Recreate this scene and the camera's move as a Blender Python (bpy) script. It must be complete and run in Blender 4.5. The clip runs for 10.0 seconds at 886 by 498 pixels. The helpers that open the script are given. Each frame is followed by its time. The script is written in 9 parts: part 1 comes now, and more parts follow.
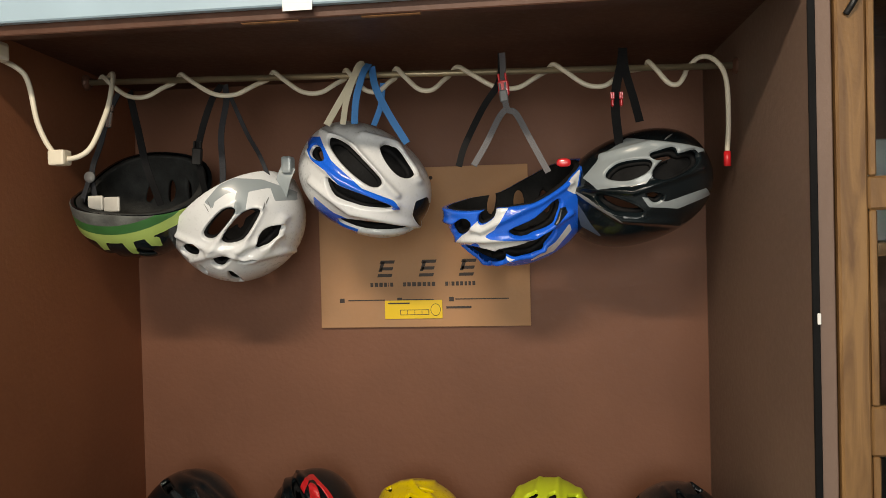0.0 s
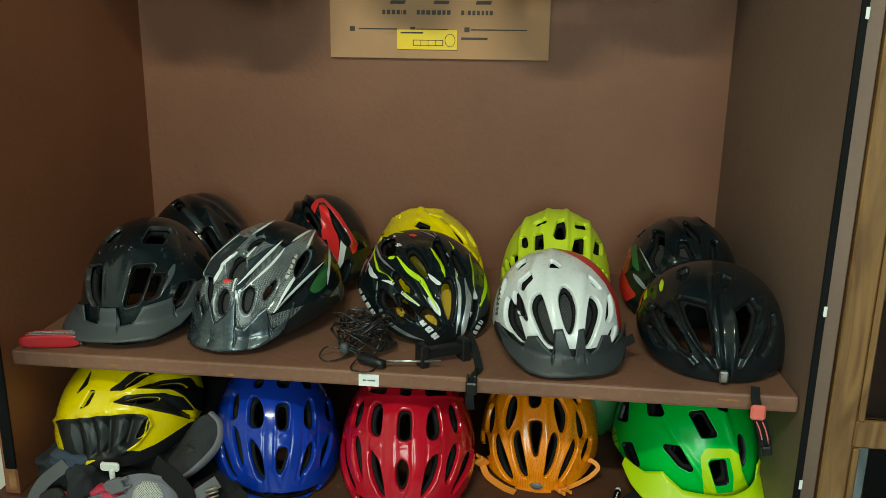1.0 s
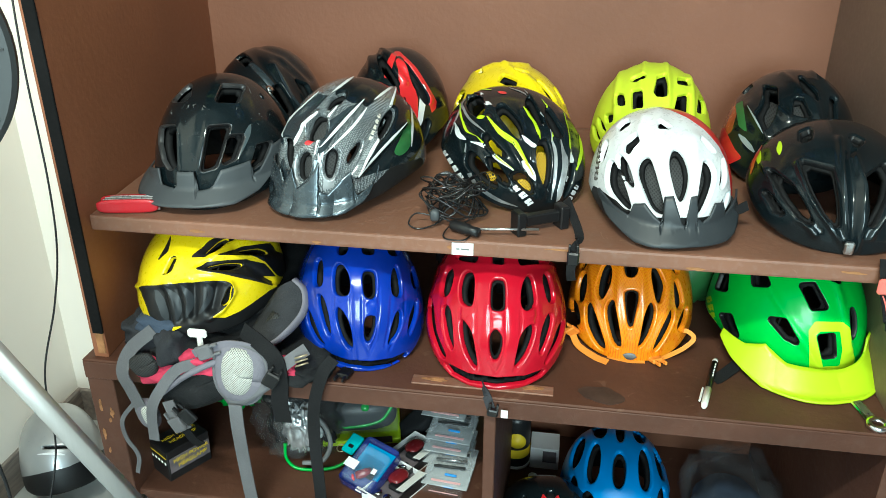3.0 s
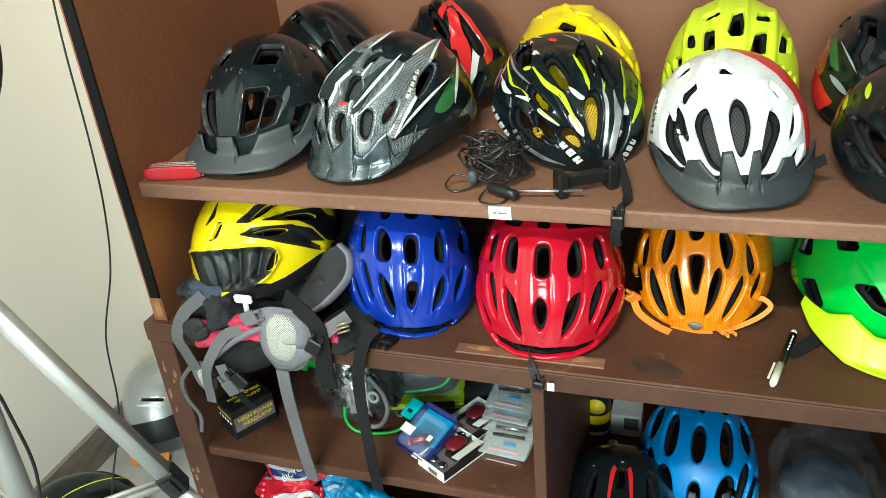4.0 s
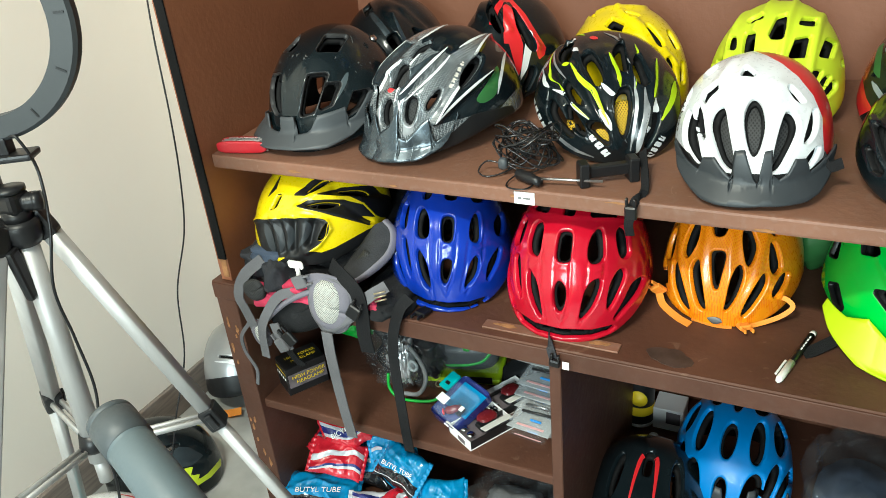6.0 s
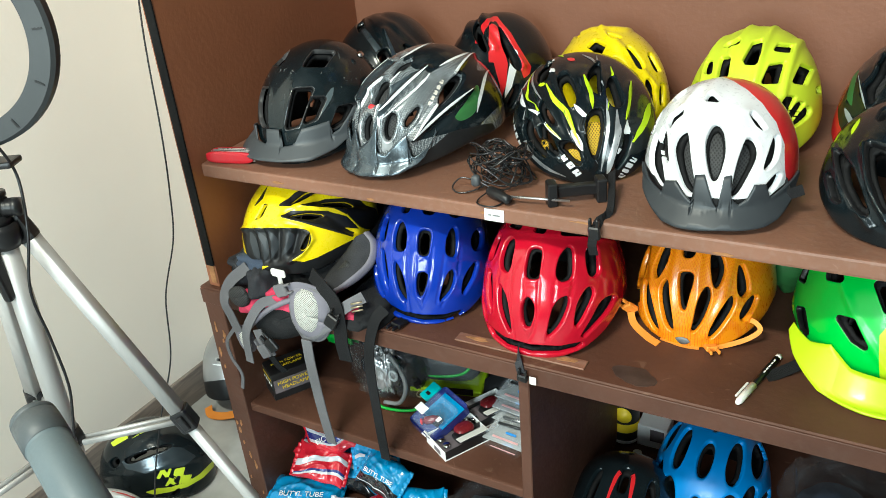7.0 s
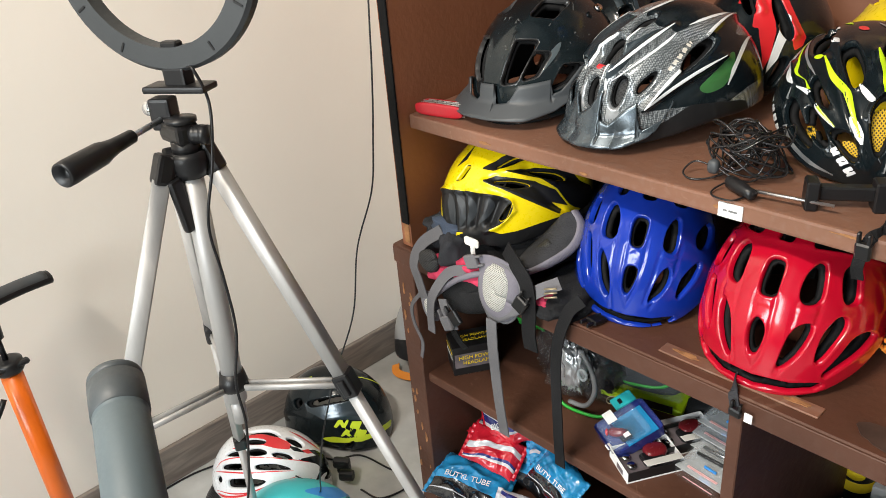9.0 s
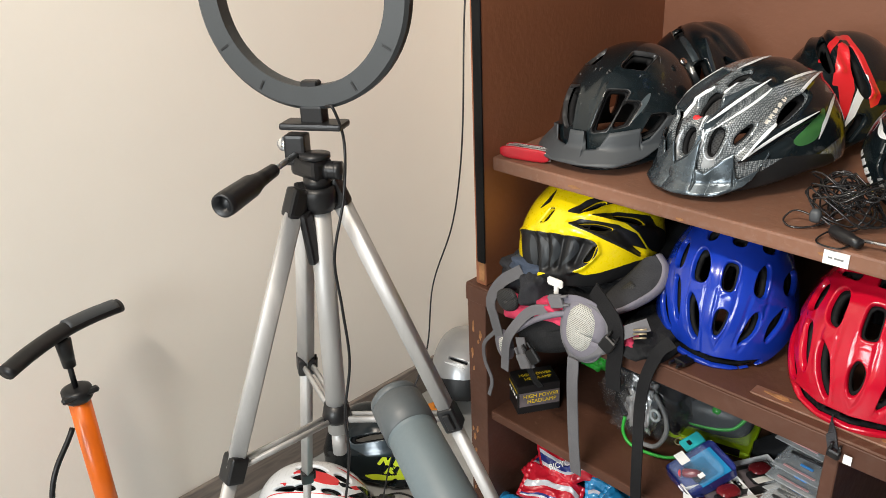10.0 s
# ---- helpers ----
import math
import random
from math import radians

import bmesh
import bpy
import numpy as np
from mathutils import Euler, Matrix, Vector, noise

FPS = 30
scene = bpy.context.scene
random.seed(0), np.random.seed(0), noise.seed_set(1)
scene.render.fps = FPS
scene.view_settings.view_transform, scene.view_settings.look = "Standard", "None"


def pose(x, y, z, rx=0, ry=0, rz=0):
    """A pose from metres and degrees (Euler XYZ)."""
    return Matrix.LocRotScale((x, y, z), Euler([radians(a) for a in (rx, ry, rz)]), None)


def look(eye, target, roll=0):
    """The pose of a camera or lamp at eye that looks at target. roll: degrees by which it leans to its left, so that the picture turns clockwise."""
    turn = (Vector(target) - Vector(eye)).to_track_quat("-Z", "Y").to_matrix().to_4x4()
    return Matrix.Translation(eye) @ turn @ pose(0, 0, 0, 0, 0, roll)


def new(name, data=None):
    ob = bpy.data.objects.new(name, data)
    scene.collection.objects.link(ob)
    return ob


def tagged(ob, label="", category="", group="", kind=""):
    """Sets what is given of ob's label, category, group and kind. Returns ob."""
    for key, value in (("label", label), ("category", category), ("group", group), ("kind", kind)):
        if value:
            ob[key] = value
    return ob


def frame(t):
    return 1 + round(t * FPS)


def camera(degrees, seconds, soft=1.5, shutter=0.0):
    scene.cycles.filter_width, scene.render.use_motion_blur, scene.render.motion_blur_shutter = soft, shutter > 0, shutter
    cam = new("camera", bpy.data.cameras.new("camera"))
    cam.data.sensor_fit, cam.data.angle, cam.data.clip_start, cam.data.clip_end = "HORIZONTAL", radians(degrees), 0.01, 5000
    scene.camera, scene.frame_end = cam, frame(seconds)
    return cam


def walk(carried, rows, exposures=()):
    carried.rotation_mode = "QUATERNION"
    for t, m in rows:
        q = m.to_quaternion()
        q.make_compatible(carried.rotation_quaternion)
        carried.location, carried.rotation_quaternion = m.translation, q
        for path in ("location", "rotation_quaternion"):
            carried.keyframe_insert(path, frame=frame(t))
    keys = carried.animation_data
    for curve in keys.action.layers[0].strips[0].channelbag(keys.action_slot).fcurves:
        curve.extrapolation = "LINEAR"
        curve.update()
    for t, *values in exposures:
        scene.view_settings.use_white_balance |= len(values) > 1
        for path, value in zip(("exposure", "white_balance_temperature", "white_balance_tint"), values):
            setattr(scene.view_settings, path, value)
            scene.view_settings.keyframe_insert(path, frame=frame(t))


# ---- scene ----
# ---- camera ----
cam = camera(58.4, 10.0, soft=0.35)
PATH = [
    (0, (0.252, -1.054, 1.540), (0.012, 0.931, 1.510), -1.45),
    (0.5, (0.220, -1.058, 1.445), (0.000, 0.910, 1.162), -0.21),
    (1, (0.211, -1.048, 1.386), (-0.005, 0.876, 0.883), 0.82),
    (1.5, (0.194, -1.046, 1.366), (-0.025, 0.845, 0.752), 0.96),
    (2, (0.166, -1.039, 1.370), (-0.070, 0.826, 0.687), 0.87),
    (2.5, (0.105, -1.019, 1.372), (-0.120, 0.816, 0.609), 1.11),
    (4, (0.228, -0.889, 1.359), (-0.373, 0.767, 0.412), -5.41),
    (4.5, (0.287, -0.855, 1.334), (-0.458, 0.735, 0.377), -7.33),
    (5, (0.278, -0.830, 1.334), (-0.562, 0.711, 0.375), -8.36),
    (6.5, (0.412, -0.960, 1.384), (-0.435, 0.596, 0.456), -4.84),
    (7, (0.436, -0.908, 1.384), (-0.469, 0.623, 0.469), -5.03),
    (7.5, (0.427, -0.805, 1.357), (-0.636, 0.596, 0.405), -6.01),
    (8, (0.408, -0.747, 1.319), (-0.809, 0.505, 0.343), -7.02),
    (8.5, (0.399, -0.747, 1.313), (-0.918, 0.414, 0.355), -6.54),
    (9, (0.374, -0.785, 1.320), (-0.951, 0.388, 0.389), -4.97),
    (9.5, (0.331, -0.839, 1.321), (-0.959, 0.404, 0.432), -3.39),
    (10, (0.281, -0.924, 1.339), (-1.038, 0.323, 0.499), -2.54),
]
walk(cam, [(t, look(eye, aim, roll)) for t, eye, aim, roll in PATH],
     exposures=[(0.0, -1.08, 7700, 12), (0.2, -0.5, 7000, 2), (0.35, -0.1, 6500, -6), (0.55, -0.08, 6400, -6), (0.8, -0.75, 6500, -12), (1.0, -1.10, 6700, -18), (1.2, -0.9, 6400, -18), (1.5, -0.32, 5850, -16), (2.0, -0.12, 5800, -16), (2.4, 0.02, 5750, -14), (4.0, 0.15, 6400, -8), (6.5, 0.15, 6400, -3), (7.5, 0.2, 6200, -3), (8.0, 0.2, 6700, 6), (8.5, 0.1, 6800, 10), (10.0, -0.15, 6900, 12)])

# ---- light ----
world = bpy.data.worlds.new("daylight")
scene.world = world
world.use_nodes = True
wn = world.node_tree
sky = wn.nodes.new("ShaderNodeTexSky")
sky.sky_type = "NISHITA"
sky.sun_disc = False
sky.sun_elevation = radians(40)
sky.sun_rotation = radians(200)
wn.links.new(sky.outputs[0], wn.nodes["Background"].inputs[0])
wn.nodes["Background"].inputs[1].default_value = 0.10


def area_lamp(name, place, aim, sx, sy, watts, colour):
    data = bpy.data.lights.new(name, "AREA")
    data.shape, data.size, data.size_y, data.energy, data.color = "RECTANGLE", sx, sy, watts, colour
    ob = new(name, data)
    ob.matrix_world = look(place, aim)
    return ob


# daylight through the shop front behind the camera, and the shop's tube lamps
area_lamp("shopfront_daylight", (0.45, -3.34, 1.80), (-0.05, 0.4, 1.3), 1.3, 1.4, 104, (0.86, 0.95, 1.0))
area_lamp("tube_light", (-0.10, -1.45, 2.55), (0.0, 0.4, 1.35), 0.7, 0.08, 50, (1.0, 0.94, 0.84))


# ---- materials ----
def mat(name, colour, rough=0.5, metal=0.0, coat=0.0, vary=0.12, scale=9.0, fine=160.0, bump=0.0, dust=0.0,
        alpha=1.0, trans=0.0, spec=0.5, stain=None, stretch=(1, 1, 1), flecks=0.0, fleck=(0.35, 0.34, 0.32), fleck_scale=55.0):
    """A painted, moulded or woven surface: base colour varied at two scales, with fine relief and thin dust."""
    m = bpy.data.materials.new(name)
    m.use_nodes = True
    nt = m.node_tree
    b = nt.nodes["Principled BSDF"]
    tc = nt.nodes.new("ShaderNodeTexCoord")
    mp = nt.nodes.new("ShaderNodeMapping")
    mp.inputs["Scale"].default_value = stretch
    nt.links.new(tc.outputs["Object"], mp.inputs[0])
    big = nt.nodes.new("ShaderNodeTexNoise")
    big.inputs["Scale"].default_value, big.inputs["Detail"].default_value = scale, 6
    small = nt.nodes.new("ShaderNodeTexNoise")
    small.inputs["Scale"].default_value, small.inputs["Detail"].default_value = fine, 3
    for n in (big, small):
        nt.links.new(mp.outputs[0], n.inputs["Vector"])
    hi = nt.nodes.new("ShaderNodeMix")
    hi.data_type = "RGBA"
    other = stain or [min(1, c * (1 + vary * 1.6) + vary * 0.02) for c in colour]
    hi.inputs["A"].default_value = (*[c * (1 - vary) for c in colour], 1)
    hi.inputs["B"].default_value = (*other, 1)
    ramp = nt.nodes.new("ShaderNodeMapRange")
    ramp.inputs["From Min"].default_value, ramp.inputs["From Max"].default_value = 0.3, 0.7
    nt.links.new(big.outputs[0], ramp.inputs[0])
    nt.links.new(ramp.outputs[0], hi.inputs["Factor"])
    last = hi.outputs["Result"]
    if dust > 0:
        dm = nt.nodes.new("ShaderNodeMix")
        dm.data_type = "RGBA"
        dm.inputs["B"].default_value = (0.35, 0.32, 0.29, 1)
        dr = nt.nodes.new("ShaderNodeMapRange")
        dr.inputs["From Min"].default_value, dr.inputs["From Max"].default_value = 0.5, 0.8
        dr.inputs["To Max"].default_value = dust
        nt.links.new(small.outputs[0], dr.inputs[0])
        nt.links.new(dr.outputs[0], dm.inputs["Factor"])
        nt.links.new(last, dm.inputs["A"])
        last = dm.outputs["Result"]
    if flecks > 0:
        fn = nt.nodes.new("ShaderNodeTexNoise")
        fn.inputs["Scale"].default_value, fn.inputs["Detail"].default_value, fn.inputs["Distortion"].default_value = fleck_scale, 5, 1.5
        nt.links.new(tc.outputs["Object"], fn.inputs["Vector"])
        fr = nt.nodes.new("ShaderNodeMapRange")
        fr.inputs["From Min"].default_value, fr.inputs["From Max"].default_value = 0.66, 0.72
        fr.inputs["To Max"].default_value = flecks
        nt.links.new(fn.outputs[0], fr.inputs[0])
        fm = nt.nodes.new("ShaderNodeMix")
        fm.data_type = "RGBA"
        fm.inputs["B"].default_value = (*fleck, 1)
        nt.links.new(fr.outputs[0], fm.inputs["Factor"])
        nt.links.new(last, fm.inputs["A"])
        last = fm.outputs["Result"]
    nt.links.new(last, b.inputs["Base Color"])
    rr = nt.nodes.new("ShaderNodeMapRange")
    rr.inputs["To Min"].default_value, rr.inputs["To Max"].default_value = max(0.02, rough * 0.8), min(1, rough * 1.25)
    nt.links.new(small.outputs[0], rr.inputs[0])
    nt.links.new(rr.outputs[0], b.inputs["Roughness"])
    b.inputs["Metallic"].default_value = metal
    b.inputs["Coat Weight"].default_value = coat
    b.inputs["Coat Roughness"].default_value = 0.08
    b.inputs["Specular IOR Level"].default_value = spec
    b.inputs["Transmission Weight"].default_value = trans
    b.inputs["Alpha"].default_value = alpha
    if bump > 0:
        bp = nt.nodes.new("ShaderNodeBump")
        bp.inputs["Strength"].default_value, bp.inputs["Distance"].default_value = bump, 0.002
        nt.links.new(small.outputs[0], bp.inputs["Height"])
        nt.links.new(bp.outputs[0], b.inputs["Normal"])
    return m


def weave(name, c1, c2, scale, rough=0.35, metal=0.0, coat=0.0, upright=False):
    """Two crossing wave bands: carbon weave, webbing or open mesh."""
    m = mat(name, c1, rough, metal, coat)
    nt = m.node_tree
    b = nt.nodes["Principled BSDF"]
    tc = nt.nodes.new("ShaderNodeTexCoord")
    ws = []
    for turn in ((0, 0, 0.785), (0, 0, -0.785)):
        mp = nt.nodes.new("ShaderNodeMapping")
        mp.inputs["Rotation"].default_value = turn
        if upright:
            sep, com = nt.nodes.new("ShaderNodeSeparateXYZ"), nt.nodes.new("ShaderNodeCombineXYZ")
            nt.links.new(tc.outputs["Object"], sep.inputs[0])
            nt.links.new(sep.outputs[0], com.inputs[0])
            nt.links.new(sep.outputs[2], com.inputs[1])
            nt.links.new(com.outputs[0], mp.inputs[0])
        else:
            nt.links.new(tc.outputs["Object"], mp.inputs[0])
        w = nt.nodes.new("ShaderNodeTexWave")
        w.bands_direction = "X"
        w.inputs["Scale"].default_value = scale
        w.inputs["Distortion"].default_value = 0.4
        nt.links.new(mp.outputs[0], w.inputs["Vector"])
        ws.append(w)
    mul = nt.nodes.new("ShaderNodeMath")
    mul.operation = "MULTIPLY"
    nt.links.new(ws[0].outputs["Fac"], mul.inputs[0])
    nt.links.new(ws[1].outputs["Fac"], mul.inputs[1])
    mr = nt.nodes.new("ShaderNodeMapRange")
    mr.inputs["From Min"].default_value, mr.inputs["From Max"].default_value = 0.2, 0.4
    nt.links.new(mul.outputs[0], mr.inputs[0])
    mx = nt.nodes.new("ShaderNodeMix")
    mx.data_type = "RGBA"
    mx.inputs["A"].default_value, mx.inputs["B"].default_value = (*c1, 1), (*c2, 1)
    nt.links.new(mr.outputs[0], mx.inputs["Factor"])
    nt.links.new(mx.outputs["Result"], b.inputs["Base Color"])
    return m


def dotted(name, c1, c2, scale):
    """Glossy metallic paint with an even grid of fine pale dots."""
    m = mat(name, c1, 0.22, 0.3, 0.8)
    nt = m.node_tree
    tc = nt.nodes.new("ShaderNodeTexCoord")
    vo = nt.nodes.new("ShaderNodeTexVoronoi")
    vo.inputs["Scale"].default_value, vo.inputs["Randomness"].default_value = scale, 0.3
    nt.links.new(tc.outputs["Object"], vo.inputs["Vector"])
    big = nt.nodes.new("ShaderNodeTexNoise")
    big.inputs["Scale"].default_value, big.inputs["Detail"].default_value = 22, 2
    nt.links.new(tc.outputs["Object"], big.inputs["Vector"])
    dot = nt.nodes.new("ShaderNodeMapRange")
    dot.inputs["From Min"].default_value, dot.inputs["From Max"].default_value = 0.62, 0.22
    nt.links.new(vo.outputs["Distance"], dot.inputs[0])
    wear = nt.nodes.new("ShaderNodeMapRange")
    wear.inputs["From Min"].default_value, wear.inputs["From Max"].default_value, wear.inputs["To Min"].default_value = 0.35, 0.6, 0.35
    nt.links.new(big.outputs[0], wear.inputs[0])
    both = nt.nodes.new("ShaderNodeMath")
    both.operation = "MULTIPLY"
    nt.links.new(dot.outputs[0], both.inputs[0])
    nt.links.new(wear.outputs[0], both.inputs[1])
    mix = nt.nodes.new("ShaderNodeMix")
    mix.data_type = "RGBA"
    mix.inputs["A"].default_value, mix.inputs["B"].default_value = (*c1, 1), (*c2, 1)
    nt.links.new(both.outputs[0], mix.inputs["Factor"])
    nt.links.new(mix.outputs["Result"], nt.nodes["Principled BSDF"].inputs["Base Color"])
    return m


def wood(name, c1, c2, axis=2, rough=0.45):
    m = mat(name, c1, rough, 0, 0.15, bump=0.15)
    nt = m.node_tree
    b = nt.nodes["Principled BSDF"]
    tc = nt.nodes.new("ShaderNodeTexCoord")
    mp = nt.nodes.new("ShaderNodeMapping")
    s = [14.0, 14.0, 14.0]
    s[axis] = 1.6
    mp.inputs["Scale"].default_value = s
    nt.links.new(tc.outputs["Object"], mp.inputs[0])
    w = nt.nodes.new("ShaderNodeTexNoise")
    w.inputs["Scale"].default_value, w.inputs["Detail"].default_value, w.inputs["Distortion"].default_value = 3.0, 8, 1.6
    nt.links.new(mp.outputs[0], w.inputs["Vector"])
    cr = nt.nodes.new("ShaderNodeValToRGB")
    cr.color_ramp.elements[0].position, cr.color_ramp.elements[0].color = 0.35, (*c2, 1)
    cr.color_ramp.elements[1].position, cr.color_ramp.elements[1].color = 0.65, (*c1, 1)
    nt.links.new(w.outputs[0], cr.inputs[0])
    nt.links.new(cr.outputs[0], b.inputs["Base Color"])
    return m


def glass(name, tint=(1, 1, 1), rough=0.02):
    m = bpy.data.materials.new(name)
    m.use_nodes = True
    b = m.node_tree.nodes["Principled BSDF"]
    b.inputs["Base Color"].default_value = (*tint, 1)
    b.inputs["Transmission Weight"].default_value = 1.0
    b.inputs["Roughness"].default_value = rough
    b.inputs["IOR"].default_value = 1.2
    return m


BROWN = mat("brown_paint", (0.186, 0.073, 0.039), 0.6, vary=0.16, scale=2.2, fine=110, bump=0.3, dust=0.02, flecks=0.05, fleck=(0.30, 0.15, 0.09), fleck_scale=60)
# Left side: its brighter lighting is put into this lighter brown.
BROWN_LIT = mat("brown_lit_side", (0.270, 0.098, 0.045), 0.6, vary=0.14, scale=2.2, fine=110, bump=0.3, dust=0.03, flecks=0.05, fleck=(0.30, 0.15, 0.09), fleck_scale=60)
# Right side: grey of reflected window light is put into the brown.
BROWN_GREYED = mat("grey_sheen_brown", (0.165, 0.105, 0.080), 0.55, vary=0.14, scale=2.2, fine=110, bump=0.3, dust=0.03, flecks=0.05, fleck=(0.30, 0.20, 0.15), fleck_scale=60)
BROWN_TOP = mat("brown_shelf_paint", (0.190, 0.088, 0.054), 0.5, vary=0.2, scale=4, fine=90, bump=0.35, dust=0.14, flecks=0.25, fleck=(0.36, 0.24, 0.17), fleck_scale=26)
# Worn brown paint, darkened so that shade is part of its colour.
BROWN_WORN_SHADE = mat("worn_shaded_brown_paint", (0.082, 0.034, 0.021), 0.5, vary=0.2, scale=7, fine=80, bump=0.4, spec=0.3, dust=0.04)
RAW = mat("raw_chipped_wood", (0.30, 0.14, 0.055), 0.8, vary=0.25, scale=60, bump=0.6)
GASKET = mat("black_rubber_strip", (0.004, 0.004, 0.0045), 0.7, spec=0.15)
PALE = mat("pale_blue_paint", (0.33, 0.46, 0.56), 0.4, vary=0.05)
OAK = wood("oak_veneer", (0.27, 0.145, 0.055), (0.14, 0.068, 0.026))
PANE = glass("window_glass")
WALL = mat("cream_wall_paint", (0.80, 0.742, 0.668), 0.7, vary=0.04, scale=1.4, fine=45, bump=0.2)
WALL_DIM = mat("dark_unseen_wall", (0.10, 0.085, 0.075), 0.7, vary=0.5, scale=3, fine=30)
CEIL = mat("dark_ceiling_paint", (0.20, 0.215, 0.23), 0.8, vary=0.03)
TILE = mat("grey_floor_tile", (0.41, 0.415, 0.405), 0.32, vary=0.22, scale=7, fine=40, bump=0.05, dust=0.1)
SKIRT = wood("grey_wood_skirting", (0.25, 0.21, 0.18), (0.15, 0.125, 0.11), axis=1, rough=0.4)
FOAM = mat("black_foam", (0.006, 0.006, 0.0065), 0.8, spec=0.2, vary=0.2, scale=40, fine=300, bump=0.3)
FOAM_DUSTY = mat("dark_dusty_foam", (0.022, 0.023, 0.022), 0.85, vary=0.3, scale=40, fine=300, bump=0.4)
FOAM_GREY = mat("grey_dusty_foam", (0.10, 0.105, 0.10), 0.85, vary=0.25, scale=40, fine=300, bump=0.4)
BLK = mat("gloss_black_paint", (0.0040, 0.0078, 0.0100), 0.16, coat=0.15, vary=0.25, fine=140, spec=0.30)
BLK_SATIN = mat("satin_black_plastic", (0.007, 0.0072, 0.008), 0.42, vary=0.2, dust=0.012, spec=0.4)
VISOR_GREY = mat("matt_grey_plastic", (0.050, 0.056, 0.062), 0.48, vary=0.12, fine=300, dust=0.01)
VISOR_DARK = mat("dark_matt_plastic", (0.026, 0.031, 0.036), 0.45, vary=0.12, fine=300, dust=0.01)
BLUE = mat("gloss_blue_paint", (0.004, 0.032, 0.34), 0.16, coat=0.25, vary=0.12, scale=14)
BLUE_BRIGHT = mat("bright_blue_paint", (0.0, 0.13, 0.78), 0.25, coat=0.7, vary=0.1)
BLUE_SKY = mat("sky_blue_paint", (0.006, 0.22, 0.62), 0.4, coat=0.2, vary=0.1)
TEAL = mat("turquoise_paint", (0.02, 0.48, 0.52), 0.3, coat=0.4, vary=0.1)
RED = mat("gloss_red_paint", (0.46, 0.003, 0.020), 0.15, coat=0.2, vary=0.08)
RED_DEC = mat("red_decal", (0.65, 0.018, 0.025), 0.3, coat=0.5)
ORANGE = weave("orange_dotted_paint", (0.86, 0.27, 0.006), (0.80, 0.17, 0.005), 110, rough=0.28, coat=0.6)
ORANGE_WEB = mat("orange_webbing", (0.80, 0.27, 0.03), 0.6, fine=400, bump=0.4)
ORANGE_PUMP = mat("orange_enamel", (0.75, 0.14, 0.008), 0.3, coat=0.4, vary=0.08)
GREEN = mat("bright_green_paint", (0.010, 0.50, 0.045), 0.36, coat=0.25, vary=0.06)
LIME = mat("lime_paint", (0.50, 0.72, 0.012), 0.4, coat=0.15, vary=0.06)
LIME_DULL = mat("dull_green_paint", (0.33, 0.45, 0.12), 0.5, vary=0.2)
GREEN_DEEP = mat("deep_green_paint", (0.03, 0.13, 0.035), 0.4, vary=0.2)
LIME_Y = mat("fluorescent_yellow_paint", (0.62, 0.76, 0.035), 0.45, coat=0.1, vary=0.05)
YELLOW = mat("gloss_yellow_paint", (0.86, 0.66, 0.006), 0.28, coat=0.6, vary=0.06)
WHITE = mat("gloss_white_paint", (0.74, 0.76, 0.78), 0.28, coat=0.6, vary=0.05, dust=0.02)
WHITE_OLD = mat("aged_white_paint", (0.70, 0.67, 0.60), 0.35, coat=0.3, vary=0.1, dust=0.08)
SILVER = mat("silver_paint", (0.36, 0.37, 0.38), 0.3, metal=0.5, coat=0.5)
GREY_PAINT = mat("grey_blue_paint", (0.28, 0.32, 0.34), 0.3, coat=0.4, vary=0.12)
GREY_MID = mat("mid_grey_plastic", (0.17, 0.175, 0.18), 0.45, vary=0.1)
CARBON = dotted("silver_carbon_weave", (0.075, 0.088, 0.096), (0.50, 0.53, 0.55), 400)
# Paler vent edge: wear, and the bevel's glint put into the colour.
LIP_DARK = mat("worn_glinting_vent_edge", (0.022, 0.022, 0.023), 0.3, coat=0.4, vary=0.5, scale=40)
LIP_SILVER = mat("silver_vent_edge", (0.24, 0.25, 0.26), 0.3, metal=0.3, coat=0.4, vary=0.35, scale=40)
GUNMETAL = mat("gunmetal_paint", (0.045, 0.062, 0.074), 0.24, metal=0.5, coat=0.7, vary=0.2)
MESH_Y = weave("yellow_mesh", (0.60, 0.36, 0.01), (0.05, 0.03, 0.003), 110, rough=0.7, upright=True)
MESH_G = weave("grey_mesh", (0.030, 0.030, 0.031), (0.004, 0.004, 0.004), 100, rough=0.7, upright=True)
MESH_PALE = weave("pale_air_mesh", (0.50, 0.50, 0.46), (0.14, 0.14, 0.135), 120, rough=0.9, upright=True)
WEB_BLK = mat("black_webbing", (0.008, 0.008, 0.009), 0.8, spec=0.2, fine=500, bump=0.5, vary=0.2)
WEB_GREY = mat("grey_webbing", (0.130, 0.128, 0.138), 0.75, fine=500, bump=0.5, vary=0.15)
WEB_BLUE = mat("blue_webbing", (0.05, 0.24, 0.60), 0.7, fine=500, bump=0.4)
WEB_CREAM = mat("cream_webbing", (0.66, 0.60, 0.46), 0.7, fine=500, bump=0.4)
CLOTH_BLK = mat("black_nylon", (0.010, 0.0105, 0.012), 0.85, spec=0.25, vary=0.35, scale=20, fine=350, bump=0.6)
CLOTH_DARK = mat("charcoal_nylon", (0.028, 0.029, 0.034), 0.85, spec=0.25, vary=0.25, scale=20, fine=350, bump=0.6)
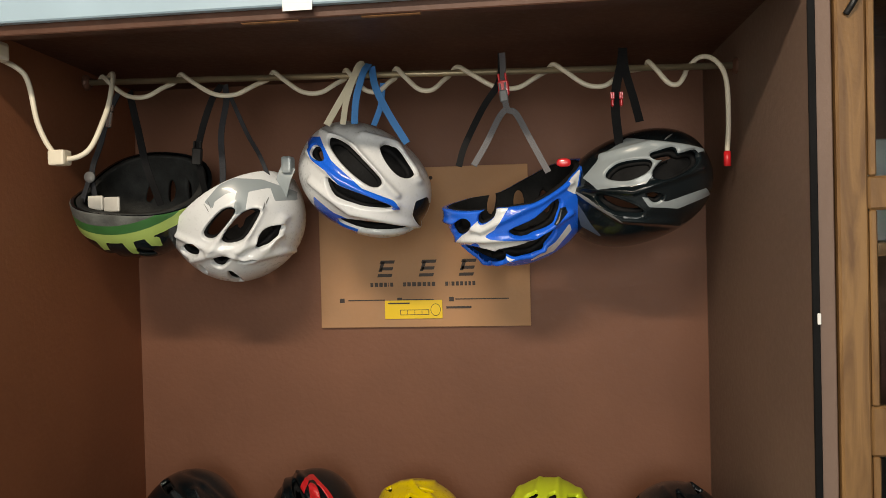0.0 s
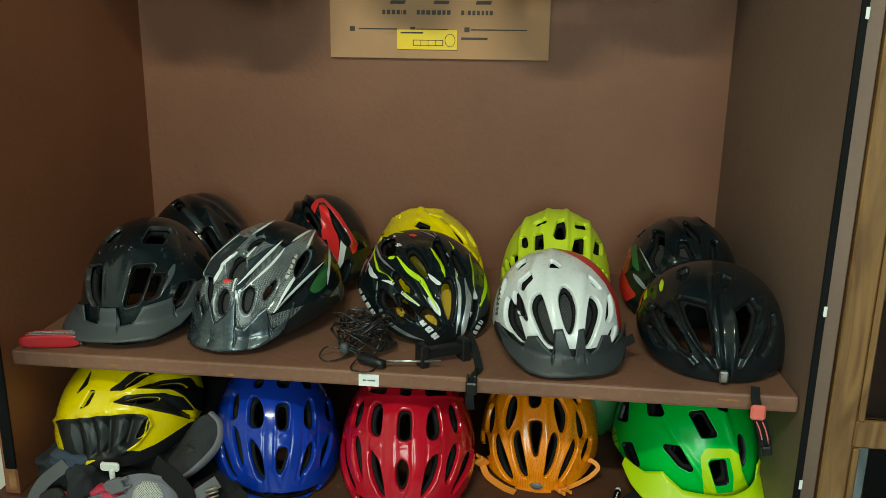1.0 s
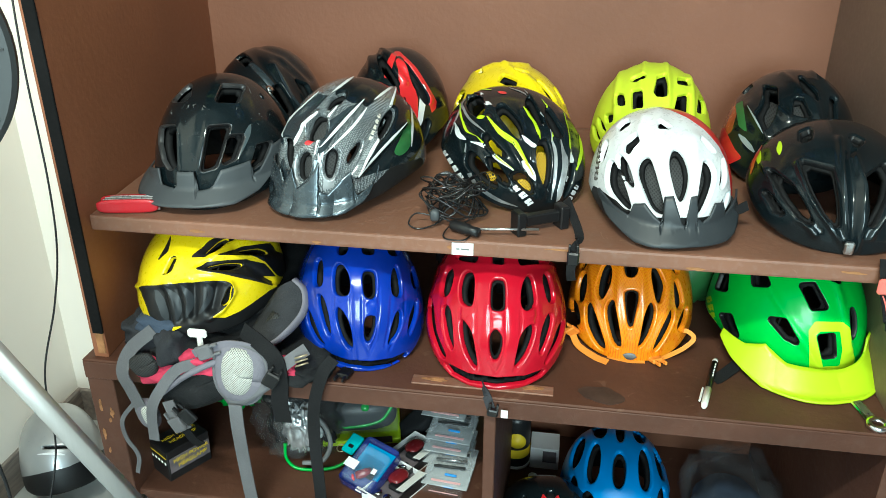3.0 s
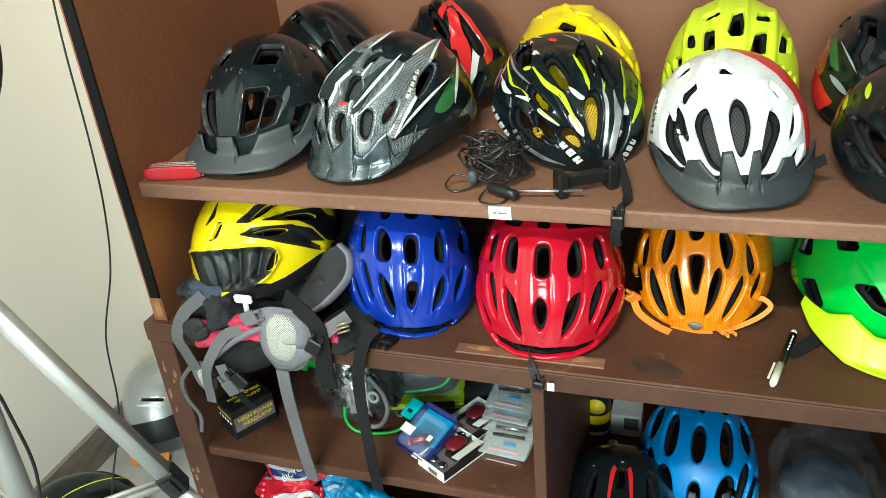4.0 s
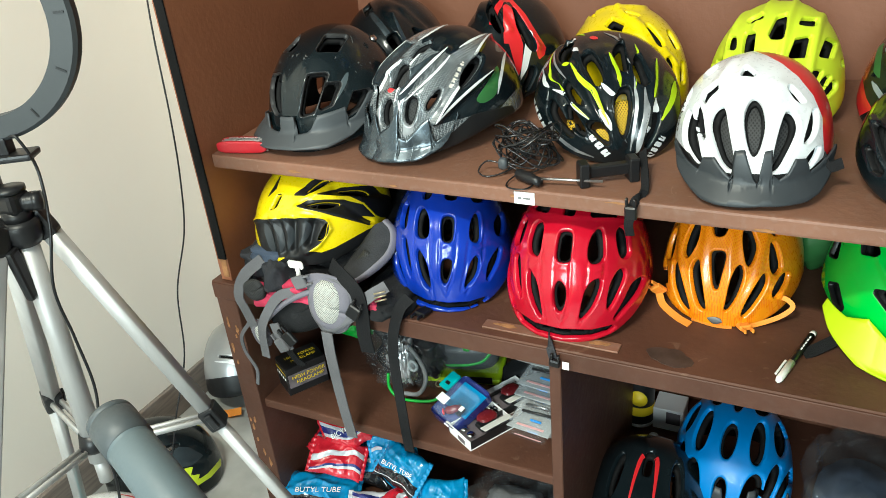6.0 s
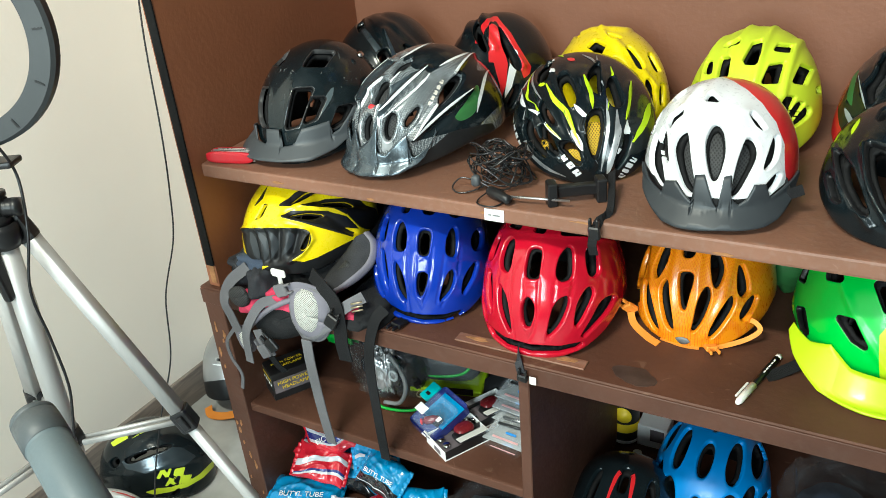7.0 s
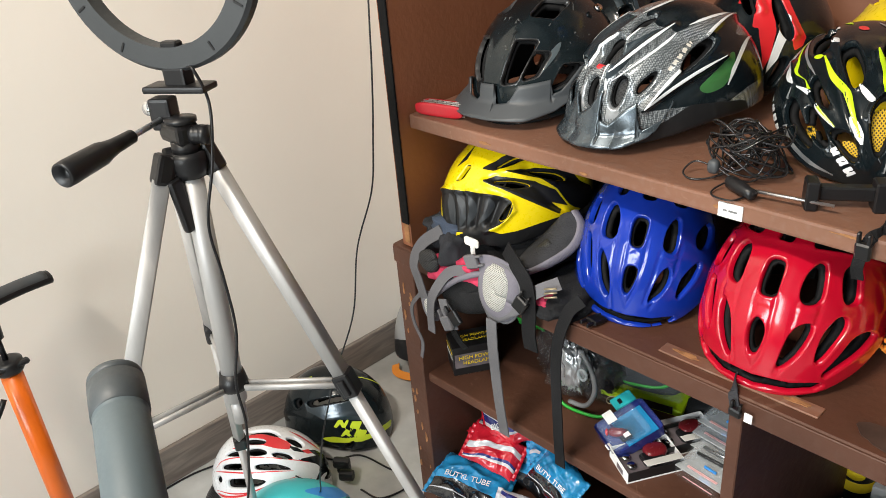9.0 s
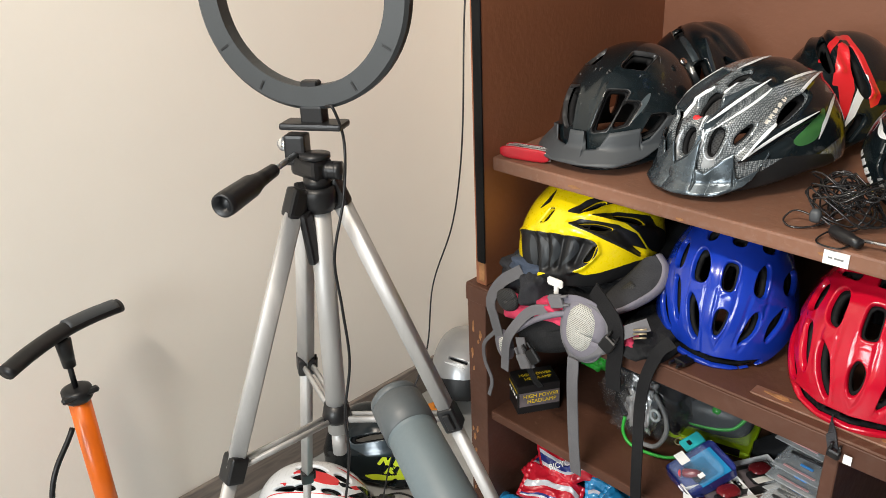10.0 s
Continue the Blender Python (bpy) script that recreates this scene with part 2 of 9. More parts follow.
CLOTH_GREY = mat("lilac_grey_binding", (0.165, 0.155, 0.185), 0.8, vary=0.15, fine=350, bump=0.5)
CLOTH_BLUE = mat("slate_blue_nylon", (0.045, 0.065, 0.105), 0.8, vary=0.2, fine=350, bump=0.5)
CLOTH_RED = mat("crimson_nylon", (0.55, 0.035, 0.09), 0.75, vary=0.15, fine=350, bump=0.5)
PLASTIC = mat("black_plastic", (0.007, 0.007, 0.008), 0.38, vary=0.2, spec=0.4)
PLASTIC_W = mat("white_plastic", (0.78, 0.77, 0.73), 0.4, vary=0.05)
CABLE_W = mat("yellowed_white_cable", (0.70, 0.64, 0.52), 0.45, vary=0.1)
STEEL = mat("brushed_steel", (0.55, 0.56, 0.57), 0.28, metal=0.95, vary=0.08, fine=220)
ALU = mat("satin_aluminium", (0.47, 0.46, 0.45), 0.52, metal=0.5, vary=0.06, stretch=(8, 8, 0.5))
BRASS = mat("dull_brass_rod", (0.40, 0.33, 0.22), 0.4, metal=0.7, vary=0.2)
CARD = mat("brown_cardboard", (0.62, 0.325, 0.165), 0.8, vary=0.12, scale=5, fine=120, bump=0.2, stain=(0.44, 0.25, 0.14))
PAPER = mat("white_paper", (0.85, 0.85, 0.84), 0.7, vary=0.04)
INK = mat("dark_printing_ink", (0.045, 0.03, 0.025), 0.6)
INK_Y = mat("yellow_printing_ink", (0.85, 0.60, 0.02), 0.5)
STICKER = mat("yellow_sticker", (0.88, 0.58, 0.01), 0.4, vary=0.04)
CARTON_BLK = mat("black_printed_carton", (0.012, 0.012, 0.013), 0.35, vary=0.15)
CARTON_GREY = mat("grey_printed_panel", (0.13, 0.11, 0.12), 0.4, vary=0.3, scale=30)
GRIP_GREY = mat("grey_rubber_grip", (0.075, 0.098, 0.108), 0.55, vary=0.10, scale=14, fine=420, bump=0.04, dust=0.01)
GRIP_DARK = mat("darker_rubber_band", (0.044, 0.052, 0.057), 0.5, vary=0.1, fine=420, bump=0.02)
POLY_BLUE = mat("blue_glossy_film", (0.012, 0.25, 0.52), 0.25, coat=0.6, vary=0.15, scale=20, fine=70, bump=0.15)
POLY_RED = mat("red_glossy_film", (0.52, 0.012, 0.028), 0.25, coat=0.6, vary=0.12, scale=20, fine=70, bump=0.15)
POLY_WHITE = mat("white_glossy_film", (0.55, 0.56, 0.60), 0.25, coat=0.6, vary=0.1, scale=20, fine=70, bump=0.15)
POLY_NAVY = mat("navy_glossy_film", (0.018, 0.03, 0.17), 0.25, coat=0.6, vary=0.2, fine=70, bump=0.15)
POLY_BLK = mat("black_glossy_film", (0.01, 0.01, 0.012), 0.2, coat=0.7, fine=70, bump=0.15)
POLY_GREEN = mat("green_film", (0.012, 0.30, 0.03), 0.35, coat=0.4, vary=0.2)
CLEAR = mat("clear_blister_plastic", (0.70, 0.73, 0.75), 0.06, coat=0.6, vary=0.1, alpha=0.045)
CASE_CLEAR = mat("thick_clear_blister", (0.55, 0.68, 0.85), 0.06, coat=1.0, vary=0.1, alpha=0.09)
# Milky case lip: bright reflections on clear edges put into the colour.
CASE_EDGE = mat("pale_case_edge", (0.72, 0.78, 0.84), 0.2, coat=0.6, vary=0.2, alpha=0.32)
CLEAR_BAG = mat("crinkled_clear_film", (0.22, 0.23, 0.24), 0.10, coat=0.7, vary=0.3, alpha=0.10)
CHROME = mat("chrome", (0.75, 0.76, 0.78), 0.12, metal=1.0, vary=0.03)
GREASE = mat("dark_grease_stain", (0.042, 0.024, 0.018), 0.55, vary=0.3, scale=30)
PINK = mat("salmon_plastic", (0.75, 0.16, 0.13), 0.4)
PINK_PALE = mat("pale_pink_card", (0.70, 0.38, 0.38), 0.5)
FOIL = mat("silver_foil_film", (0.62, 0.64, 0.66), 0.22, metal=0.7, vary=0.3, scale=30)
MAROON = mat("dark_red_plastic", (0.16, 0.012, 0.016), 0.25, coat=0.4)
CABLE_BLK = mat("glossy_black_cable", (0.012, 0.012, 0.013), 0.22, vary=0.2, spec=0.6)
# Lower shelves: darker board paint, plus weaker light there put into the colour.
BROWN_LOW_SHADE = mat("dark_shaded_shelf_paint", (0.084, 0.034, 0.020), 0.55, vary=0.25, scale=5, fine=90, bump=0.35, spec=0.25, dust=0.02, flecks=0.18, fleck=(0.30, 0.19, 0.13), fleck_scale=26)
BLK_WORN = mat("scratched_gloss_black", (0.0045, 0.0088, 0.0110), 0.15, coat=0.2, vary=0.25, fine=140, spec=0.36, flecks=0.35, fleck_scale=70)
FADE = mat("red_orange_fade_paint", (0.36, 0.075, 0.02), 0.25, coat=0.4, vary=0.5, scale=30)
VISOR_STEEL = mat("dark_metallic_peak", (0.060, 0.078, 0.092), 0.26, metal=0.6, coat=0.5, vary=0.3, scale=12)
RING_GREY = mat("dark_grey_ring_plastic", (0.033, 0.037, 0.040), 0.5, vary=0.12, fine=300)


# ---- mesh helpers ----
def obj(name, verts, faces, mats, parent=None, label="", idx=None, smooth=True):
    """One mesh object; with a parent it is a part of that thing."""
    me = bpy.data.meshes.new(name)
    me.from_pydata([tuple(map(float, v)) for v in verts], [], [tuple(map(int, f)) for f in faces])
    for m in (mats if isinstance(mats, (list, tuple)) else [mats]):
        me.materials.append(m)
    if idx is not None:
        me.polygons.foreach_set("material_index", np.asarray(idx, np.int32))
    me.polygons.foreach_set("use_smooth", [bool(smooth)] * len(me.polygons))
    me.update()
    ob = new(name, me)
    if parent:
        ob.parent = parent
    if label:
        ob["label"] = label
    return ob


def part(name, bm, material, parent=None, label="", smooth=False):
    me = bpy.data.meshes.new(name)
    bm.to_mesh(me)
    bm.free()
    me.materials.append(material)
    me.polygons.foreach_set("use_smooth", [bool(smooth)] * len(me.polygons))
    ob = new(name, me)
    if parent:
        ob.parent = parent
    if label:
        ob["label"] = label
    return ob


def thing(name, place, label, category, turn=(0, 0, 0), group="", kind=""):
    ob = new(name)
    ob.empty_display_size = 0.02
    ob.matrix_world = pose(*place, *turn)
    return tagged(ob, label, category, group, kind)


def slab(lo, hi, bevel=0.002, seg=1, turn=None):
    """A bevelled box between two corners."""
    bm = bmesh.new()
    bmesh.ops.create_cube(bm, size=1)
    c = [(a + b) / 2 for a, b in zip(lo, hi)]
    for v in bm.verts:
        v.co = Vector([v.co[i] * (hi[i] - lo[i]) for i in range(3)])
    if bevel:
        bmesh.ops.bevel(bm, geom=bm.edges[:], offset=bevel, segments=seg, affect="EDGES", profile=0.6)
    if turn is not None:
        bmesh.ops.transform(bm, matrix=turn.to_3x3().to_4x4(), verts=bm.verts)
    bmesh.ops.translate(bm, vec=c, verts=bm.verts)
    return bm


def lathe(profile, n=24, m=None):
    """A turned body from (radius, height) pairs."""
    vs, fs = [], []
    for r, z in profile:
        for k in range(n):
            a = 2 * math.pi * k / n
            vs.append((r * math.cos(a), r * math.sin(a), z))
    for i in range(len(profile) - 1):
        for k in range(n):
            fs.append((i * n + k, i * n + (k + 1) % n, (i + 1) * n + (k + 1) % n, (i + 1) * n + k))
    fs.append(tuple(range(n - 1, -1, -1)))
    fs.append(tuple(range((len(profile) - 1) * n, len(profile) * n)))
    if m is not None:
        vs = [m @ Vector(v) for v in vs]
    return vs, fs


def along(a, b):
    """A pose whose z axis runs from a to b."""
    a, b = Vector(a), Vector(b)
    return Matrix.Translation(a) @ (b - a).to_track_quat("Z", "Y").to_matrix().to_4x4()


def curve_pts(pts, n=8):
    """Catmull-Rom through the points."""
    p = [Vector(q) for q in pts]
    p = [p[0] * 2 - p[1], *p, p[-1] * 2 - p[-2]]
    res = []
    for i in range(1, len(p) - 2):
        for k in range(n):
            t = k / n
            res.append(0.5 * (2 * p[i] + (p[i + 1] - p[i - 1]) * t + (2 * p[i - 1] - 5 * p[i] + 4 * p[i + 1] - p[i + 2]) * t * t
                              + (3 * p[i] - p[i - 1] - 3 * p[i + 1] + p[i + 2]) * t ** 3))
    return res + [p[-2]]


def sweep(pts, section, closed=True, normal=None):
    """A section of (side, up) pairs carried along the points."""
    pts = [Vector(p) for p in pts]
    vs, fs, k = [], [], len(section)
    side = None
    for i, p in enumerate(pts):
        d = (pts[min(i + 1, len(pts) - 1)] - pts[max(i - 1, 0)]).normalized()
        if normal is not None:
            s = d.cross(Vector(normal))
            s = s.normalized() if s.length > 1e-4 else (side or Vector((1, 0, 0)))
        else:
            if side is None:
                side = d.cross(Vector((0.31, 0.2, 0.93)))
            s = (side - d * side.dot(d)).normalized()
        side = s
        u = s.cross(d).normalized()
        vs += [p + s * a + u * b for a, b in section]
    for i in range(len(pts) - 1):
        for j in range(k):
            fs.append((i * k + j, i * k + (j + 1) % k, (i + 1) * k + (j + 1) % k, (i + 1) * k + j))
    fs.append(tuple(range(k - 1, -1, -1)))
    fs.append(tuple(range((len(pts) - 1) * k, len(pts) * k)))
    return vs, fs


def tube(pts, r, n=8):
    return sweep(pts, [(r * math.cos(2 * math.pi * j / n), r * math.sin(2 * math.pi * j / n)) for j in range(n)])


def band(pts, width, thick=0.0016, normal=(0, -1, 0), n=6):
    """A flat webbing strap; its broad side faces the normal."""
    w, t = width / 2, thick / 2
    return sweep(curve_pts(pts, n), [(-w, -t), (w, -t), (w, t), (-w, t)], normal=normal)


def text_mesh(words, size, depth=0.0003):
    cu = bpy.data.curves.new("lettering", "FONT")
    cu.body, cu.size, cu.extrude, cu.align_x, cu.align_y = words, size, depth, "CENTER", "CENTER"
    tmp = bpy.data.objects.new("lettering", cu)
    scene.collection.objects.link(tmp)
    me = bpy.data.meshes.new_from_object(tmp.evaluated_get(bpy.context.evaluated_depsgraph_get()))
    bpy.data.objects.remove(tmp)
    return me


def lettering(words, size, m, material, parent):
    me = text_mesh(words, size)
    me.materials.append(material)
    ob = new("lettering", me)
    ob.parent = parent
    ob.matrix_local = m
    return ob


def crumple(lo, hi, seed, amp=0.25, freq=9.0, n=28, squash=0.75):
    """A creased soft lump between two corners."""
    vs, fs = [], []
    c = Vector([(a + b) / 2 for a, b in zip(lo, hi)])
    h = Vector([(b - a) / 2 for a, b in zip(lo, hi)])
    for i in range(n + 1):
        th = math.pi * i / n
        for k in range(2 * n):
            ph = math.pi * k / n
            d = Vector((math.sin(th) * math.cos(ph), math.sin(th) * math.sin(ph), math.cos(th)))
            e = Vector([math.copysign(abs(a) ** squash, a) for a in d])
            f = 1 + amp * (noise.noise(d * freq * 0.35 + Vector((seed, 0, 0))) * 0.9
                           + abs(noise.noise(d * freq + Vector((0, seed, 0)))) * -0.55 + 0.12)
            p = Vector([e[j] * h[j] * f for j in range(3)])
            p.z = max(p.z, -h.z)
            vs.append(c + p)
    w = 2 * n
    for i in range(n):
        for k in range(w):
            fs.append((i * w + k, (i + 1) * w + k, (i + 1) * w + (k + 1) % w, i * w + (k + 1) % w))
    return vs, fs


def sheet(fn, nu, nv, thick):
    """A thin curved plate: fn(u, v) gives the place, u and v from 0 to 1."""
    top = np.array([[fn(i / nu, j / nv) for j in range(nv + 1)] for i in range(nu + 1)])
    du, dv = np.gradient(top, axis=0), np.gradient(top, axis=1)
    nr = np.cross(du, dv)
    nr /= np.linalg.norm(nr, axis=-1, keepdims=True) + 1e-12
    vs = np.concatenate([top.reshape(-1, 3), (top - nr * thick).reshape(-1, 3)])
    o, w = (nu + 1) * (nv + 1), nv + 1
    fs = []
    for i in range(nu):
        for j in range(nv):
            q = (i * w + j, (i + 1) * w + j, (i + 1) * w + j + 1, i * w + j + 1)
            fs += [q, tuple(o + k for k in q[::-1])]
    rim = [i * w for i in range(nu + 1)] + [nu * w + j for j in range(1, w)] + [i * w + nv for i in range(nu - 1, -1, -1)] + list(range(nv - 1, 0, -1))
    for a, b in zip(rim, rim[1:] + rim[:1]):
        fs.append((b, a, o + a, o + b))
    return vs, fs


def blot(cx, cy, a, b, h, seed, n=26, rough=0.22):
    """A thin flat patch with an uneven outline, lying in the x-y plane."""
    top, vs, fs = [], [], []
    for k in range(n):
        t = 2 * math.pi * k / n
        r = 1 + rough * (noise.noise(Vector((math.cos(t) * 1.3, math.sin(t) * 1.3, seed))) * 1.4 + 0.5 * noise.noise(Vector((math.cos(t) * 4, math.sin(t) * 4, seed))))
        top.append((cx + a * r * math.cos(t), cy + b * r * math.sin(t)))
    vs = [(x, y, h) for x, y in top] + [(x, y, 0.0) for x, y in top]
    fs = [tuple(range(n))] + [(k, k + n, (k + 1) % n + n, (k + 1) % n) for k in range(n)]
    return vs, fs


# ---- room ----
def setting(name, bm, material, label="", category="", parent=None):
    ob = part(name, bm, material, parent)
    return tagged(ob, label, category, "", "structure")


WX, X1, Y0, Y1, ZC = -1.168, 2.4, -3.4, 0.66, 2.85
setting("floor", slab((WX - 0.1, Y0 - 0.1, -0.06), (X1 + 0.1, Y1 + 0.1, 0.0), 0), TILE, "pale grey stone-look tiled shop floor", "floor")
setting("wall_west", slab((WX - 0.12, Y0, 0.0), (WX, Y1, ZC), 0), WALL, "plain cream painted side wall", "wall")
setting("wall_north", slab((WX, Y1, 0.0), (X1, Y1 + 0.12, ZC), 0), WALL, "plain cream painted wall behind the cabinet", "wall")
# East and south walls are unseen, darkened to lower reflections on black helmets.
setting("wall_east", slab((X1, Y0, 0.0), (X1 + 0.12, Y1, ZC), 0), WALL_DIM, "unseen dark wall closing the shop", "wall")
ws = tagged(new("wall_south"), "unseen dark wall with the wide shop front opening", "wall", "", "structure")
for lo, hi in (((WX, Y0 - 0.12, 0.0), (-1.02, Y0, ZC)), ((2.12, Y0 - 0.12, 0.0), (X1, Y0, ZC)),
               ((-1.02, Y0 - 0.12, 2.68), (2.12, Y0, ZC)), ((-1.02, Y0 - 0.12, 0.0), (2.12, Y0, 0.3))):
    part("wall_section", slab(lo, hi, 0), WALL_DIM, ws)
# Unseen ceiling, kept dark grey so glossy black shells reflect less of it.
setting("ceiling", slab((WX - 0.1, Y0 - 0.1, ZC), (X1 + 0.1, Y1 + 0.1, ZC + 0.08), 0), CEIL, "flat dark grey ceiling, out of view", "ceiling")
sk = setting("baseboard", slab((WX, Y0, 0.0), (WX + 0.012, Y1, 0.100), 0.002), SKIRT, "grey wood-look skirting tile along the wall", "baseboard")
setting("baseboard_north", slab((WX + 0.012, Y1 - 0.012, 0.0), (-0.63, Y1, 0.100), 0.002), SKIRT, "grey wood-look skirting tile", "baseboard")

# ---- display cabinet ----
XL, XR, YF, YB = -0.567, 0.588, -0.022, 0.576
Z1, Z2, Z3, Z4, ZT = 0.924, 0.691, 0.424, 0.165, 1.872
cab = thing("display_cabinet", (0, 0, 0), "tall open brown-painted wooden shelving cabinet, chipped at the edges", "cabinet")
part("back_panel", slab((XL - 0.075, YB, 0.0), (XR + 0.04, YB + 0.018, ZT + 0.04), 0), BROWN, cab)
for s, xi in ((-1, XL), (1, XR)):
    xo = xi + (0.028 if s > 0 else -0.040)
    xu = xi + (0.028 if s > 0 else -0.024)
    side = slab((min(xi, xu), YF, Z2), (max(xi, xu), YB, ZT + 0.04), 0.0015)
    for v in side.verts:
        v.co.x += (v.co.y - YF) * (-0.073 if s < 0 else -0.008)
    part("side_panel", side, BROWN_LIT if s < 0 else BROWN_GREYED, cab)
    part("lower_side_panel", slab((min(xi - s * 0.004, xo), YF - 0.008, 0.0), (max(xi - s * 0.004, xo), YB, Z2 - 0.034), 0.0015), BROWN_WORN_SHADE, cab)
    a, b = sorted((xi - s * 0.001, xi + s * 0.017))
    a2, b2 = (a, b) if s < 0 else (xi - 0.001, xi + 0.008)
    part("rubber_strip", slab((a2, YF - 0.004, Z2 + 0.045), (b2, YF, ZT), 0.001), GASKET, cab, "black rubber edge strip")
    if s > 0:
        for z in (1.05, 1.42, 0.80):
            part("paint_chip", slab((xi + 0.004, YF - 0.006, z), (xi + 0.0084, YF - 0.0042, z + 0.014), 0.0006), PAPER, cab, "torn pale edge of the strip")
    part("paint_chip", slab((a + 0.002, YF - 0.002, Z2 + 0.008), (b - 0.003, YF, Z2 + 0.044), 0.001), RAW, cab, "bare chipped wood")
# Top panel and rail: shade under the top is put into the brown.
part("top_panel", slab((XL - 0.04, YF, ZT), (XR, YB, ZT + 0.03), 0.001), BROWN_WORN_SHADE, cab)
part("top_rail", slab((XL, YF - 0.001, ZT - 0.036), (XR, YF + 0.022, ZT), 0.0015), BROWN_WORN_SHADE, cab)
part("fascia", slab((XL - 0.04, YF - 0.016, ZT - 0.022), (XR + 0.04, YF - 0.002, ZT + 0.10), 0.002), PALE, cab, "pale blue painted fascia board")
for x in (-0.10, 0.065):
    part("paint_chip", slab((x - 0.04, YF + 0.003, ZT - 0.0375), (x + 0.04, YF + 0.011, ZT - 0.0358), 0.0005), RAW, cab, "scraped bare wood")
part("paper_tag", slab((-0.075, YF - 0.018, ZT - 0.03), (-0.035, YF - 0.0165, ZT + 0.01), 0), PAPER, cab, "white paper tag")
shelf = slab((XL + 0.001, 0.0, Z1 - 0.024), (XR - 0.001, YB, Z1), 0.004, 2)
for v in shelf.verts:
    v.co.x += (v.co.y - YF) * (-0.073 if v.co.x < 0 else -0.008)
part("upper_shelf", shelf, BROWN_TOP, cab)
part("lower_shelf", slab((XL - 0.041, YF - 0.010, Z2 - 0.034), (XR + 0.030, YB, Z2), 0.002), BROWN_LOW_SHADE, cab)
part("edge_batten", slab((XL - 0.039, YF - 0.0125, Z2 - 0.033), (XR + 0.028, YF - 0.0100, Z2 - 0.003), 0.001), BROWN_WORN_SHADE, cab)
part("wood_strip", slab((-0.085, -0.016, Z2), (0.125, 0.006, Z2 + 0.003), 0.0008), BROWN_TOP, cab, "loose painted wood strip")
# Divider takes the darkened brown; compartment shade is in its colour.
part("divider", slab((0.026, YF - 0.006, Z4), (0.044, YB, Z2 - 0.034), 0.0015), BROWN_WORN_SHADE, cab)
part("small_shelf", slab((XL - 0.003, YF + 0.004, Z3 - 0.020), (0.026, YB, Z3), 0.004, 2), BROWN_LOW_SHADE, cab)
part("bottom_shelf", slab((XL + 0.004, YF, Z4 - 0.020), (XR - 0.004, YB, Z4), 0.0015), BROWN_LOW_SHADE, cab)
part("plinth", slab((XL + 0.004, YF + 0.03, 0.0), (XR - 0.004, YF + 0.048, Z4 - 0.02), 0.0015), BROWN_WORN_SHADE, cab)
rnd = random.Random(4)
for k in range(16):
    z, hh, w = rnd.uniform(0.10, 0.64), rnd.uniform(0.003, 0.014), rnd.uniform(0.0012, 0.0035)
    chip = obj("paint_chip", *blot(0, 0, w, hh, 0.0008, k * 1.7, 14, 0.5), RAW, cab, "bare chipped wood", smooth=False)
    chip.matrix_local = pose(XL - 0.020 + rnd.uniform(-0.016, 0.016), YF - 0.0080, z, 90, 0, 0)
for x, z, w, hh in ((-0.03, 0.912, 0.004, 0.002), (0.30, 0.905, 0.012, 0.002), (-0.40, 0.910, 0.010, 0.0025), (0.12, 0.919, 0.02, 0.0015), (-0.22, 0.906, 0.006, 0.002), (0.49, 0.914, 0.015, 0.002)):
    chip = obj("paint_chip", *blot(0, 0, w, hh, 0.0006, x * 9, 14, 0.5), RAW, cab, "scuffed bare edge", smooth=False)
    chip.matrix_local = pose(x, -0.0001, z, 90, 0, 0)
for x, w in ((-0.05, 0.02), (0.055, 0.012), (0.10, 0.016)):
    obj("paint_chip", *[([(a + x, b - 0.004, c + Z2 + 0.0032) for a, b, c in q] if k == 0 else q) for k, q in enumerate(blot(0, 0, w, 0.004, 0.0006, x * 7, 16, 0.6))], RAW, cab, "splintered bare wood", smooth=False)
price = thing("shelf_label", (-0.012, -0.0012, Z1 - 0.013), "small white handwritten price label on the shelf edge", "label")
part("card", slab((-0.015, -0.0008, -0.009), (0.015, 0.0008, 0.009), 0), PAPER, price)
for x0, x1 in ((-0.009, -0.004), (-0.002, 0.009)):
    part("ink_bar", slab((x0, -0.0013, -0.001), (x1, -0.0009, 0.0012), 0), GREY_MID, price)
stain = thing("grease_spot", (0.196, 0.001, Z2), "dark uneven grease spot soaked into the shelf paint", "stain", (0, 0, -14))
obj("spot", *blot(0, 0, 0.033, 0.019, 0.0006, 2.7), GREASE, stain, smooth=False)

# ---- neighbouring oak cabinet with glass doors ----
oak = thing("glazed_cabinet", (0, 0, 0), "oak-veneered cabinet with glass door panes beside the shelving", "cabinet")
OX = XR + 0.031
part("carcass", slab((OX, YF + 0.02, 0.0), (OX + 0.9, YB, 0.05), 0.002), OAK, oak)
part("carcass_top", slab((OX, YF + 0.02, 1.9), (OX + 0.9, YB, 1.95), 0.002), OAK, oak)
part("carcass_back", slab((OX, YB - 0.01, 0.05), (OX + 0.9, YB, 1.9), 0), BROWN_WORN_SHADE, oak)
part("carcass_side", slab((OX + 0.88, YF + 0.02, 0.05), (OX + 0.9, YB - 0.01, 1.9), 0), OAK, oak)
for z in (0.62, 1.05, 1.5):
    part("inner_shelf", slab((OX + 0.002, 0.06, z), (OX + 0.88, YB - 0.012, z + 0.018), 0.001), OAK, oak)
door = part("door", slab((OX, YF - 0.004, 0.06), (OX + 0.036, YF + 0.018, 1.89), 0.003), OAK, oak)
part("door_stile", slab((OX + 0.40, YF - 0.004, 0.06), (OX + 0.442, YF + 0.018, 1.89), 0.003), OAK, oak)
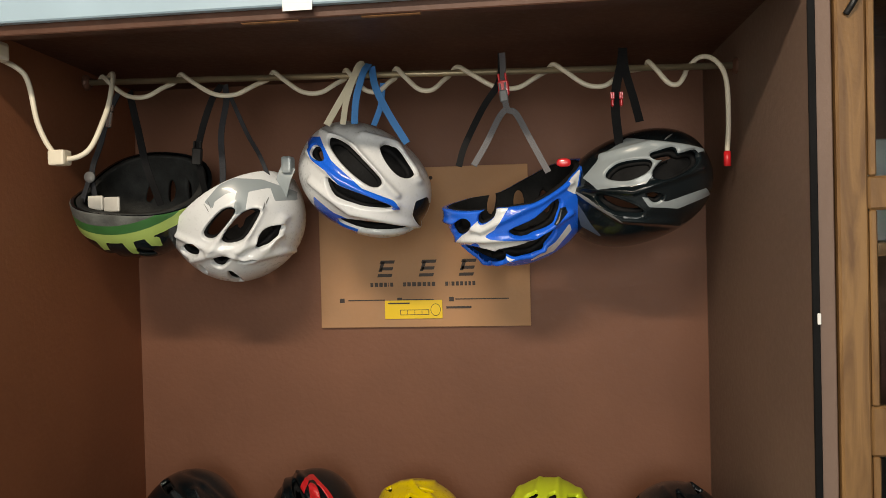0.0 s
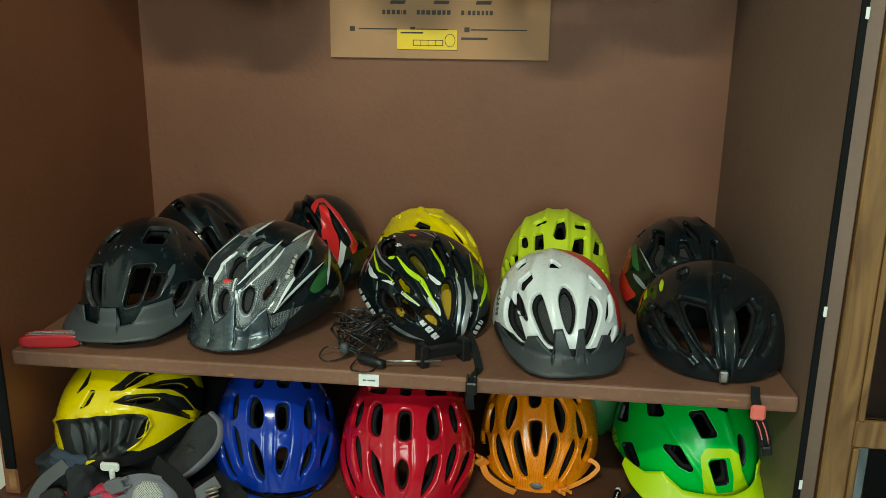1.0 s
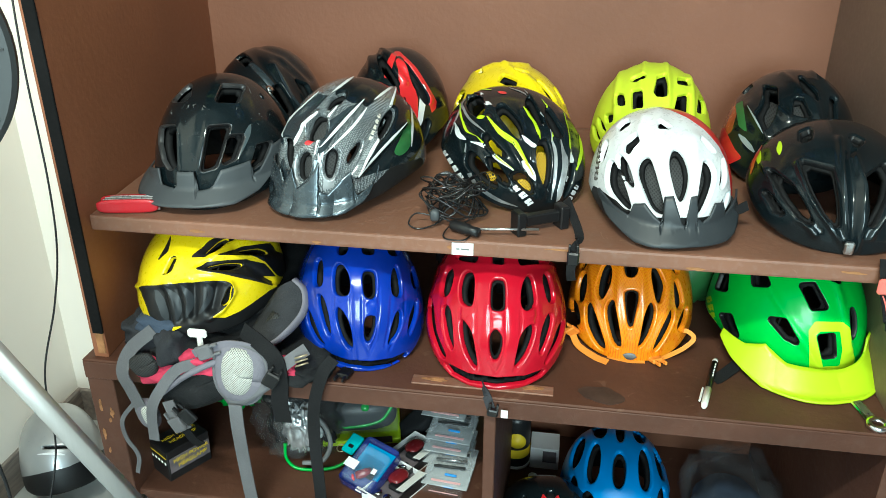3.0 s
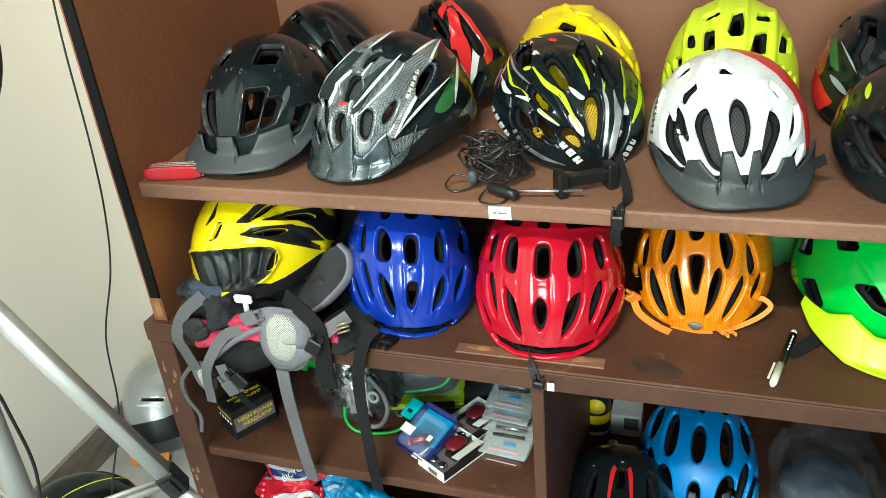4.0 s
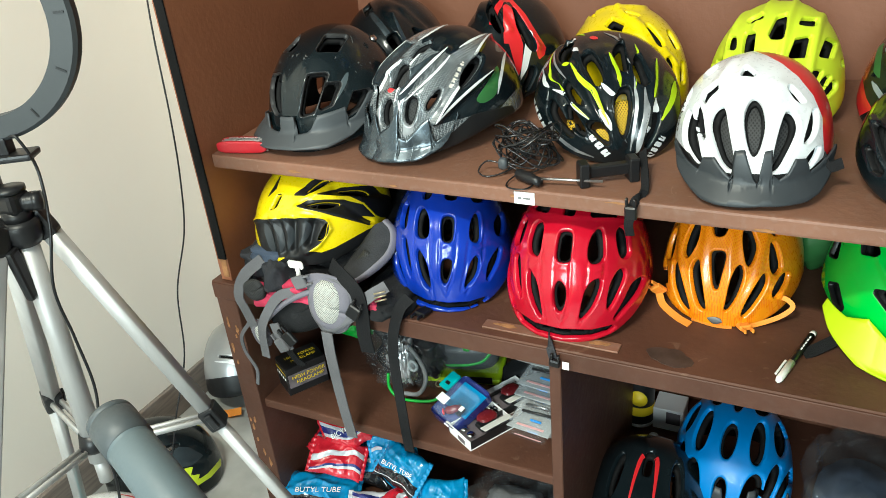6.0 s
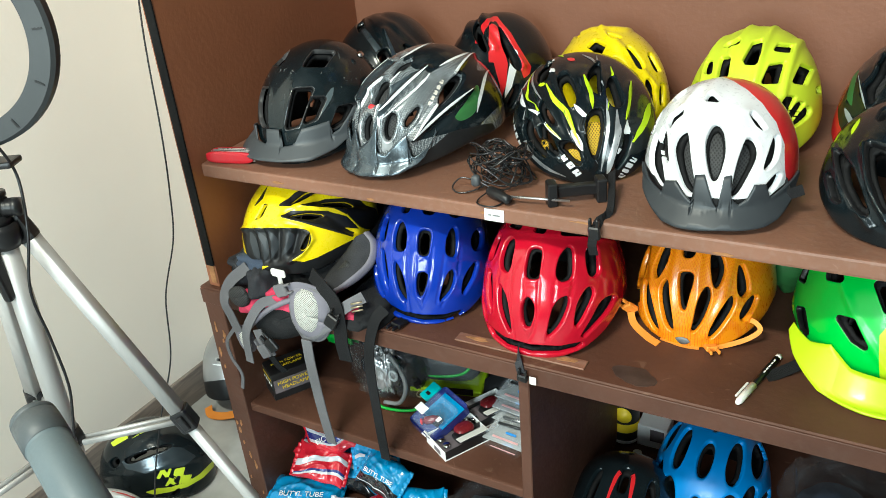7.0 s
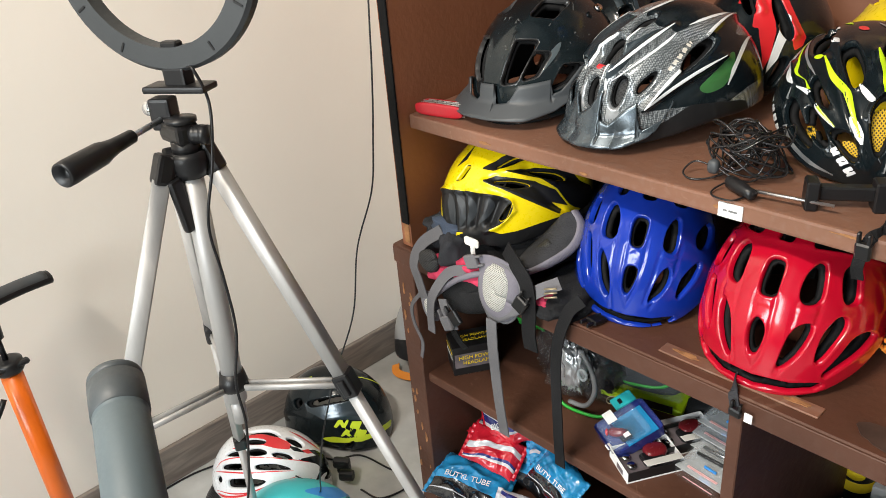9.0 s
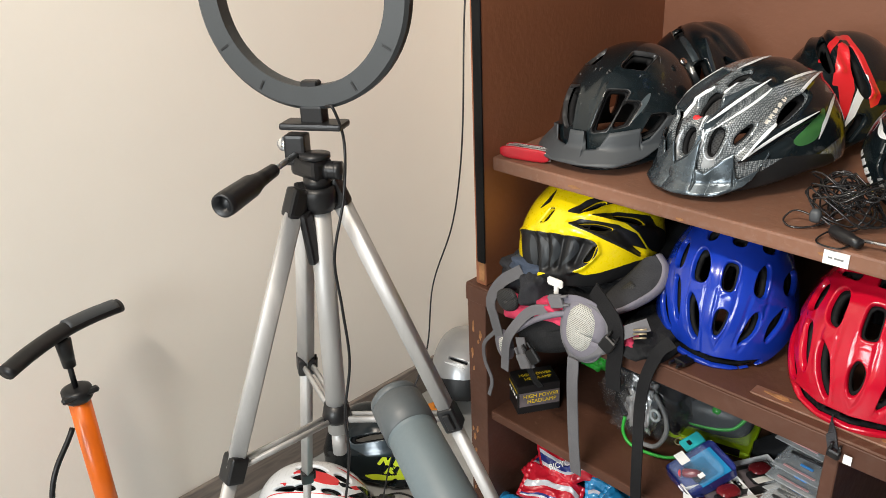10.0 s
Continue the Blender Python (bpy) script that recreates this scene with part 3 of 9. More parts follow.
for z0, z1 in ((0.06, 0.11), (0.55, 0.60), (0.865, 0.905), (1.255, 1.318), (1.560, 1.602), (1.85, 1.89)):
    part("door_rail", slab((OX + 0.036, YF - 0.002, z0), (OX + 0.40, YF + 0.016, z1), 0.003), OAK, oak)
for z0, z1 in ((0.11, 0.55), (0.60, 0.865), (0.905, 1.255), (1.318, 1.560), (1.602, 1.85)):
    part("pane", slab((OX + 0.036, YF + 0.005, z0), (OX + 0.40, YF + 0.009, z1), 0), PANE, oak)
    for dx0, dx1 in ((0.037, 0.046), (0.392, 0.400)):
        part("glazing_bead", slab((OX + dx0, YF - 0.004, z0), (OX + dx1, YF + 0.004, z1), 0.002), OAK, oak)
obj("hinge", *tube(curve_pts([(OX + 0.012, YF - 0.006, 1.80), (OX + 0.02, YF - 0.012, 1.815), (OX + 0.03, YF - 0.008, 1.835)]), 0.004), PLASTIC, oak, "black latch hook")
for k, (x, z, w, h, m) in enumerate(((0.10, 0.638, 0.10, 0.16, GREY_PAINT), (0.25, 0.638, 0.12, 0.12, CARTON_BLK), (0.09, 1.068, 0.09, 0.13, CARTON_BLK),
                                     (0.24, 1.068, 0.11, 0.17, PALE), (0.12, 1.518, 0.12, 0.15, GREY_PAINT), (0.27, 1.518, 0.08, 0.2, CARTON_BLK))):
    bx = thing("stored_carton", (OX + x, 0.25, z), "plain packed carton standing behind the glass door", "box", group="cartons in the glazed cabinet")
    part("carton", slab((-w / 2, -0.07, 0), (w / 2, 0.07, h), 0.002), m, bx)


# ---- helmets ----
def cut(dirs, tris, tags, f):
    """Splits the triangles along f = 0; f is given per vertex. Returns the new arrays and the side of each triangle."""
    pos = f > 0
    s = pos[tris].sum(1)
    done, dt, side = [tris[s == 3], tris[s == 0]], [tags[s == 3], tags[s == 0]], [np.ones((s == 3).sum(), bool), np.zeros((s == 0).sum(), bool)]
    extra, made, nt, ng, ns = [], {}, [], [], []
    base = len(dirs)

    def mid(a, b):
        key = (a, b) if a < b else (b, a)
        if key not in made:
            a, b = key
            w = f[a] / (f[a] - f[b])
            made[key] = base + len(extra)
            p = dirs[a] * (1 - w) + dirs[b] * w
            extra.append(p / np.linalg.norm(p))
        return made[key]

    for n in np.nonzero((s == 1) | (s == 2))[0]:
        a, b, c = (int(v) for v in tris[n])
        odd = s[n] == 1
        while pos[a] != odd:
            a, b, c = b, c, a
        if pos[b] == odd or pos[c] == odd:
            continue
        x, y = mid(a, b), mid(a, c)
        nt += [(a, x, y), (x, b, c), (x, c, y)]
        ng += [tags[n]] * 3
        ns += [odd, not odd, not odd]
    if nt:
        done.append(np.array(nt))
        dt.append(np.array(ng))
        side.append(np.array(ns))
    if extra:
        dirs = np.concatenate([dirs, np.array(extra)])
    return dirs, np.concatenate(done), np.concatenate(dt), np.concatenate(side)


def tidy(dirs, tris):
    used, inv = np.unique(tris, return_inverse=True)
    return dirs[used], inv.reshape(tris.shape)


def edge_loop(tris):
    """The boundary edges, each as its triangle runs."""
    e = np.concatenate([tris[:, [0, 1]], tris[:, [1, 2]], tris[:, [2, 0]]])
    key = np.sort(e, 1)
    _, inv, cnt = np.unique(key, axis=0, return_inverse=True, return_counts=True)
    return e[cnt[inv.ravel()] == 1]


def near_line(xy, pts):
    best = np.full(len(xy), 9.0)
    for a, b in zip(pts, pts[1:]):
        a, b = np.array(a, float), np.array(b, float)
        d = b - a
        t = np.clip(((xy - a) @ d) / (d @ d + 1e-9), 0, 1)
        best = np.minimum(best, np.linalg.norm(xy - a - t[:, None] * d, axis=1))
    return best


def in_poly(xy, pts):
    """Signed distance to a polygon, negative inside."""
    pts = [tuple(p) for p in pts]
    ins = np.zeros(len(xy), bool)
    for (ax, ay), (bx, by) in zip(pts, pts[1:] + pts[:1]):
        c = (ay > xy[:, 1]) != (by > xy[:, 1])
        ins ^= c & (xy[:, 0] < (bx - ax) * (xy[:, 1] - ay) / ((by - ay) or 1e-9) + ax)
    d = near_line(xy, pts + pts[:1])
    return np.where(ins, -d, d)


def round_off(pts, n=4):
    """A closed smooth outline through the points."""
    p = [np.array(q, float) for q in pts]
    k = len(p)
    res = []
    for i in range(k):
        a, b, c, d = p[i - 1], p[i], p[(i + 1) % k], p[(i + 2) % k]
        for j in range(n):
            u = j / n
            res.append(tuple(0.5 * (2 * b + (c - a) * u + (2 * a - 5 * b + 4 * c - d) * u * u + (3 * b - a - 3 * c + d) * u ** 3)))
    return res


def shape_field(xy, sp):
    """Signed distance of one shape: E oval, R rounded block, P polygon, S smooth outline, L line. Negative inside."""
    if sp[0] in "ER":
        _, cx, cy, a, b, ang, *more = sp
        taper = more[0] if more else 0.0
        c, s = math.cos(radians(ang)), math.sin(radians(ang))
        dx, dy = xy[:, 0] - cx, xy[:, 1] - cy
        u, v = dx * s + dy * c, dx * c - dy * s
        be = b * np.clip(1 - taper * u / a, 0.25, 1.8)
        n = 2.2 if sp[0] == "E" else 4.0
        return ((np.abs(u) / a) ** n + (np.abs(v) / be) ** n + 1e-9) ** (1 / n) * min(a, b) - min(a, b)
    if sp[0] in "PS":
        pts = sp[1] if sp[0] == "P" else round_off(sp[1])
        a, b = np.min(pts, 0) - 0.15, np.max(pts, 0) + 0.15
        by = ((xy > a) & (xy < b)).all(1)
        f = np.full(len(xy), 0.3)
        f[by] = in_poly(xy[by], pts) - (0.0 if sp[0] == "S" else sp[2] if len(sp) > 2 else 0.02)
        return f
    return near_line(xy, sp[1]) - sp[2] / 2


def field(xy, front, shapes):
    f = np.full(len(xy), 0.8)
    for sp in shapes:
        f = np.minimum(f, shape_field(xy, sp))
    return np.where(front > 0.0, f, np.maximum(f, 0.05 - front))


def dome(d, size):
    """Points and normals of a helmet's dome. size: width, length, height, squareness (2 is round), narrowing of the nose."""
    W, L, H, e, nose = (*size, 2.35, 0.0) if len(size) == 3 else size
    q = d / ((np.abs(d) ** e).sum(1, keepdims=True)) ** (1 / e)
    z = np.where(q[:, 2] > 0, q[:, 2] * H, q[:, 2] * H * 0.55)
    n = d / np.array([W / 2, L / 2, H])
    slim = 1 - nose * np.clip(-q[:, 1], 0, 1)
    return np.stack([q[:, 0] * W / 2 * slim, q[:, 1] * L / 2, z], 1), n / np.linalg.norm(n, axis=1, keepdims=True)


BACK_VENTS = [("E", 0, 0.2, 0.30, 0.10, 0), ("E", -0.42, 0.2, 0.30, 0.09, 8), ("E", 0.42, 0.2, 0.30, 0.09, -8),
              ("E", -0.22, -0.5, 0.22, 0.10, 0), ("E", 0.22, -0.5, 0.22, 0.10, 0)]


def side_twin(shapes):
    """The shapes and their mirror images."""
    res = list(shapes)
    for sp in shapes:
        if sp[0] in "ER":
            res.append((sp[0], -sp[1], sp[2], sp[3], sp[4], -sp[5], *sp[6:]))
        elif sp[0] in "PS":
            res.append((sp[0], [(-x, y) for x, y in sp[1]], *sp[2:]))
        else:
            res.append(("L", [(-x, y) for x, y in sp[1]], sp[2]))
    return res


def helmet(label, place, turn, size, vents, paint, seen, decals=(), ridges=(), foam=None, rims=(94, 84, 104),
           overlays=(), pads=(), lip=None, lip_w=0.035, rest=True, group="", thick=0.019, res=128, low=0.0, name="bicycle_helmet",
           edge=(0.015, 0.0016), grow=0.014):
    """A vented bicycle helmet. Its front looks along -y before the turn (pitch, roll, yaw in degrees).
    Vents, decals and ridges are laid out on the disc that the dome shows towards the direction 'seen'."""
    rot = pose(0, 0, 0, *turn).to_3x3()
    v = Vector(seen).normalized()
    rgt = Vector((0, 0, 1)).cross(v).normalized()
    up = v.cross(rgt)
    basis = np.array([list(rot.transposed() @ a) for a in (rgt, up, v)])

    def rim_f(d):
        az = np.arctan2(d[:, 0], -d[:, 1])
        c = np.cos(az)
        top = np.radians(np.where(c > 0, rims[1] + (rims[0] - rims[1]) * np.abs(c) ** 1.5, rims[1] + (rims[2] - rims[1]) * np.abs(c) ** 1.5))
        return top - np.arccos(np.clip(d[:, 2], -1, 1))

    def spots(d):
        p, n = dome(d, size)
        return ((p @ basis.T)[:, :2] - mid_xy) / half_xy, n @ basis[2]

    def vent_f(d):
        xy, fr = spots(d)
        f = field(xy, fr, vents) - grow
        return np.minimum(f, field(xy * [-1, 1], -fr, BACK_VENTS))

    def relief(d, f):
        xy, fr = spots(d)
        o = np.zeros(len(d))
        for pts, w, h in ridges:
            o += h * np.exp(-(near_line(xy, pts) / w) ** 2) * (fr > -0.1)
        soft = np.clip(np.minimum(f, rim_f(d) * 1.2) / edge[0], 0, 1)
        return o + 0.0005 * np.exp(-((f - edge[0]) / 0.018) ** 2) - edge[1] * (1 - soft) ** 1.6

    def solid(dirs, tris, o0, o1):
        """Both faces and the edges between them; o0 and o1 are heights over the dome."""
        p, n = dome(dirs, size)
        k = len(dirs)
        e = edge_loop(tris)
        vs = np.concatenate([p + n * o0[:, None], p + n * o1[:, None]])
        fs = [tuple(t) for t in tris] + [tuple(t[::-1] + k) for t in tris] + [(b, a2, a2 + k, b + k) for a2, b in e]
        return vs, fs, len(e)

    ob = thing(name, place, label, "helmet", turn, group or "helmets on display")

    def start(res):
        g = np.linspace(-1.30, 1.30, res)
        px, py = np.meshgrid(g, g, indexing="ij")
        r = np.hypot(px, py).ravel() + 1e-9
        th = np.minimum(r, 1.5) * math.pi / 2
        dirs = np.stack([np.sin(th) * px.ravel() / r, np.sin(th) * py.ravel() / r, np.cos(th)], 1)
        i, j = np.meshgrid(np.arange(res - 1), np.arange(res - 1), indexing="ij")
        a = (i * res + j).ravel()
        tris = np.concatenate([np.stack([a, a + res, a + res + 1], 1), np.stack([a, a + res + 1, a + 1], 1)])
        tris = tris[(r[tris] < 1.32).all(1)]
        d, t, g0, side = cut(dirs, tris, np.zeros(len(tris), int), rim_f(dirs))
        return tidy(d, t[side])

    d1, t1 = start(res)
    g1 = np.zeros(len(t1), int)
    flat = (dome(d1, size)[0] @ basis.T)[:, :2]
    lo_xy, hi_xy = flat.min(0) - [0, low], flat.max(0)
    mid_xy, half_xy = (lo_xy + hi_xy) / 2, (hi_xy - lo_xy) / 2
    # shell
    d2, t2, g2, s2 = cut(d1, t1, g1, vent_f(d1))
    t2, g2 = t2[s2], g2[s2]
    mats = [paint]
    lines = []
    for shapes, m in decals:
        lines += [(sp, m) for sp in shapes if sp[0] == "L"]
        shapes = [sp for sp in shapes if sp[0] != "L"]
        if not shapes:
            continue
        xy, fr = spots(d2)
        d2, t2, g2, s2 = cut(d2, t2, g2, -field(xy, fr, shapes))
        if m not in mats:
            mats.append(m)
        g2 = np.where(s2, mats.index(m), g2)
    if lip:
        d2, t2, g2, s2 = cut(d2, t2, g2, lip_w - vent_f(d2))
        mats.append(lip)
        g2 = np.where(s2, len(mats) - 1, g2)
    for level in (edge[0], edge[0] * 0.4):
        d2, t2, g2, s2 = cut(d2, t2, g2, vent_f(d2) - level)
    d2, t2 = tidy(d2, t2)
    o = relief(d2, vent_f(d2))
    p, n = dome(d2, size)
    k = len(d2)
    e = edge_loop(t2)
    vs = np.concatenate([p + n * o[:, None], p + n * (o - 0.0055)[:, None]])
    fs = [tuple(t) for t in t2] + [(b, a2, a2 + k, b + k) for a2, b in e]
    obj("shell", vs, fs, mats, ob, "", np.concatenate([g2, np.full(len(e), len(mats) - 1 if lip else 0)]))
    # painted lines that follow the dome
    sxy, sfr = spots(d1)
    vis = sfr > 0.03
    sxy, sd = sxy[vis], d1[vis]

    def lay(q):
        w = np.linalg.norm(sxy - q, axis=1)
        k = np.argpartition(w, 12)[:12]
        v3 = np.linalg.lstsq(np.c_[np.ones(12), sxy[k] - q], sd[k], rcond=None)[0][0]
        return v3 / np.linalg.norm(v3)

    for sp, m in lines:
        pts = [np.array(q[:2]) for q in curve_pts([(x, y, 0) for x, y in sp[1]], 9)]
        vs, fs = [], []
        for k, q in enumerate(pts):
            t = pts[min(k + 1, len(pts) - 1)] - pts[max(k - 1, 0)]
            nrm = np.array([-t[1], t[0]]) / (np.linalg.norm(t) + 1e-9)
            wd = sp[2] / 2 * min(1.0, 0.25 + 3.0 * min(k, len(pts) - 1 - k) / len(pts))
            dd = np.array([lay(q + nrm * wd), lay(q), lay(q - nrm * wd)])
            p, n = dome(dd, size)
            f = vent_f(dd)
            vs += list(p + n * (relief(dd, f) + 0.0007)[:, None])
            if k and f.min() > -0.01 and gone > -0.01:
                b = 3 * k
                fs += [(b, b + 1, b - 2, b - 3), (b + 1, b + 2, b - 1, b - 2)]
            gone = f.min()
        if fs:
            obj("painted_line", vs, fs, m, ob)
    # liner
    res_lo = 64
    d1, t1 = start(res_lo)
    g1 = np.zeros(len(t1), int)
    d3, t3, g3, s3 = cut(d1, t1, g1, vent_f(d1) + 0.014)
    d3, t3 = tidy(d3, t3[s3])
    k = len(d3)
    vs, fs, ne = solid(d3, t3, np.full(k, -0.0105), np.full(k, -thick))
    obj("liner", vs, fs, foam or FOAM, ob, "dark foam liner")
    # raised or inset pieces that follow the dome
    for nm, shapes, m, h0, h1, lab in overlays:
        xy, fr = spots(d1)
        d4, t4, g4, s4 = cut(d1, t1, g1, -field(xy, fr, shapes))
        if s4.sum() < 2:
            continue
        d4, t4 = tidy(d4, t4[s4])
        vs, fs, ne = solid(d4, t4, np.full(len(d4), h1), np.full(len(d4), h0))
        obj(nm, vs, fs, m, ob, lab)
    # Mesh is a real insert; FOAM pieces are sheets added to darken the vents.
    for shape, m in [(sp, m) for shapes, m in pads for sp in shapes]:
        xy, fr = spots(d1)
        d4, t4, g4, s4 = cut(d1, t1, g1, -field(xy, fr, [shape]))
        if s4.sum() < 2:
            continue
        d4, t4 = tidy(d4, t4[s4])
        vs, fs, ne = solid(d4, t4, np.full(len(d4), -0.018), np.full(len(d4), -0.021))
        obj("mesh_pad", vs, fs, m, ob, "dark sheet added behind the vents as shade" if m is FOAM else "perforated mesh in the vents")
    if rest:
        low = min((rot @ Vector(c))[2] for ch in ob.children for c in (vv.co for vv in ch.data.vertices))
        ob.matrix_world = pose(place[0], place[1], place[2] - low, *turn)
    return ob


def visor(ob, size, m, span, top, bot, brow=82, fall=52, label="peak", lift=0.004, thick=0.003, crease=0.0, n=110, floor=None):
    """A peak that lies on the brow and runs on past the rim. top and bot give its upper and lower edge as
    (place from -1 to 1, degrees from the crown); past 'brow' it leaves the dome, falling by 'fall' degrees."""
    tx, ty = zip(*top)
    down = ob.matrix_world.to_3x3()
    up_in = down.inverted() @ Vector((0, 0, 1))
    bx, by = zip(*bot)

    def on(ph, th):
        d = np.array([[math.sin(th) * math.sin(ph), -math.sin(th) * math.cos(ph), math.cos(th)]])
        p, nn = dome(d, size)
        return p[0] + nn[0] * lift, nn[0]

    def fn(u, v):
        f = -1 + 2 * u
        ph = radians(span * f)
        a, b = np.interp(f, tx, ty), np.interp(f, bx, by)
        th = a + (b - a) * v
        p, nn = on(ph, radians(min(th, brow)))
        if th > brow:
            out = np.array([0.55 * math.sin(ph), -math.cos(ph) ** 0.5 if math.cos(ph) > 0 else 0.0, 0.0])
            k = (th - brow) * 0.0025
            p = p + out * k * math.cos(radians(fall)) - np.array([0, 0, k * math.sin(radians(fall))])
        p = p + nn * crease * abs(math.sin(f * math.pi * 2)) * min(1.0, max(0.0, (th - brow + 12) / 12))
        if floor is not None:
            z = (down @ Vector(p)).z + ob.matrix_world.translation.z
            p = p + np.array(up_in) * max(0.0, floor + 0.0035 - z)
        return p
    return obj("visor", *sheet(fn, n, 9, thick), m, ob, label)


def rest_low(ob, z):
    """Set a thing down so that its lowest point is at z."""
    bpy.context.view_layer.update()
    low = min((c.matrix_world @ vv.co).z for c in ob.children_recursive if c.type == "MESH" for vv in c.data.vertices)
    ob.matrix_world = Matrix.Translation((0, 0, z - low)) @ ob.matrix_world


def strap(ob, pts, m, width=0.015, normal=(0, -1, 0), name="strap", label=""):
    """Webbing in world places, as a part of the thing."""
    inv = ob.matrix_world.inverted()
    vs, fs = band(pts, width, 0.0018, normal)
    return obj(name, [inv @ Vector(p) for p in vs], fs, m, ob, label, smooth=False)


def buckle(ob, p, turn, m=None, w=0.018, h=0.030, label="side-release buckle"):
    bpy.context.view_layer.update()
    m4 = ob.matrix_world.inverted() @ pose(*p, *turn)
    body = slab((-w / 2, -0.004, -h / 2), (w / 2, 0.004, h / 2), 0.002)
    bmesh.ops.transform(body, matrix=m4, verts=body.verts)
    b = part("buckle", body, m or PLASTIC, ob, label)
    for s in (-1, 1):
        pr = slab((s * w * 0.32 - 0.0018, -0.003, h / 2), (s * w * 0.32 + 0.0018, 0.003, h / 2 + 0.012), 0.001)
        bmesh.ops.transform(pr, matrix=m4, verts=pr.verts)
        part("prong", pr, m or PLASTIC, b)
    return b


def to_camera_eye(x, y, z):
    """The direction from this place to a camera eye point; patterns laid out along it fit the camera's view."""
    return (0.2 - x, -1.04 - y, 1.366 - z)


def dashes(a, b, n, w):
    """A row of short painted marks from a to b."""
    ux, uy = (b[0] - a[0]) / n, (b[1] - a[1]) / n
    r = math.hypot(ux, uy)
    px, py = -uy / r * w / 2, ux / r * w / 2
    res = []
    for k in range(n):
        for f, w2 in ((0.25, 0.42), (0.65, 0.30)):
            cx, cy = a[0] + ux * (k + f), a[1] + uy * (k + f)
            res.append(("P", [(cx - px - ux * w2 * 0.4, cy - py - uy * w2 * 0.4), (cx + px - ux * w2 * 0.4, cy + py - uy * w2 * 0.4), (cx + px + ux * w2 * 0.4, cy + py + uy * w2 * 0.4), (cx - px + ux * w2 * 0.4, cy - py + uy * w2 * 0.4)], 0.001))
    return res


# upper shelf, front row
p = (-0.422, 0.175, 0.924)
s = (0.203, 0.268, 0.155, 2.15, 0.04)
h = helmet("gloss black mountain helmet with grey peak, scratched and dusty", p, (4, 0, -2), s,
       [("P", [(-0.81, 0.21), (-0.67, 0.2), (-0.72, -0.3), (-0.77, -0.34), (-0.82, -0.22), (-0.84, 0.01)], 0.025),
        ("P", [(-0.2, 0.14), (0.02, 0.14), (-0.22, -0.38), (-0.36, -0.41)], 0.025),
        ("P", [(0.05, 0.73), (0.29, 0.71), (0.19, 0.52), (-0.05, 0.54)], 0.025),
        ("P", [(-0.4, 0.79), (-0.44, 0.64), (-0.5, 0.6), (-0.6, 0.61), (-0.52, 0.71)], 0.025),
        ("P", [(0.05, -0.01), (0.18, -0.01), (0.05, -0.29), (-0.08, -0.34)], 0.025),
        ("P", [(0.4, -0.17), (0.56, -0.14), (0.45, -0.34), (0.29, -0.44)], 0.025)],
       BLK_WORN, to_camera_eye(*p), rims=(96, 88, 104), lip=LIP_DARK, lip_w=0.014, res=160,
       ridges=[([(-0.23, 0.25), (-0.35, -0.13), (-0.45, -0.45)], 0.033, 0.0015),
        ([(-0.6, 0.29), (-0.64, -0.1), (-0.66, -0.42)], 0.033, 0.0015)],
       decals=[([("P", [(-0.91, 0.43), (-0.86, 0.53), (-0.75, 0.57), (-0.72, 0.53), (-0.83, 0.47), (-0.9, 0.38)], 0.01)], PAPER), ([("S", [(0.32, 0.17), (0.29, -0.01), (0.11, -0.29), (0.03, -0.36), (0.08, -0.23), (0.19, -0.01)])], GRIP_GREY)])
visor(h, s, VISOR_GREY, 90, [(-1, 80), (-0.75, 80.5), (-0.312, 72), (-0.275, 80.5), (-0.1, 81), (-0.075, 71), (0.1, 70.5), (0.107, 82), (0.225, 80.5), (0.325, 71), (0.575, 70), (0.582, 77.5), (0.65, 76.5), (0.825, 67)],
      [(-1, 81.5), (-0.8, 88), (-0.55, 95), (-0.312, 95), (0, 93), (0.225, 93), (0.413, 94), (0.613, 89.5), (0.8, 80), (1, 80)], brow=80, fall=36, label="matt grey notched peak", n=240, floor=Z1)
obj("rivet", *lathe([(0.0, 0), (0.007, 0), (0.006, 0.004), (0.0, 0.005)], 14, pose(0.070, 0.040, 0.125, 0, 40, 0)), CHROME, h, "worn metal rivet")

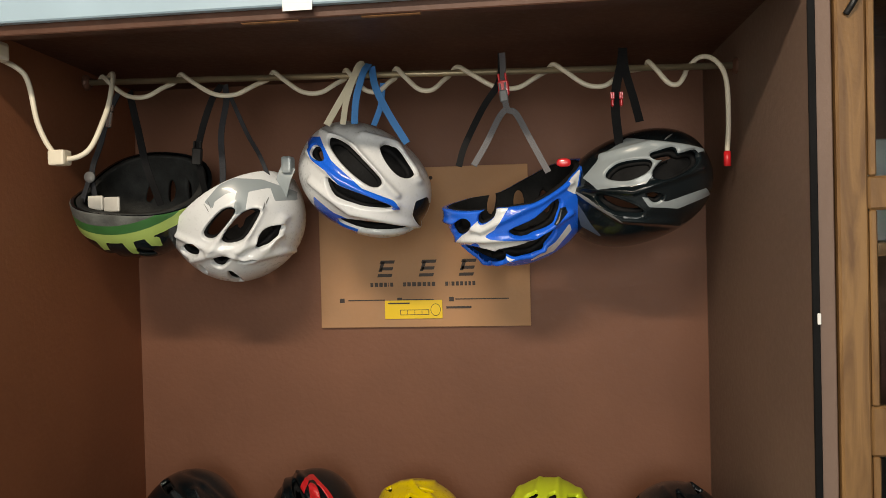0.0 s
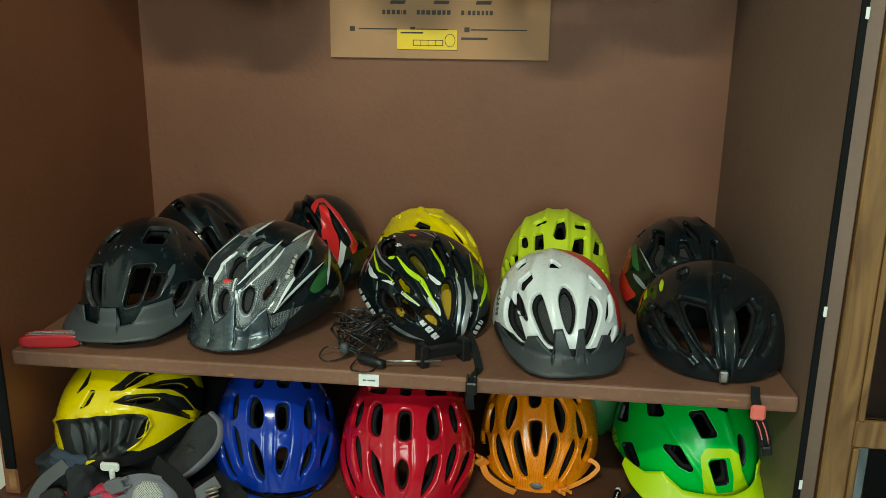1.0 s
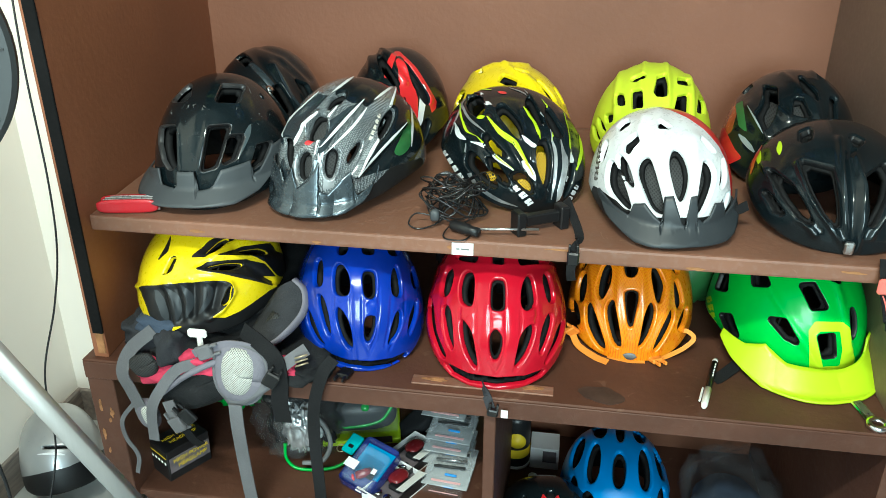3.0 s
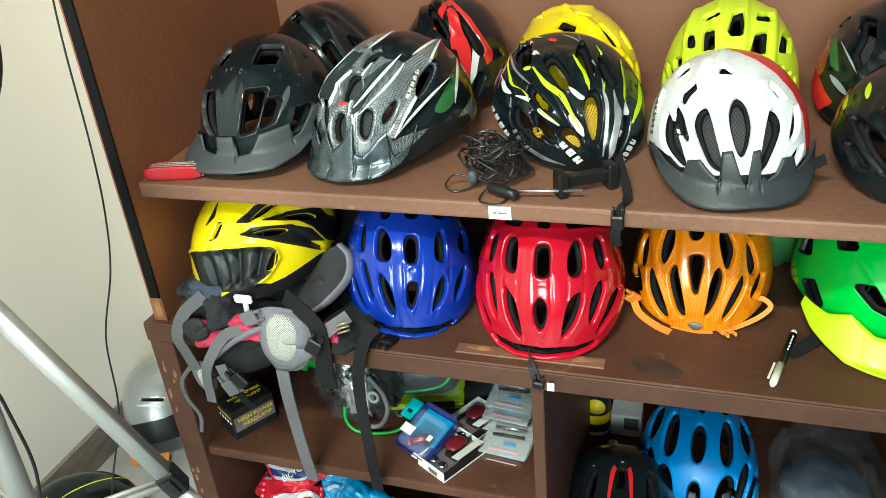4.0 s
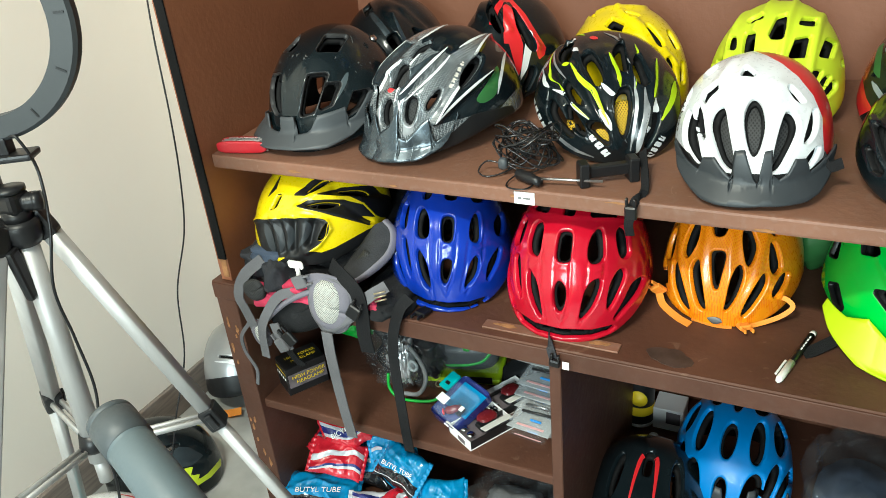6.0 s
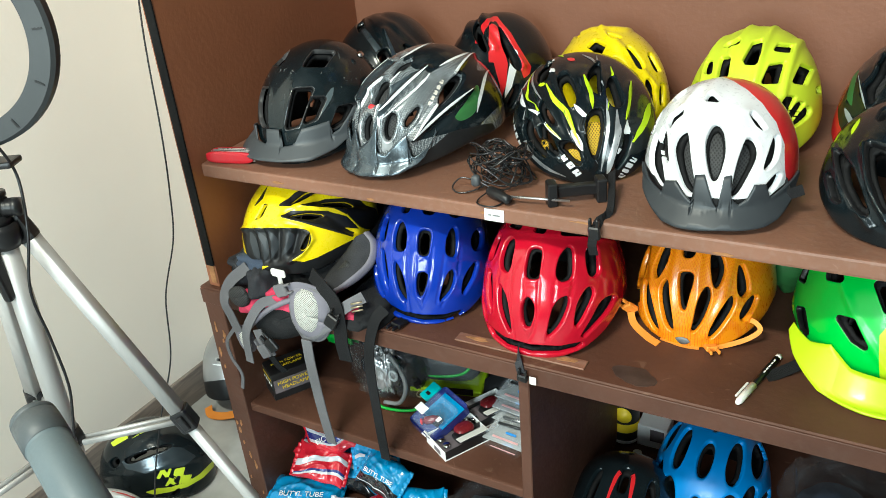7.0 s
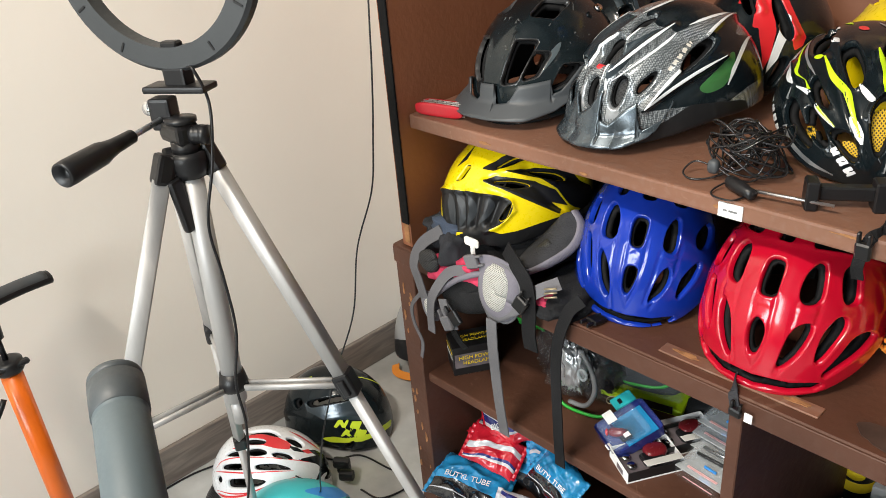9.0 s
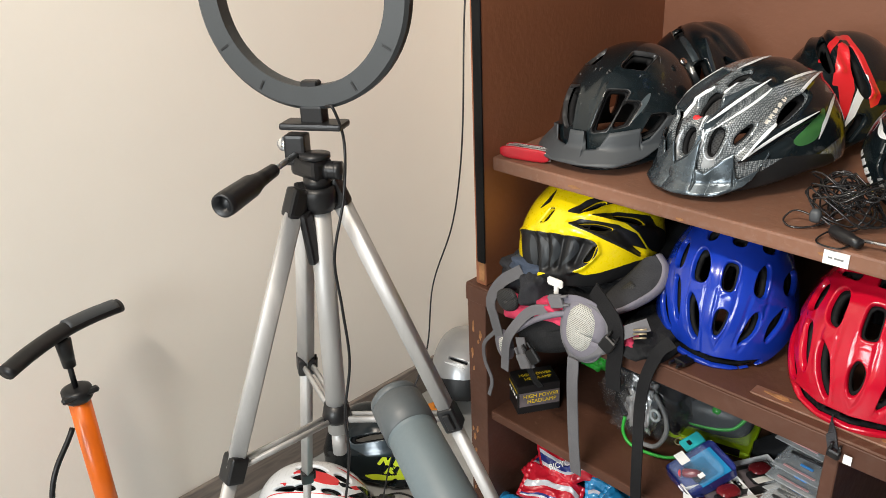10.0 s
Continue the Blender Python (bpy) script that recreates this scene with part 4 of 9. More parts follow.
p = (-0.214, 0.184, 0.924)
s = (0.208, 0.29, 0.144, 2.05, 0.1)
h = helmet("dark silver carbon-patterned helmet with white pinstripes and peak", p, (8, 0, -20), s,
       [("S", [(-0.4, 0.41), (-0.34, 0.32), (-0.4, 0.09), (-0.53, 0.06), (-0.58, 0.14), (-0.5, 0.32)]),
        ("S", [(-0.66, -0.11), (-0.58, -0.13), (-0.58, -0.31), (-0.64, -0.46), (-0.72, -0.44), (-0.72, -0.24)]),
        ("S", [(-0.31, -0.08), (-0.24, -0.14), (-0.28, -0.34), (-0.34, -0.47), (-0.39, -0.39), (-0.37, -0.19)]),
        ("S", [(-0.85, 0.11), (-0.78, 0.05), (-0.8, -0.19), (-0.85, -0.31), (-0.89, -0.09)]),
        ("S", [(-0.22, 0.67), (-0.1, 0.72), (-0.14, 0.6), (-0.28, 0.51), (-0.31, 0.54)]),
        ("S", [(0.51, 0.48), (0.52, 0.37), (0.41, 0.15), (0.29, 0.02), (0.3, 0.15), (0.39, 0.36)]),
        ("S", [(0.05, 0), (0.01, -0.14), (-0.1, -0.28), (-0.11, -0.2), (-0.04, -0.09)])],
       CARBON, to_camera_eye(*p), rims=(96, 88, 104), res=170, edge=(0.03, 0.003),
       decals=[([("P", [(-0.08, 0.86), (0.14, 0.98), (0.48, 0.96), (0.63, 0.88), (0.35, 0.66), (0.16, 0.5), (-0.04, 0.57), (-0.2, 0.71)], 0.01),
        ("P", [(0.63, 0.87), (0.68, 0.53), (0.94, 0.59), (1, 0.1), (0.72, -0.3), (0.27, -0.41), (-0.06, -0.5), (0.2, -0.15), (0.38, 0.25)], 0.01)], BLK),
               ([("P", [(-0.9, 0.07), (-0.74, 0.37), (-0.39, 0.67), (-0.31, 0.67), (-0.6, 0.35), (-0.76, 0.05), (-0.8, -0.19)], 0.01),
        ("P", [(-0.46, -0.13), (-0.34, 0.26), (-0.04, 0.5), (0.1, 0.53), (-0.17, 0.25), (-0.38, -0.08)], 0.01),
        ("P", [(-0.93, -0.3), (-0.86, -0.03), (-0.8, -0.27), (-0.78, -0.59), (-0.87, -0.84)], 0.01),
        ("P", [(-0.74, -0.6), (-0.58, -0.44), (-0.5, -0.21), (-0.44, -0.22), (-0.52, -0.57), (-0.66, -0.8)], 0.01)], GUNMETAL),
               # The green patch is a reflection put into the shell's colour.
               ([("P", [(-0.18, -0.8), (0.19, -0.6), (0.41, -0.38), (0.87, -0.26), (1.08, -0.85), (0.69, -1.3), (-0.17, -1.2)], 0.01)], BLK_SATIN), ([("S", [(0.7, 0.33), (0.74, 0.17), (0.69, -0.09), (0.55, -0.21), (0.47, -0.15), (0.61, 0.08)])], GREEN_DEEP),
               ([("L", [(-0.25, 0.71), (-0.08, 0.86), (0.06, 0.99)], 0.034),
        ("L", [(-0.86, 0.12), (-0.74, 0.37), (-0.39, 0.7)], 0.034),
        ("L", [(-0.79, -0.15), (-0.74, 0.04), (-0.61, 0.26), (-0.43, 0.43)], 0.034),
        ("L", [(-0.5, -0.15), (-0.43, 0.1), (-0.33, 0.32), (-0.2, 0.48)], 0.034),
        ("L", [(-0.43, -0.06), (-0.13, 0.29), (0.12, 0.57)], 0.034),
        ("L", [(-0.4, -0.15), (-0.07, 0.18), (0.07, 0.35), (0.16, 0.48)], 0.034),
        ("L", [(0.26, 0.59), (0.44, 0.74), (0.62, 0.88)], 0.034),
        ("L", [(0.62, 0.88), (0.47, 0.55), (0.33, 0.16), (0.17, -0.12), (-0.04, -0.47)], 0.034),
        ("L", [(-0.04, -0.47), (0.28, -0.12), (0.64, 0.25)], 0.034),
        ("L", [(-0.55, -0.59), (-0.47, -0.33), (-0.46, -0.13)], 0.034),
        ("L", [(0.79, 0.59), (0.76, 0.26), (0.71, -0.09)], 0.034)], WHITE),
               ([("P", [(-0.77, -0.23), (-0.72, -0.2), (-0.72, -0.53), (-0.77, -0.59)], 0.004),
        ("P", [(-0.4, -0.37), (-0.34, -0.47), (-0.29, -0.4), (-0.31, -0.6), (-0.44, -0.63)], 0.004)], LIP_SILVER),
               (dashes((0.17, 0.02), (0.33, 0.41), 5, 0.056), WHITE_OLD), ([("S", [(-0.62, 0.03), (-0.55, 0.07), (-0.51, 0.04), (-0.56, -0.01), (-0.61, 0)])], RED_DEC)],
       ridges=[([(-0.86, 0.12), (-0.74, 0.37), (-0.39, 0.7)], 0.04, 0.005),
        ([(-0.5, -0.15), (-0.43, 0.1), (-0.33, 0.32), (-0.2, 0.48)], 0.04, 0.005),
        ([(-0.43, -0.06), (-0.13, 0.29), (0.12, 0.57)], 0.04, 0.005),
        ([(0.62, 0.88), (0.47, 0.55), (0.33, 0.16), (0.17, -0.12), (-0.04, -0.47)], 0.04, 0.005),
        ([(-0.04, -0.47), (0.28, -0.12), (0.64, 0.25)], 0.04, 0.005),
        ([(-0.61, 0.26), (-0.43, 0.43)], 0.04, 0.005),
               ([(-0.69, 0.04), (-0.54, 0.27), (-0.32, 0.47)], 0.048, -0.004),
        ([(-0.28, 0.02), (-0.06, 0.25), (0.13, 0.41)], 0.048, -0.004),
        ([(0.05, -0.24), (0.22, 0.08), (0.39, 0.42)], 0.048, -0.004),
        ([(0.19, -0.36), (0.43, -0.09), (0.66, 0.12)], 0.048, -0.004)],
       pads=[([("S", [(-0.38, 0.46), (-0.31, 0.32), (-0.38, 0.05), (-0.57, 0.01), (-0.62, 0.13), (-0.52, 0.35)]),
        ("S", [(-0.65, -0.06), (-0.53, -0.1), (-0.55, -0.35), (-0.64, -0.52), (-0.76, -0.47), (-0.75, -0.21)]),
        ("S", [(-0.31, -0.03), (-0.2, -0.11), (-0.24, -0.37), (-0.34, -0.52), (-0.44, -0.42), (-0.4, -0.15)])], MESH_G)])
visor(h, s, VISOR_STEEL, 66, [(-1, 74), (-0.688, 67.5), (-0.262, 67), (-0.15, 73.5), (-0.037, 64), (0.062, 75), (0.225, 70), (0.338, 60.5), (0.345, 76.5), (0.438, 78.5), (0.6, 71), (0.7, 68.5), (0.707, 81), (0.738, 82.5), (0.925, 78.5), (1, 70)],
      [(-1, 76), (-0.7, 84), (-0.4, 91.5), (-0.25, 91), (-0.037, 92.5), (0.275, 92), (0.538, 93.5), (0.613, 92.5), (0.788, 87.5), (1, 72)], brow=84, fall=40, label="metallic grey faceted peak", crease=0.005, n=220, floor=Z1)

p = (0.034, 0.24, 0.924)
s = (0.222, 0.282, 0.109, 2.1, 0.04)
RACE_VENTS = [("S", [(0.31, 0.06), (0.41, 0.08), (0.46, -0.18), (0.43, -0.56), (0.37, -0.59), (0.28, -0.31), (0.26, -0.1)]),
        ("S", [(-0.03, -0.4), (0.11, -0.42), (0.22, -0.65), (0.17, -0.71), (0.01, -0.57), (-0.08, -0.46)]),
        ("S", [(-0.62, -0.12), (-0.53, -0.14), (-0.35, -0.4), (-0.24, -0.6), (-0.33, -0.62), (-0.52, -0.45), (-0.64, -0.28)]),
        ("S", [(-0.34, 0.11), (-0.18, -0.09), (-0.14, -0.16), (-0.29, -0.11), (-0.43, 0.09), (-0.4, 0.18)]),
        ("S", [(-0.16, 0.62), (0.02, 0.38), (0.07, 0.16), (0.01, 0.12), (-0.11, 0.29), (-0.24, 0.52)]),
        ("S", [(0.21, 0.79), (0.3, 0.54), (0.35, 0.35), (0.27, 0.36), (0.15, 0.6)]),
              ("S", [(0.43, 0.59), (0.54, 0.41), (0.62, 0.18), (0.53, 0.16), (0.43, 0.35)]),
        ("S", [(-0.61, 0.86), (-0.45, 0.77), (-0.42, 0.53), (-0.53, 0.47), (-0.64, 0.64)]),
        ("S", [(0.66, -0.6), (0.71, -0.43), (0.72, -0.26), (0.78, -0.3), (0.74, -0.56), (0.65, -0.74)]),
        ("S", [(-0.38, -0.19), (-0.28, -0.25), (-0.1, -0.55), (-0.14, -0.59), (-0.28, -0.45)])]
RACE_LIME = [("L", [(-0.36, 0.41), (-0.21, 0.2), (-0.06, 0.07), (0.01, -0.02), (0.21, -0.44)], 0.069), ("L", [(-0.73, 0.72), (-0.71, 0.45), (-0.62, 0.21), (-0.51, 0.14)], 0.026), ("L", [(-0.5, 0.41), (-0.39, 0.43)], 0.052), ("L", [(0.1, 0.55), (0.24, 0.3), (0.3, 0.08)], 0.052), ("L", [(0.37, 0.73), (0.46, 0.5), (0.48, 0.04)], 0.026),
             ("L", [(0.64, 0.49), (0.69, 0.19), (0.68, -0.06)], 0.043), ("L", [(0.89, 0.21), (0.89, -0.07), (0.8, -0.36)], 0.06), ("L", [(-0.57, 0.96), (-0.3, 0.88)], 0.034), ("L", [(-0.51, 0.14), (-0.25, -0.17), (0, -0.39)], 0.034)]
RACE_WHITE = [("L", [(-0.77, 0.34), (-0.74, 0.17), (-0.64, 0.08)], 0.069), ("L", [(-0.58, 0.05), (-0.4, -0.02), (-0.25, -0.19), (-0.03, -0.37)], 0.052), ("L", [(-0.44, 0.84), (-0.38, 0.66), (-0.3, 0.59)], 0.077), ("L", [(0.07, 0.13), (0.26, -0.06)], 0.06), ("L", [(0.07, -0.23), (0.16, -0.35), (0.24, -0.51)], 0.086), ("L", [(0.7, -0.06), (0.72, -0.3), (0.64, -0.53)], 0.077),
              ("L", [(0.56, 0.76), (0.76, 0.59), (0.87, 0.36)], 0.034), ("L", [(0.87, 0.36), (0.96, 0.1)], 0.026)]
RACE_GREY = [("L", [(-0.74, 0.79), (-0.62, 0.44), (-0.4, 0.2)], 0.034), ("L", [(-0.64, 0.03), (-0.64, -0.28), (-0.5, -0.58), (-0.24, -0.79), (0.03, -0.9)], 0.052), ("L", [(-0.24, 0.52), (-0.1, 0.25), (0.05, 0.07)], 0.026), ("L", [(0.14, 0.9), (0.27, 0.63), (0.36, 0.28)], 0.026), ("L", [(0.44, 0.24), (0.51, -0.09), (0.51, -0.43), (0.47, -0.8)], 0.034),
             ("L", [(0.58, 0.09), (0.62, -0.26), (0.57, -0.61), (0.53, -0.82)], 0.06), ("L", [(-0.36, -0.24), (-0.25, -0.45), (-0.11, -0.62)], 0.026), ("L", [(0.23, -0.18), (0.31, -0.44), (0.43, -0.69)], 0.026), ("L", [(-0.61, 0.93), (-0.7, 0.65), (-0.85, 0.18)], 0.026), ("L", [(-0.06, 0.92), (0.17, 0.78), (0.37, 0.42)], 0.026)]
h = helmet("black racing helmet with white and lime flashes and yellow vent mesh", p, (14, 0, 26), s, RACE_VENTS, BLK, to_camera_eye(*p), res=170,
       decals=[(RACE_LIME, LIME), (RACE_WHITE, WHITE), (RACE_GREY, LIP_SILVER), ([("L", [(-0.22, 0.84), (-0.1, 0.81)], 0.052)], RED_DEC),
               (dashes((-0.97, -0.08), (-0.68, -0.54), 4, 0.086) + dashes((-0.02, -0.58), (0.22, -0.89), 3, 0.095) + dashes((0.68, -0.89), (0.84, -0.57), 4, 0.069), WHITE)],
       ridges=[([(-0.77, 0.34), (-0.4, -0.02), (-0.03, -0.37), (0.25, -0.78)], 0.034, 0.004),
        ([(-0.36, 0.41), (-0.06, 0.07), (0.21, -0.44), (0.32, -0.78)], 0.034, 0.004),
        ([(0.1, 0.55), (0.28, 0.17), (0.23, -0.18)], 0.034, 0.004),
        ([(0.64, 0.49), (0.68, -0.06), (0.56, -0.78)], 0.034, 0.004),
        ([(-0.61, 0.82), (-0.24, 0.52), (0.07, 0.13)], 0.034, 0.004),
               ([(-0.62, 0.35), (-0.32, -0.19), (-0.02, -0.61)], 0.043, -0.004),
        ([(-0.25, 0.34), (-0.03, -0.1), (0.2, -0.52)], 0.043, -0.004),
        ([(0.47, 0.09), (0.49, -0.43), (0.44, -0.78)], 0.043, -0.004)],
       pads=[([("S", [(0.32, -0.03), (0.46, -0.05), (0.49, -0.26), (0.45, -0.61), (0.35, -0.63), (0.26, -0.35), (0.22, -0.14)]),
        ("S", [(0.03, -0.51), (0.14, -0.52), (0.25, -0.69), (0.17, -0.75), (0.06, -0.65), (-0.01, -0.57)]),
        ("S", [(-0.48, -0.4), (-0.38, -0.4), (-0.32, -0.5), (-0.36, -0.57), (-0.45, -0.52)])], MESH_Y)])
rest_low(h, Z1)
strap(h, [(0.125, 0.10, Z1 + 0.03), (0.145, 0.03, Z1 + 0.006), (0.140, -0.005, Z1 + 0.001), (0.136, -0.016, Z1 - 0.024), (0.138, -0.015, Z1 - 0.042)], WEB_BLK, 0.012, name="chin_strap")
buckle(h, (0.138, -0.014, Z1 - 0.010), (10, 0, 0), w=0.016, h=0.020, label="black strap buckle")

p = (0.258, 0.16, 0.924)
s = (0.201, 0.262, 0.121, 2.2, 0.06)
WHITE_VENTS = [("S", [(0.11, 0.32), (0.21, 0.22), (0.28, -0.02), (0.27, -0.27), (0.22, -0.39), (0.14, -0.24), (0.06, 0.04), (0.06, 0.22)]),
        ("S", [(-0.27, 0.18), (-0.2, 0.12), (-0.09, -0.18), (0.02, -0.53), (-0.03, -0.58), (-0.16, -0.47), (-0.32, -0.11), (-0.33, 0.08)]),
        ("S", [(0.5, 0.18), (0.59, 0.13), (0.64, -0.03), (0.59, -0.28), (0.51, -0.51), (0.44, -0.53), (0.45, -0.21), (0.47, 0.03)]),
        ("S", [(-0.71, 0.11), (-0.6, -0.04), (-0.46, -0.37), (-0.41, -0.53), (-0.48, -0.54), (-0.67, -0.34), (-0.74, -0.14)]),
        ("S", [(-0.61, 0.2), (-0.51, 0.09), (-0.4, -0.16), (-0.39, -0.24), (-0.48, -0.18), (-0.58, -0)]),
               ("P", [(-0.53, 0.37), (-0.4, 0.48), (-0.38, 0.41), (-0.48, 0.25), (-0.53, 0.29)], 0.017),
        ("P", [(-0.63, 0.64), (-0.57, 0.72), (-0.52, 0.74), (-0.52, 0.69), (-0.62, 0.6)], 0.017),
        ("P", [(-0.09, 0.68), (0.01, 0.63), (-0.09, 0.61)], 0.017), ("S", [(-0.79, 0.42), (-0.78, 0.33), (-0.83, 0.1), (-0.85, 0.19)]),
        ("S", [(0.76, 0.25), (0.8, 0.11), (0.8, -0.06), (0.74, -0.17), (0.75, 0.06)]),
        ("S", [(0.87, -0.22), (0.85, -0.37), (0.77, -0.52), (0.78, -0.39)]), ("P", [(0.45, 0.49), (0.53, 0.43), (0.62, 0.33), (0.56, 0.37)], 0.01)]
h = helmet("white and red trekking helmet with grey forked peak and mesh vents", p, (8, 0, 8), s, WHITE_VENTS, WHITE, to_camera_eye(*p), rims=(96, 88, 104), res=170,
       decals=[([("P", [(-0.11, 0.97), (0.06, 0.94), (0.28, 0.83), (0.51, 0.66), (0.72, 0.43), (0.86, 0.16), (0.95, -0.31), (1.18, -0.24), (0.98, 0.73), (0.22, 1.22)], 0.01)], RED_DEC),
               (dashes((-0.87, 0.52), (-0.89, -0.2), 9, 0.051), INK),
               ([("P", [(-0.91, -0.27), (-0.63, -0.44), (-0.35, -0.62), (-0.09, -0.65), (0.52, -0.6), (0.82, -0.52), (0.98, -0.29), (1.31, -1.17), (-0.05, -1.55), (-1.16, -1.14)], 0.01)], BLK_SATIN)],
       ridges=[([(-0.11, 0.89), (-0.07, 0.19), (0.05, -0.53)], 0.101, 0.004),
        ([(0.35, 0.49), (0.34, -0.02), (0.35, -0.5)], 0.101, 0.004), ([(-0.31, 0.8), (-0.41, 0.35), (-0.34, -0.4)], 0.068, 0.003)],
       pads=[([("S", [(0.11, 0.37), (0.24, 0.24), (0.32, -0.02), (0.31, -0.3), (0.22, -0.44), (0.1, -0.27), (0.02, 0.04), (0.02, 0.23)]),
        ("S", [(-0.28, 0.23), (-0.18, 0.14), (-0.05, -0.18), (0.06, -0.55), (-0.03, -0.63), (-0.19, -0.49), (-0.36, -0.12), (-0.37, 0.09)]),
        ("S", [(0.5, 0.24), (0.62, 0.15), (0.68, -0.03), (0.64, -0.3), (0.51, -0.56), (0.41, -0.58), (0.41, -0.22), (0.43, 0.06)]),
        ("S", [(-0.71, 0.16), (-0.57, -0.03), (-0.43, -0.37), (-0.37, -0.56), (-0.49, -0.58), (-0.7, -0.36), (-0.78, -0.14)])], MESH_G), ([("S", [(-0.63, 0.22), (-0.5, 0.1), (-0.38, -0.14), (-0.36, -0.27), (-0.49, -0.21), (-0.61, -0.02)])], GREY_MID)])
visor(h, s, VISOR_DARK, 70, [(-1, 75), (-0.762, 77.5), (-0.55, 79), (-0.525, 71), (-0.412, 68.5), (-0.3, 74), (-0.212, 77.5), (-0.2, 62), (-0.112, 61), (0, 76.5), (0.038, 79.5), (0.088, 61.5), (0.163, 61), (0.17, 74), (0.238, 77.5), (0.325, 75), (0.4, 68), (0.513, 69.5), (0.55, 78), (0.75, 76), (1, 75)],
      [(-1, 77), (-0.8, 85.5), (-0.45, 93), (-0.312, 93.5), (0.075, 91.5), (0.463, 92.5), (0.588, 91), (0.85, 84), (1, 77)], brow=80, fall=38, label="matt dark grey forked peak", n=240, floor=Z1)
strap(h, [(0.345, 0.10, Z1 + 0.045), (0.356, 0.085, Z1 + 0.035), (0.372, 0.09, Z1 + 0.04)], WEB_BLK, 0.014)

p = (0.497, 0.168, 0.924)
s = (0.226, 0.276, 0.11, 2.15, 0.0)
h = helmet("plain gloss black road helmet overhanging the shelf edge", p, (9, 0, -3), s,
       [("P", [(-0.38, 0.22), (-0.09, 0.17), (0.01, -0.22), (0.07, -0.59), (-0.06, -0.45), (-0.24, -0.14), (-0.35, 0.12)], 0.015),
        ("P", [(-0.71, 0.04), (-0.49, -0.12), (-0.35, -0.33), (-0.21, -0.6), (-0.33, -0.54), (-0.54, -0.28)], 0.015),
        ("P", [(-0.74, -0.27), (-0.68, -0.33), (-0.53, -0.53), (-0.6, -0.5)], 0.015),
        ("P", [(0.33, 0.16), (0.48, 0.34), (0.55, 0.19), (0.53, -0.13), (0.43, -0.52), (0.43, -0.32), (0.38, -0.08)], 0.015),
        ("P", [(0.76, 0.16), (0.78, -0), (0.72, -0.33), (0.64, -0.49), (0.69, -0.3), (0.74, -0.05)], 0.015),
        ("P", [(-0.43, 0.67), (-0.36, 0.73), (-0.36, 0.61), (-0.42, 0.57)], 0.015),
        ("P", [(0.12, 0.68), (0.2, 0.64), (0.17, 0.59)], 0.015)],
       BLK, to_camera_eye(*p), res=170, lip=BLK_SATIN, lip_w=0.012, edge=(0.035, 0.004),
       ridges=[([(-0.03, 0.63), (0.03, 0.2), (0.14, -0.45), (0.24, -0.92)], 0.038, 0.005),
        ([(0.15, 0.39), (0.29, -0.01), (0.33, -0.5), (0.32, -0.9)], 0.038, 0.005),
        ([(-0.43, 0.21), (-0.21, -0.31), (0.14, -0.78)], 0.038, 0.005),
        ([(-0.81, 0.13), (-0.45, -0.39), (-0.12, -0.76)], 0.038, 0.005),
        ([(0.59, 0.34), (0.63, -0.11), (0.43, -0.71)], 0.038, 0.005), ([(0.1, 0.47), (0.19, -0.19), (0.27, -0.88)], 0.046, -0.004)],
       # Gunmetal lines: bluish highlights of two ridges, put into the colour.
       decals=[([("S", [(-0.88, 0.38), (-0.85, 0.29), (-0.85, 0.13), (-0.9, 0.22)]),
        ("S", [(-0.67, 0.53), (-0.63, 0.45), (-0.64, 0.3), (-0.69, 0.39)])], LIME), ([("L", [(-0.86, 0.46), (-0.92, 0.2), (-0.93, -0.02)], 0.038)], RED_DEC), ([("L", [(-0.18, -0.28), (-0.01, -0.56), (0.1, -0.75)], 0.031), ("L", [(0.05, 0.11), (0.11, -0.21), (0.16, -0.53)], 0.031)], GUNMETAL)])
part("front_tab", slab((-0.006, -0.150, 0.004), (0.006, -0.142, 0.022), 0.002), STEEL, h, "small metal front tab")
rest_low(h, Z1)
strap(h, [(0.527, 0.0, Z1 + 0.012), (0.527, -0.012, Z1 - 0.005), (0.535, -0.012, Z1 - 0.025)], WEB_BLK, 0.012)
tag = part("clip", slab((0.520, -0.020, Z1 - 0.030), (0.540, -0.012, Z1 - 0.008), 0.003), PINK, None)
tag.parent, tag["label"] = h, "salmon plastic strap clip"
tag.matrix_parent_inverse = h.matrix_world.inverted()
strap(h, [(0.533, -0.014, Z1 - 0.028), (0.539, -0.015, Z1 - 0.045), (0.546, -0.014, Z1 - 0.068)], WEB_BLK, 0.016)
for dx in (-0.004, 0.004):
    strap(h, [(0.533 + dx, -0.0155, Z1 - 0.032), (0.539 + dx, -0.0165, Z1 - 0.045), (0.545 + dx, -0.0155, Z1 - 0.064)], PINK, 0.0016, name="stitching")
buckle(h, (0.548, -0.014, Z1 - 0.076), (0, -12, 0), w=0.014, h=0.014)

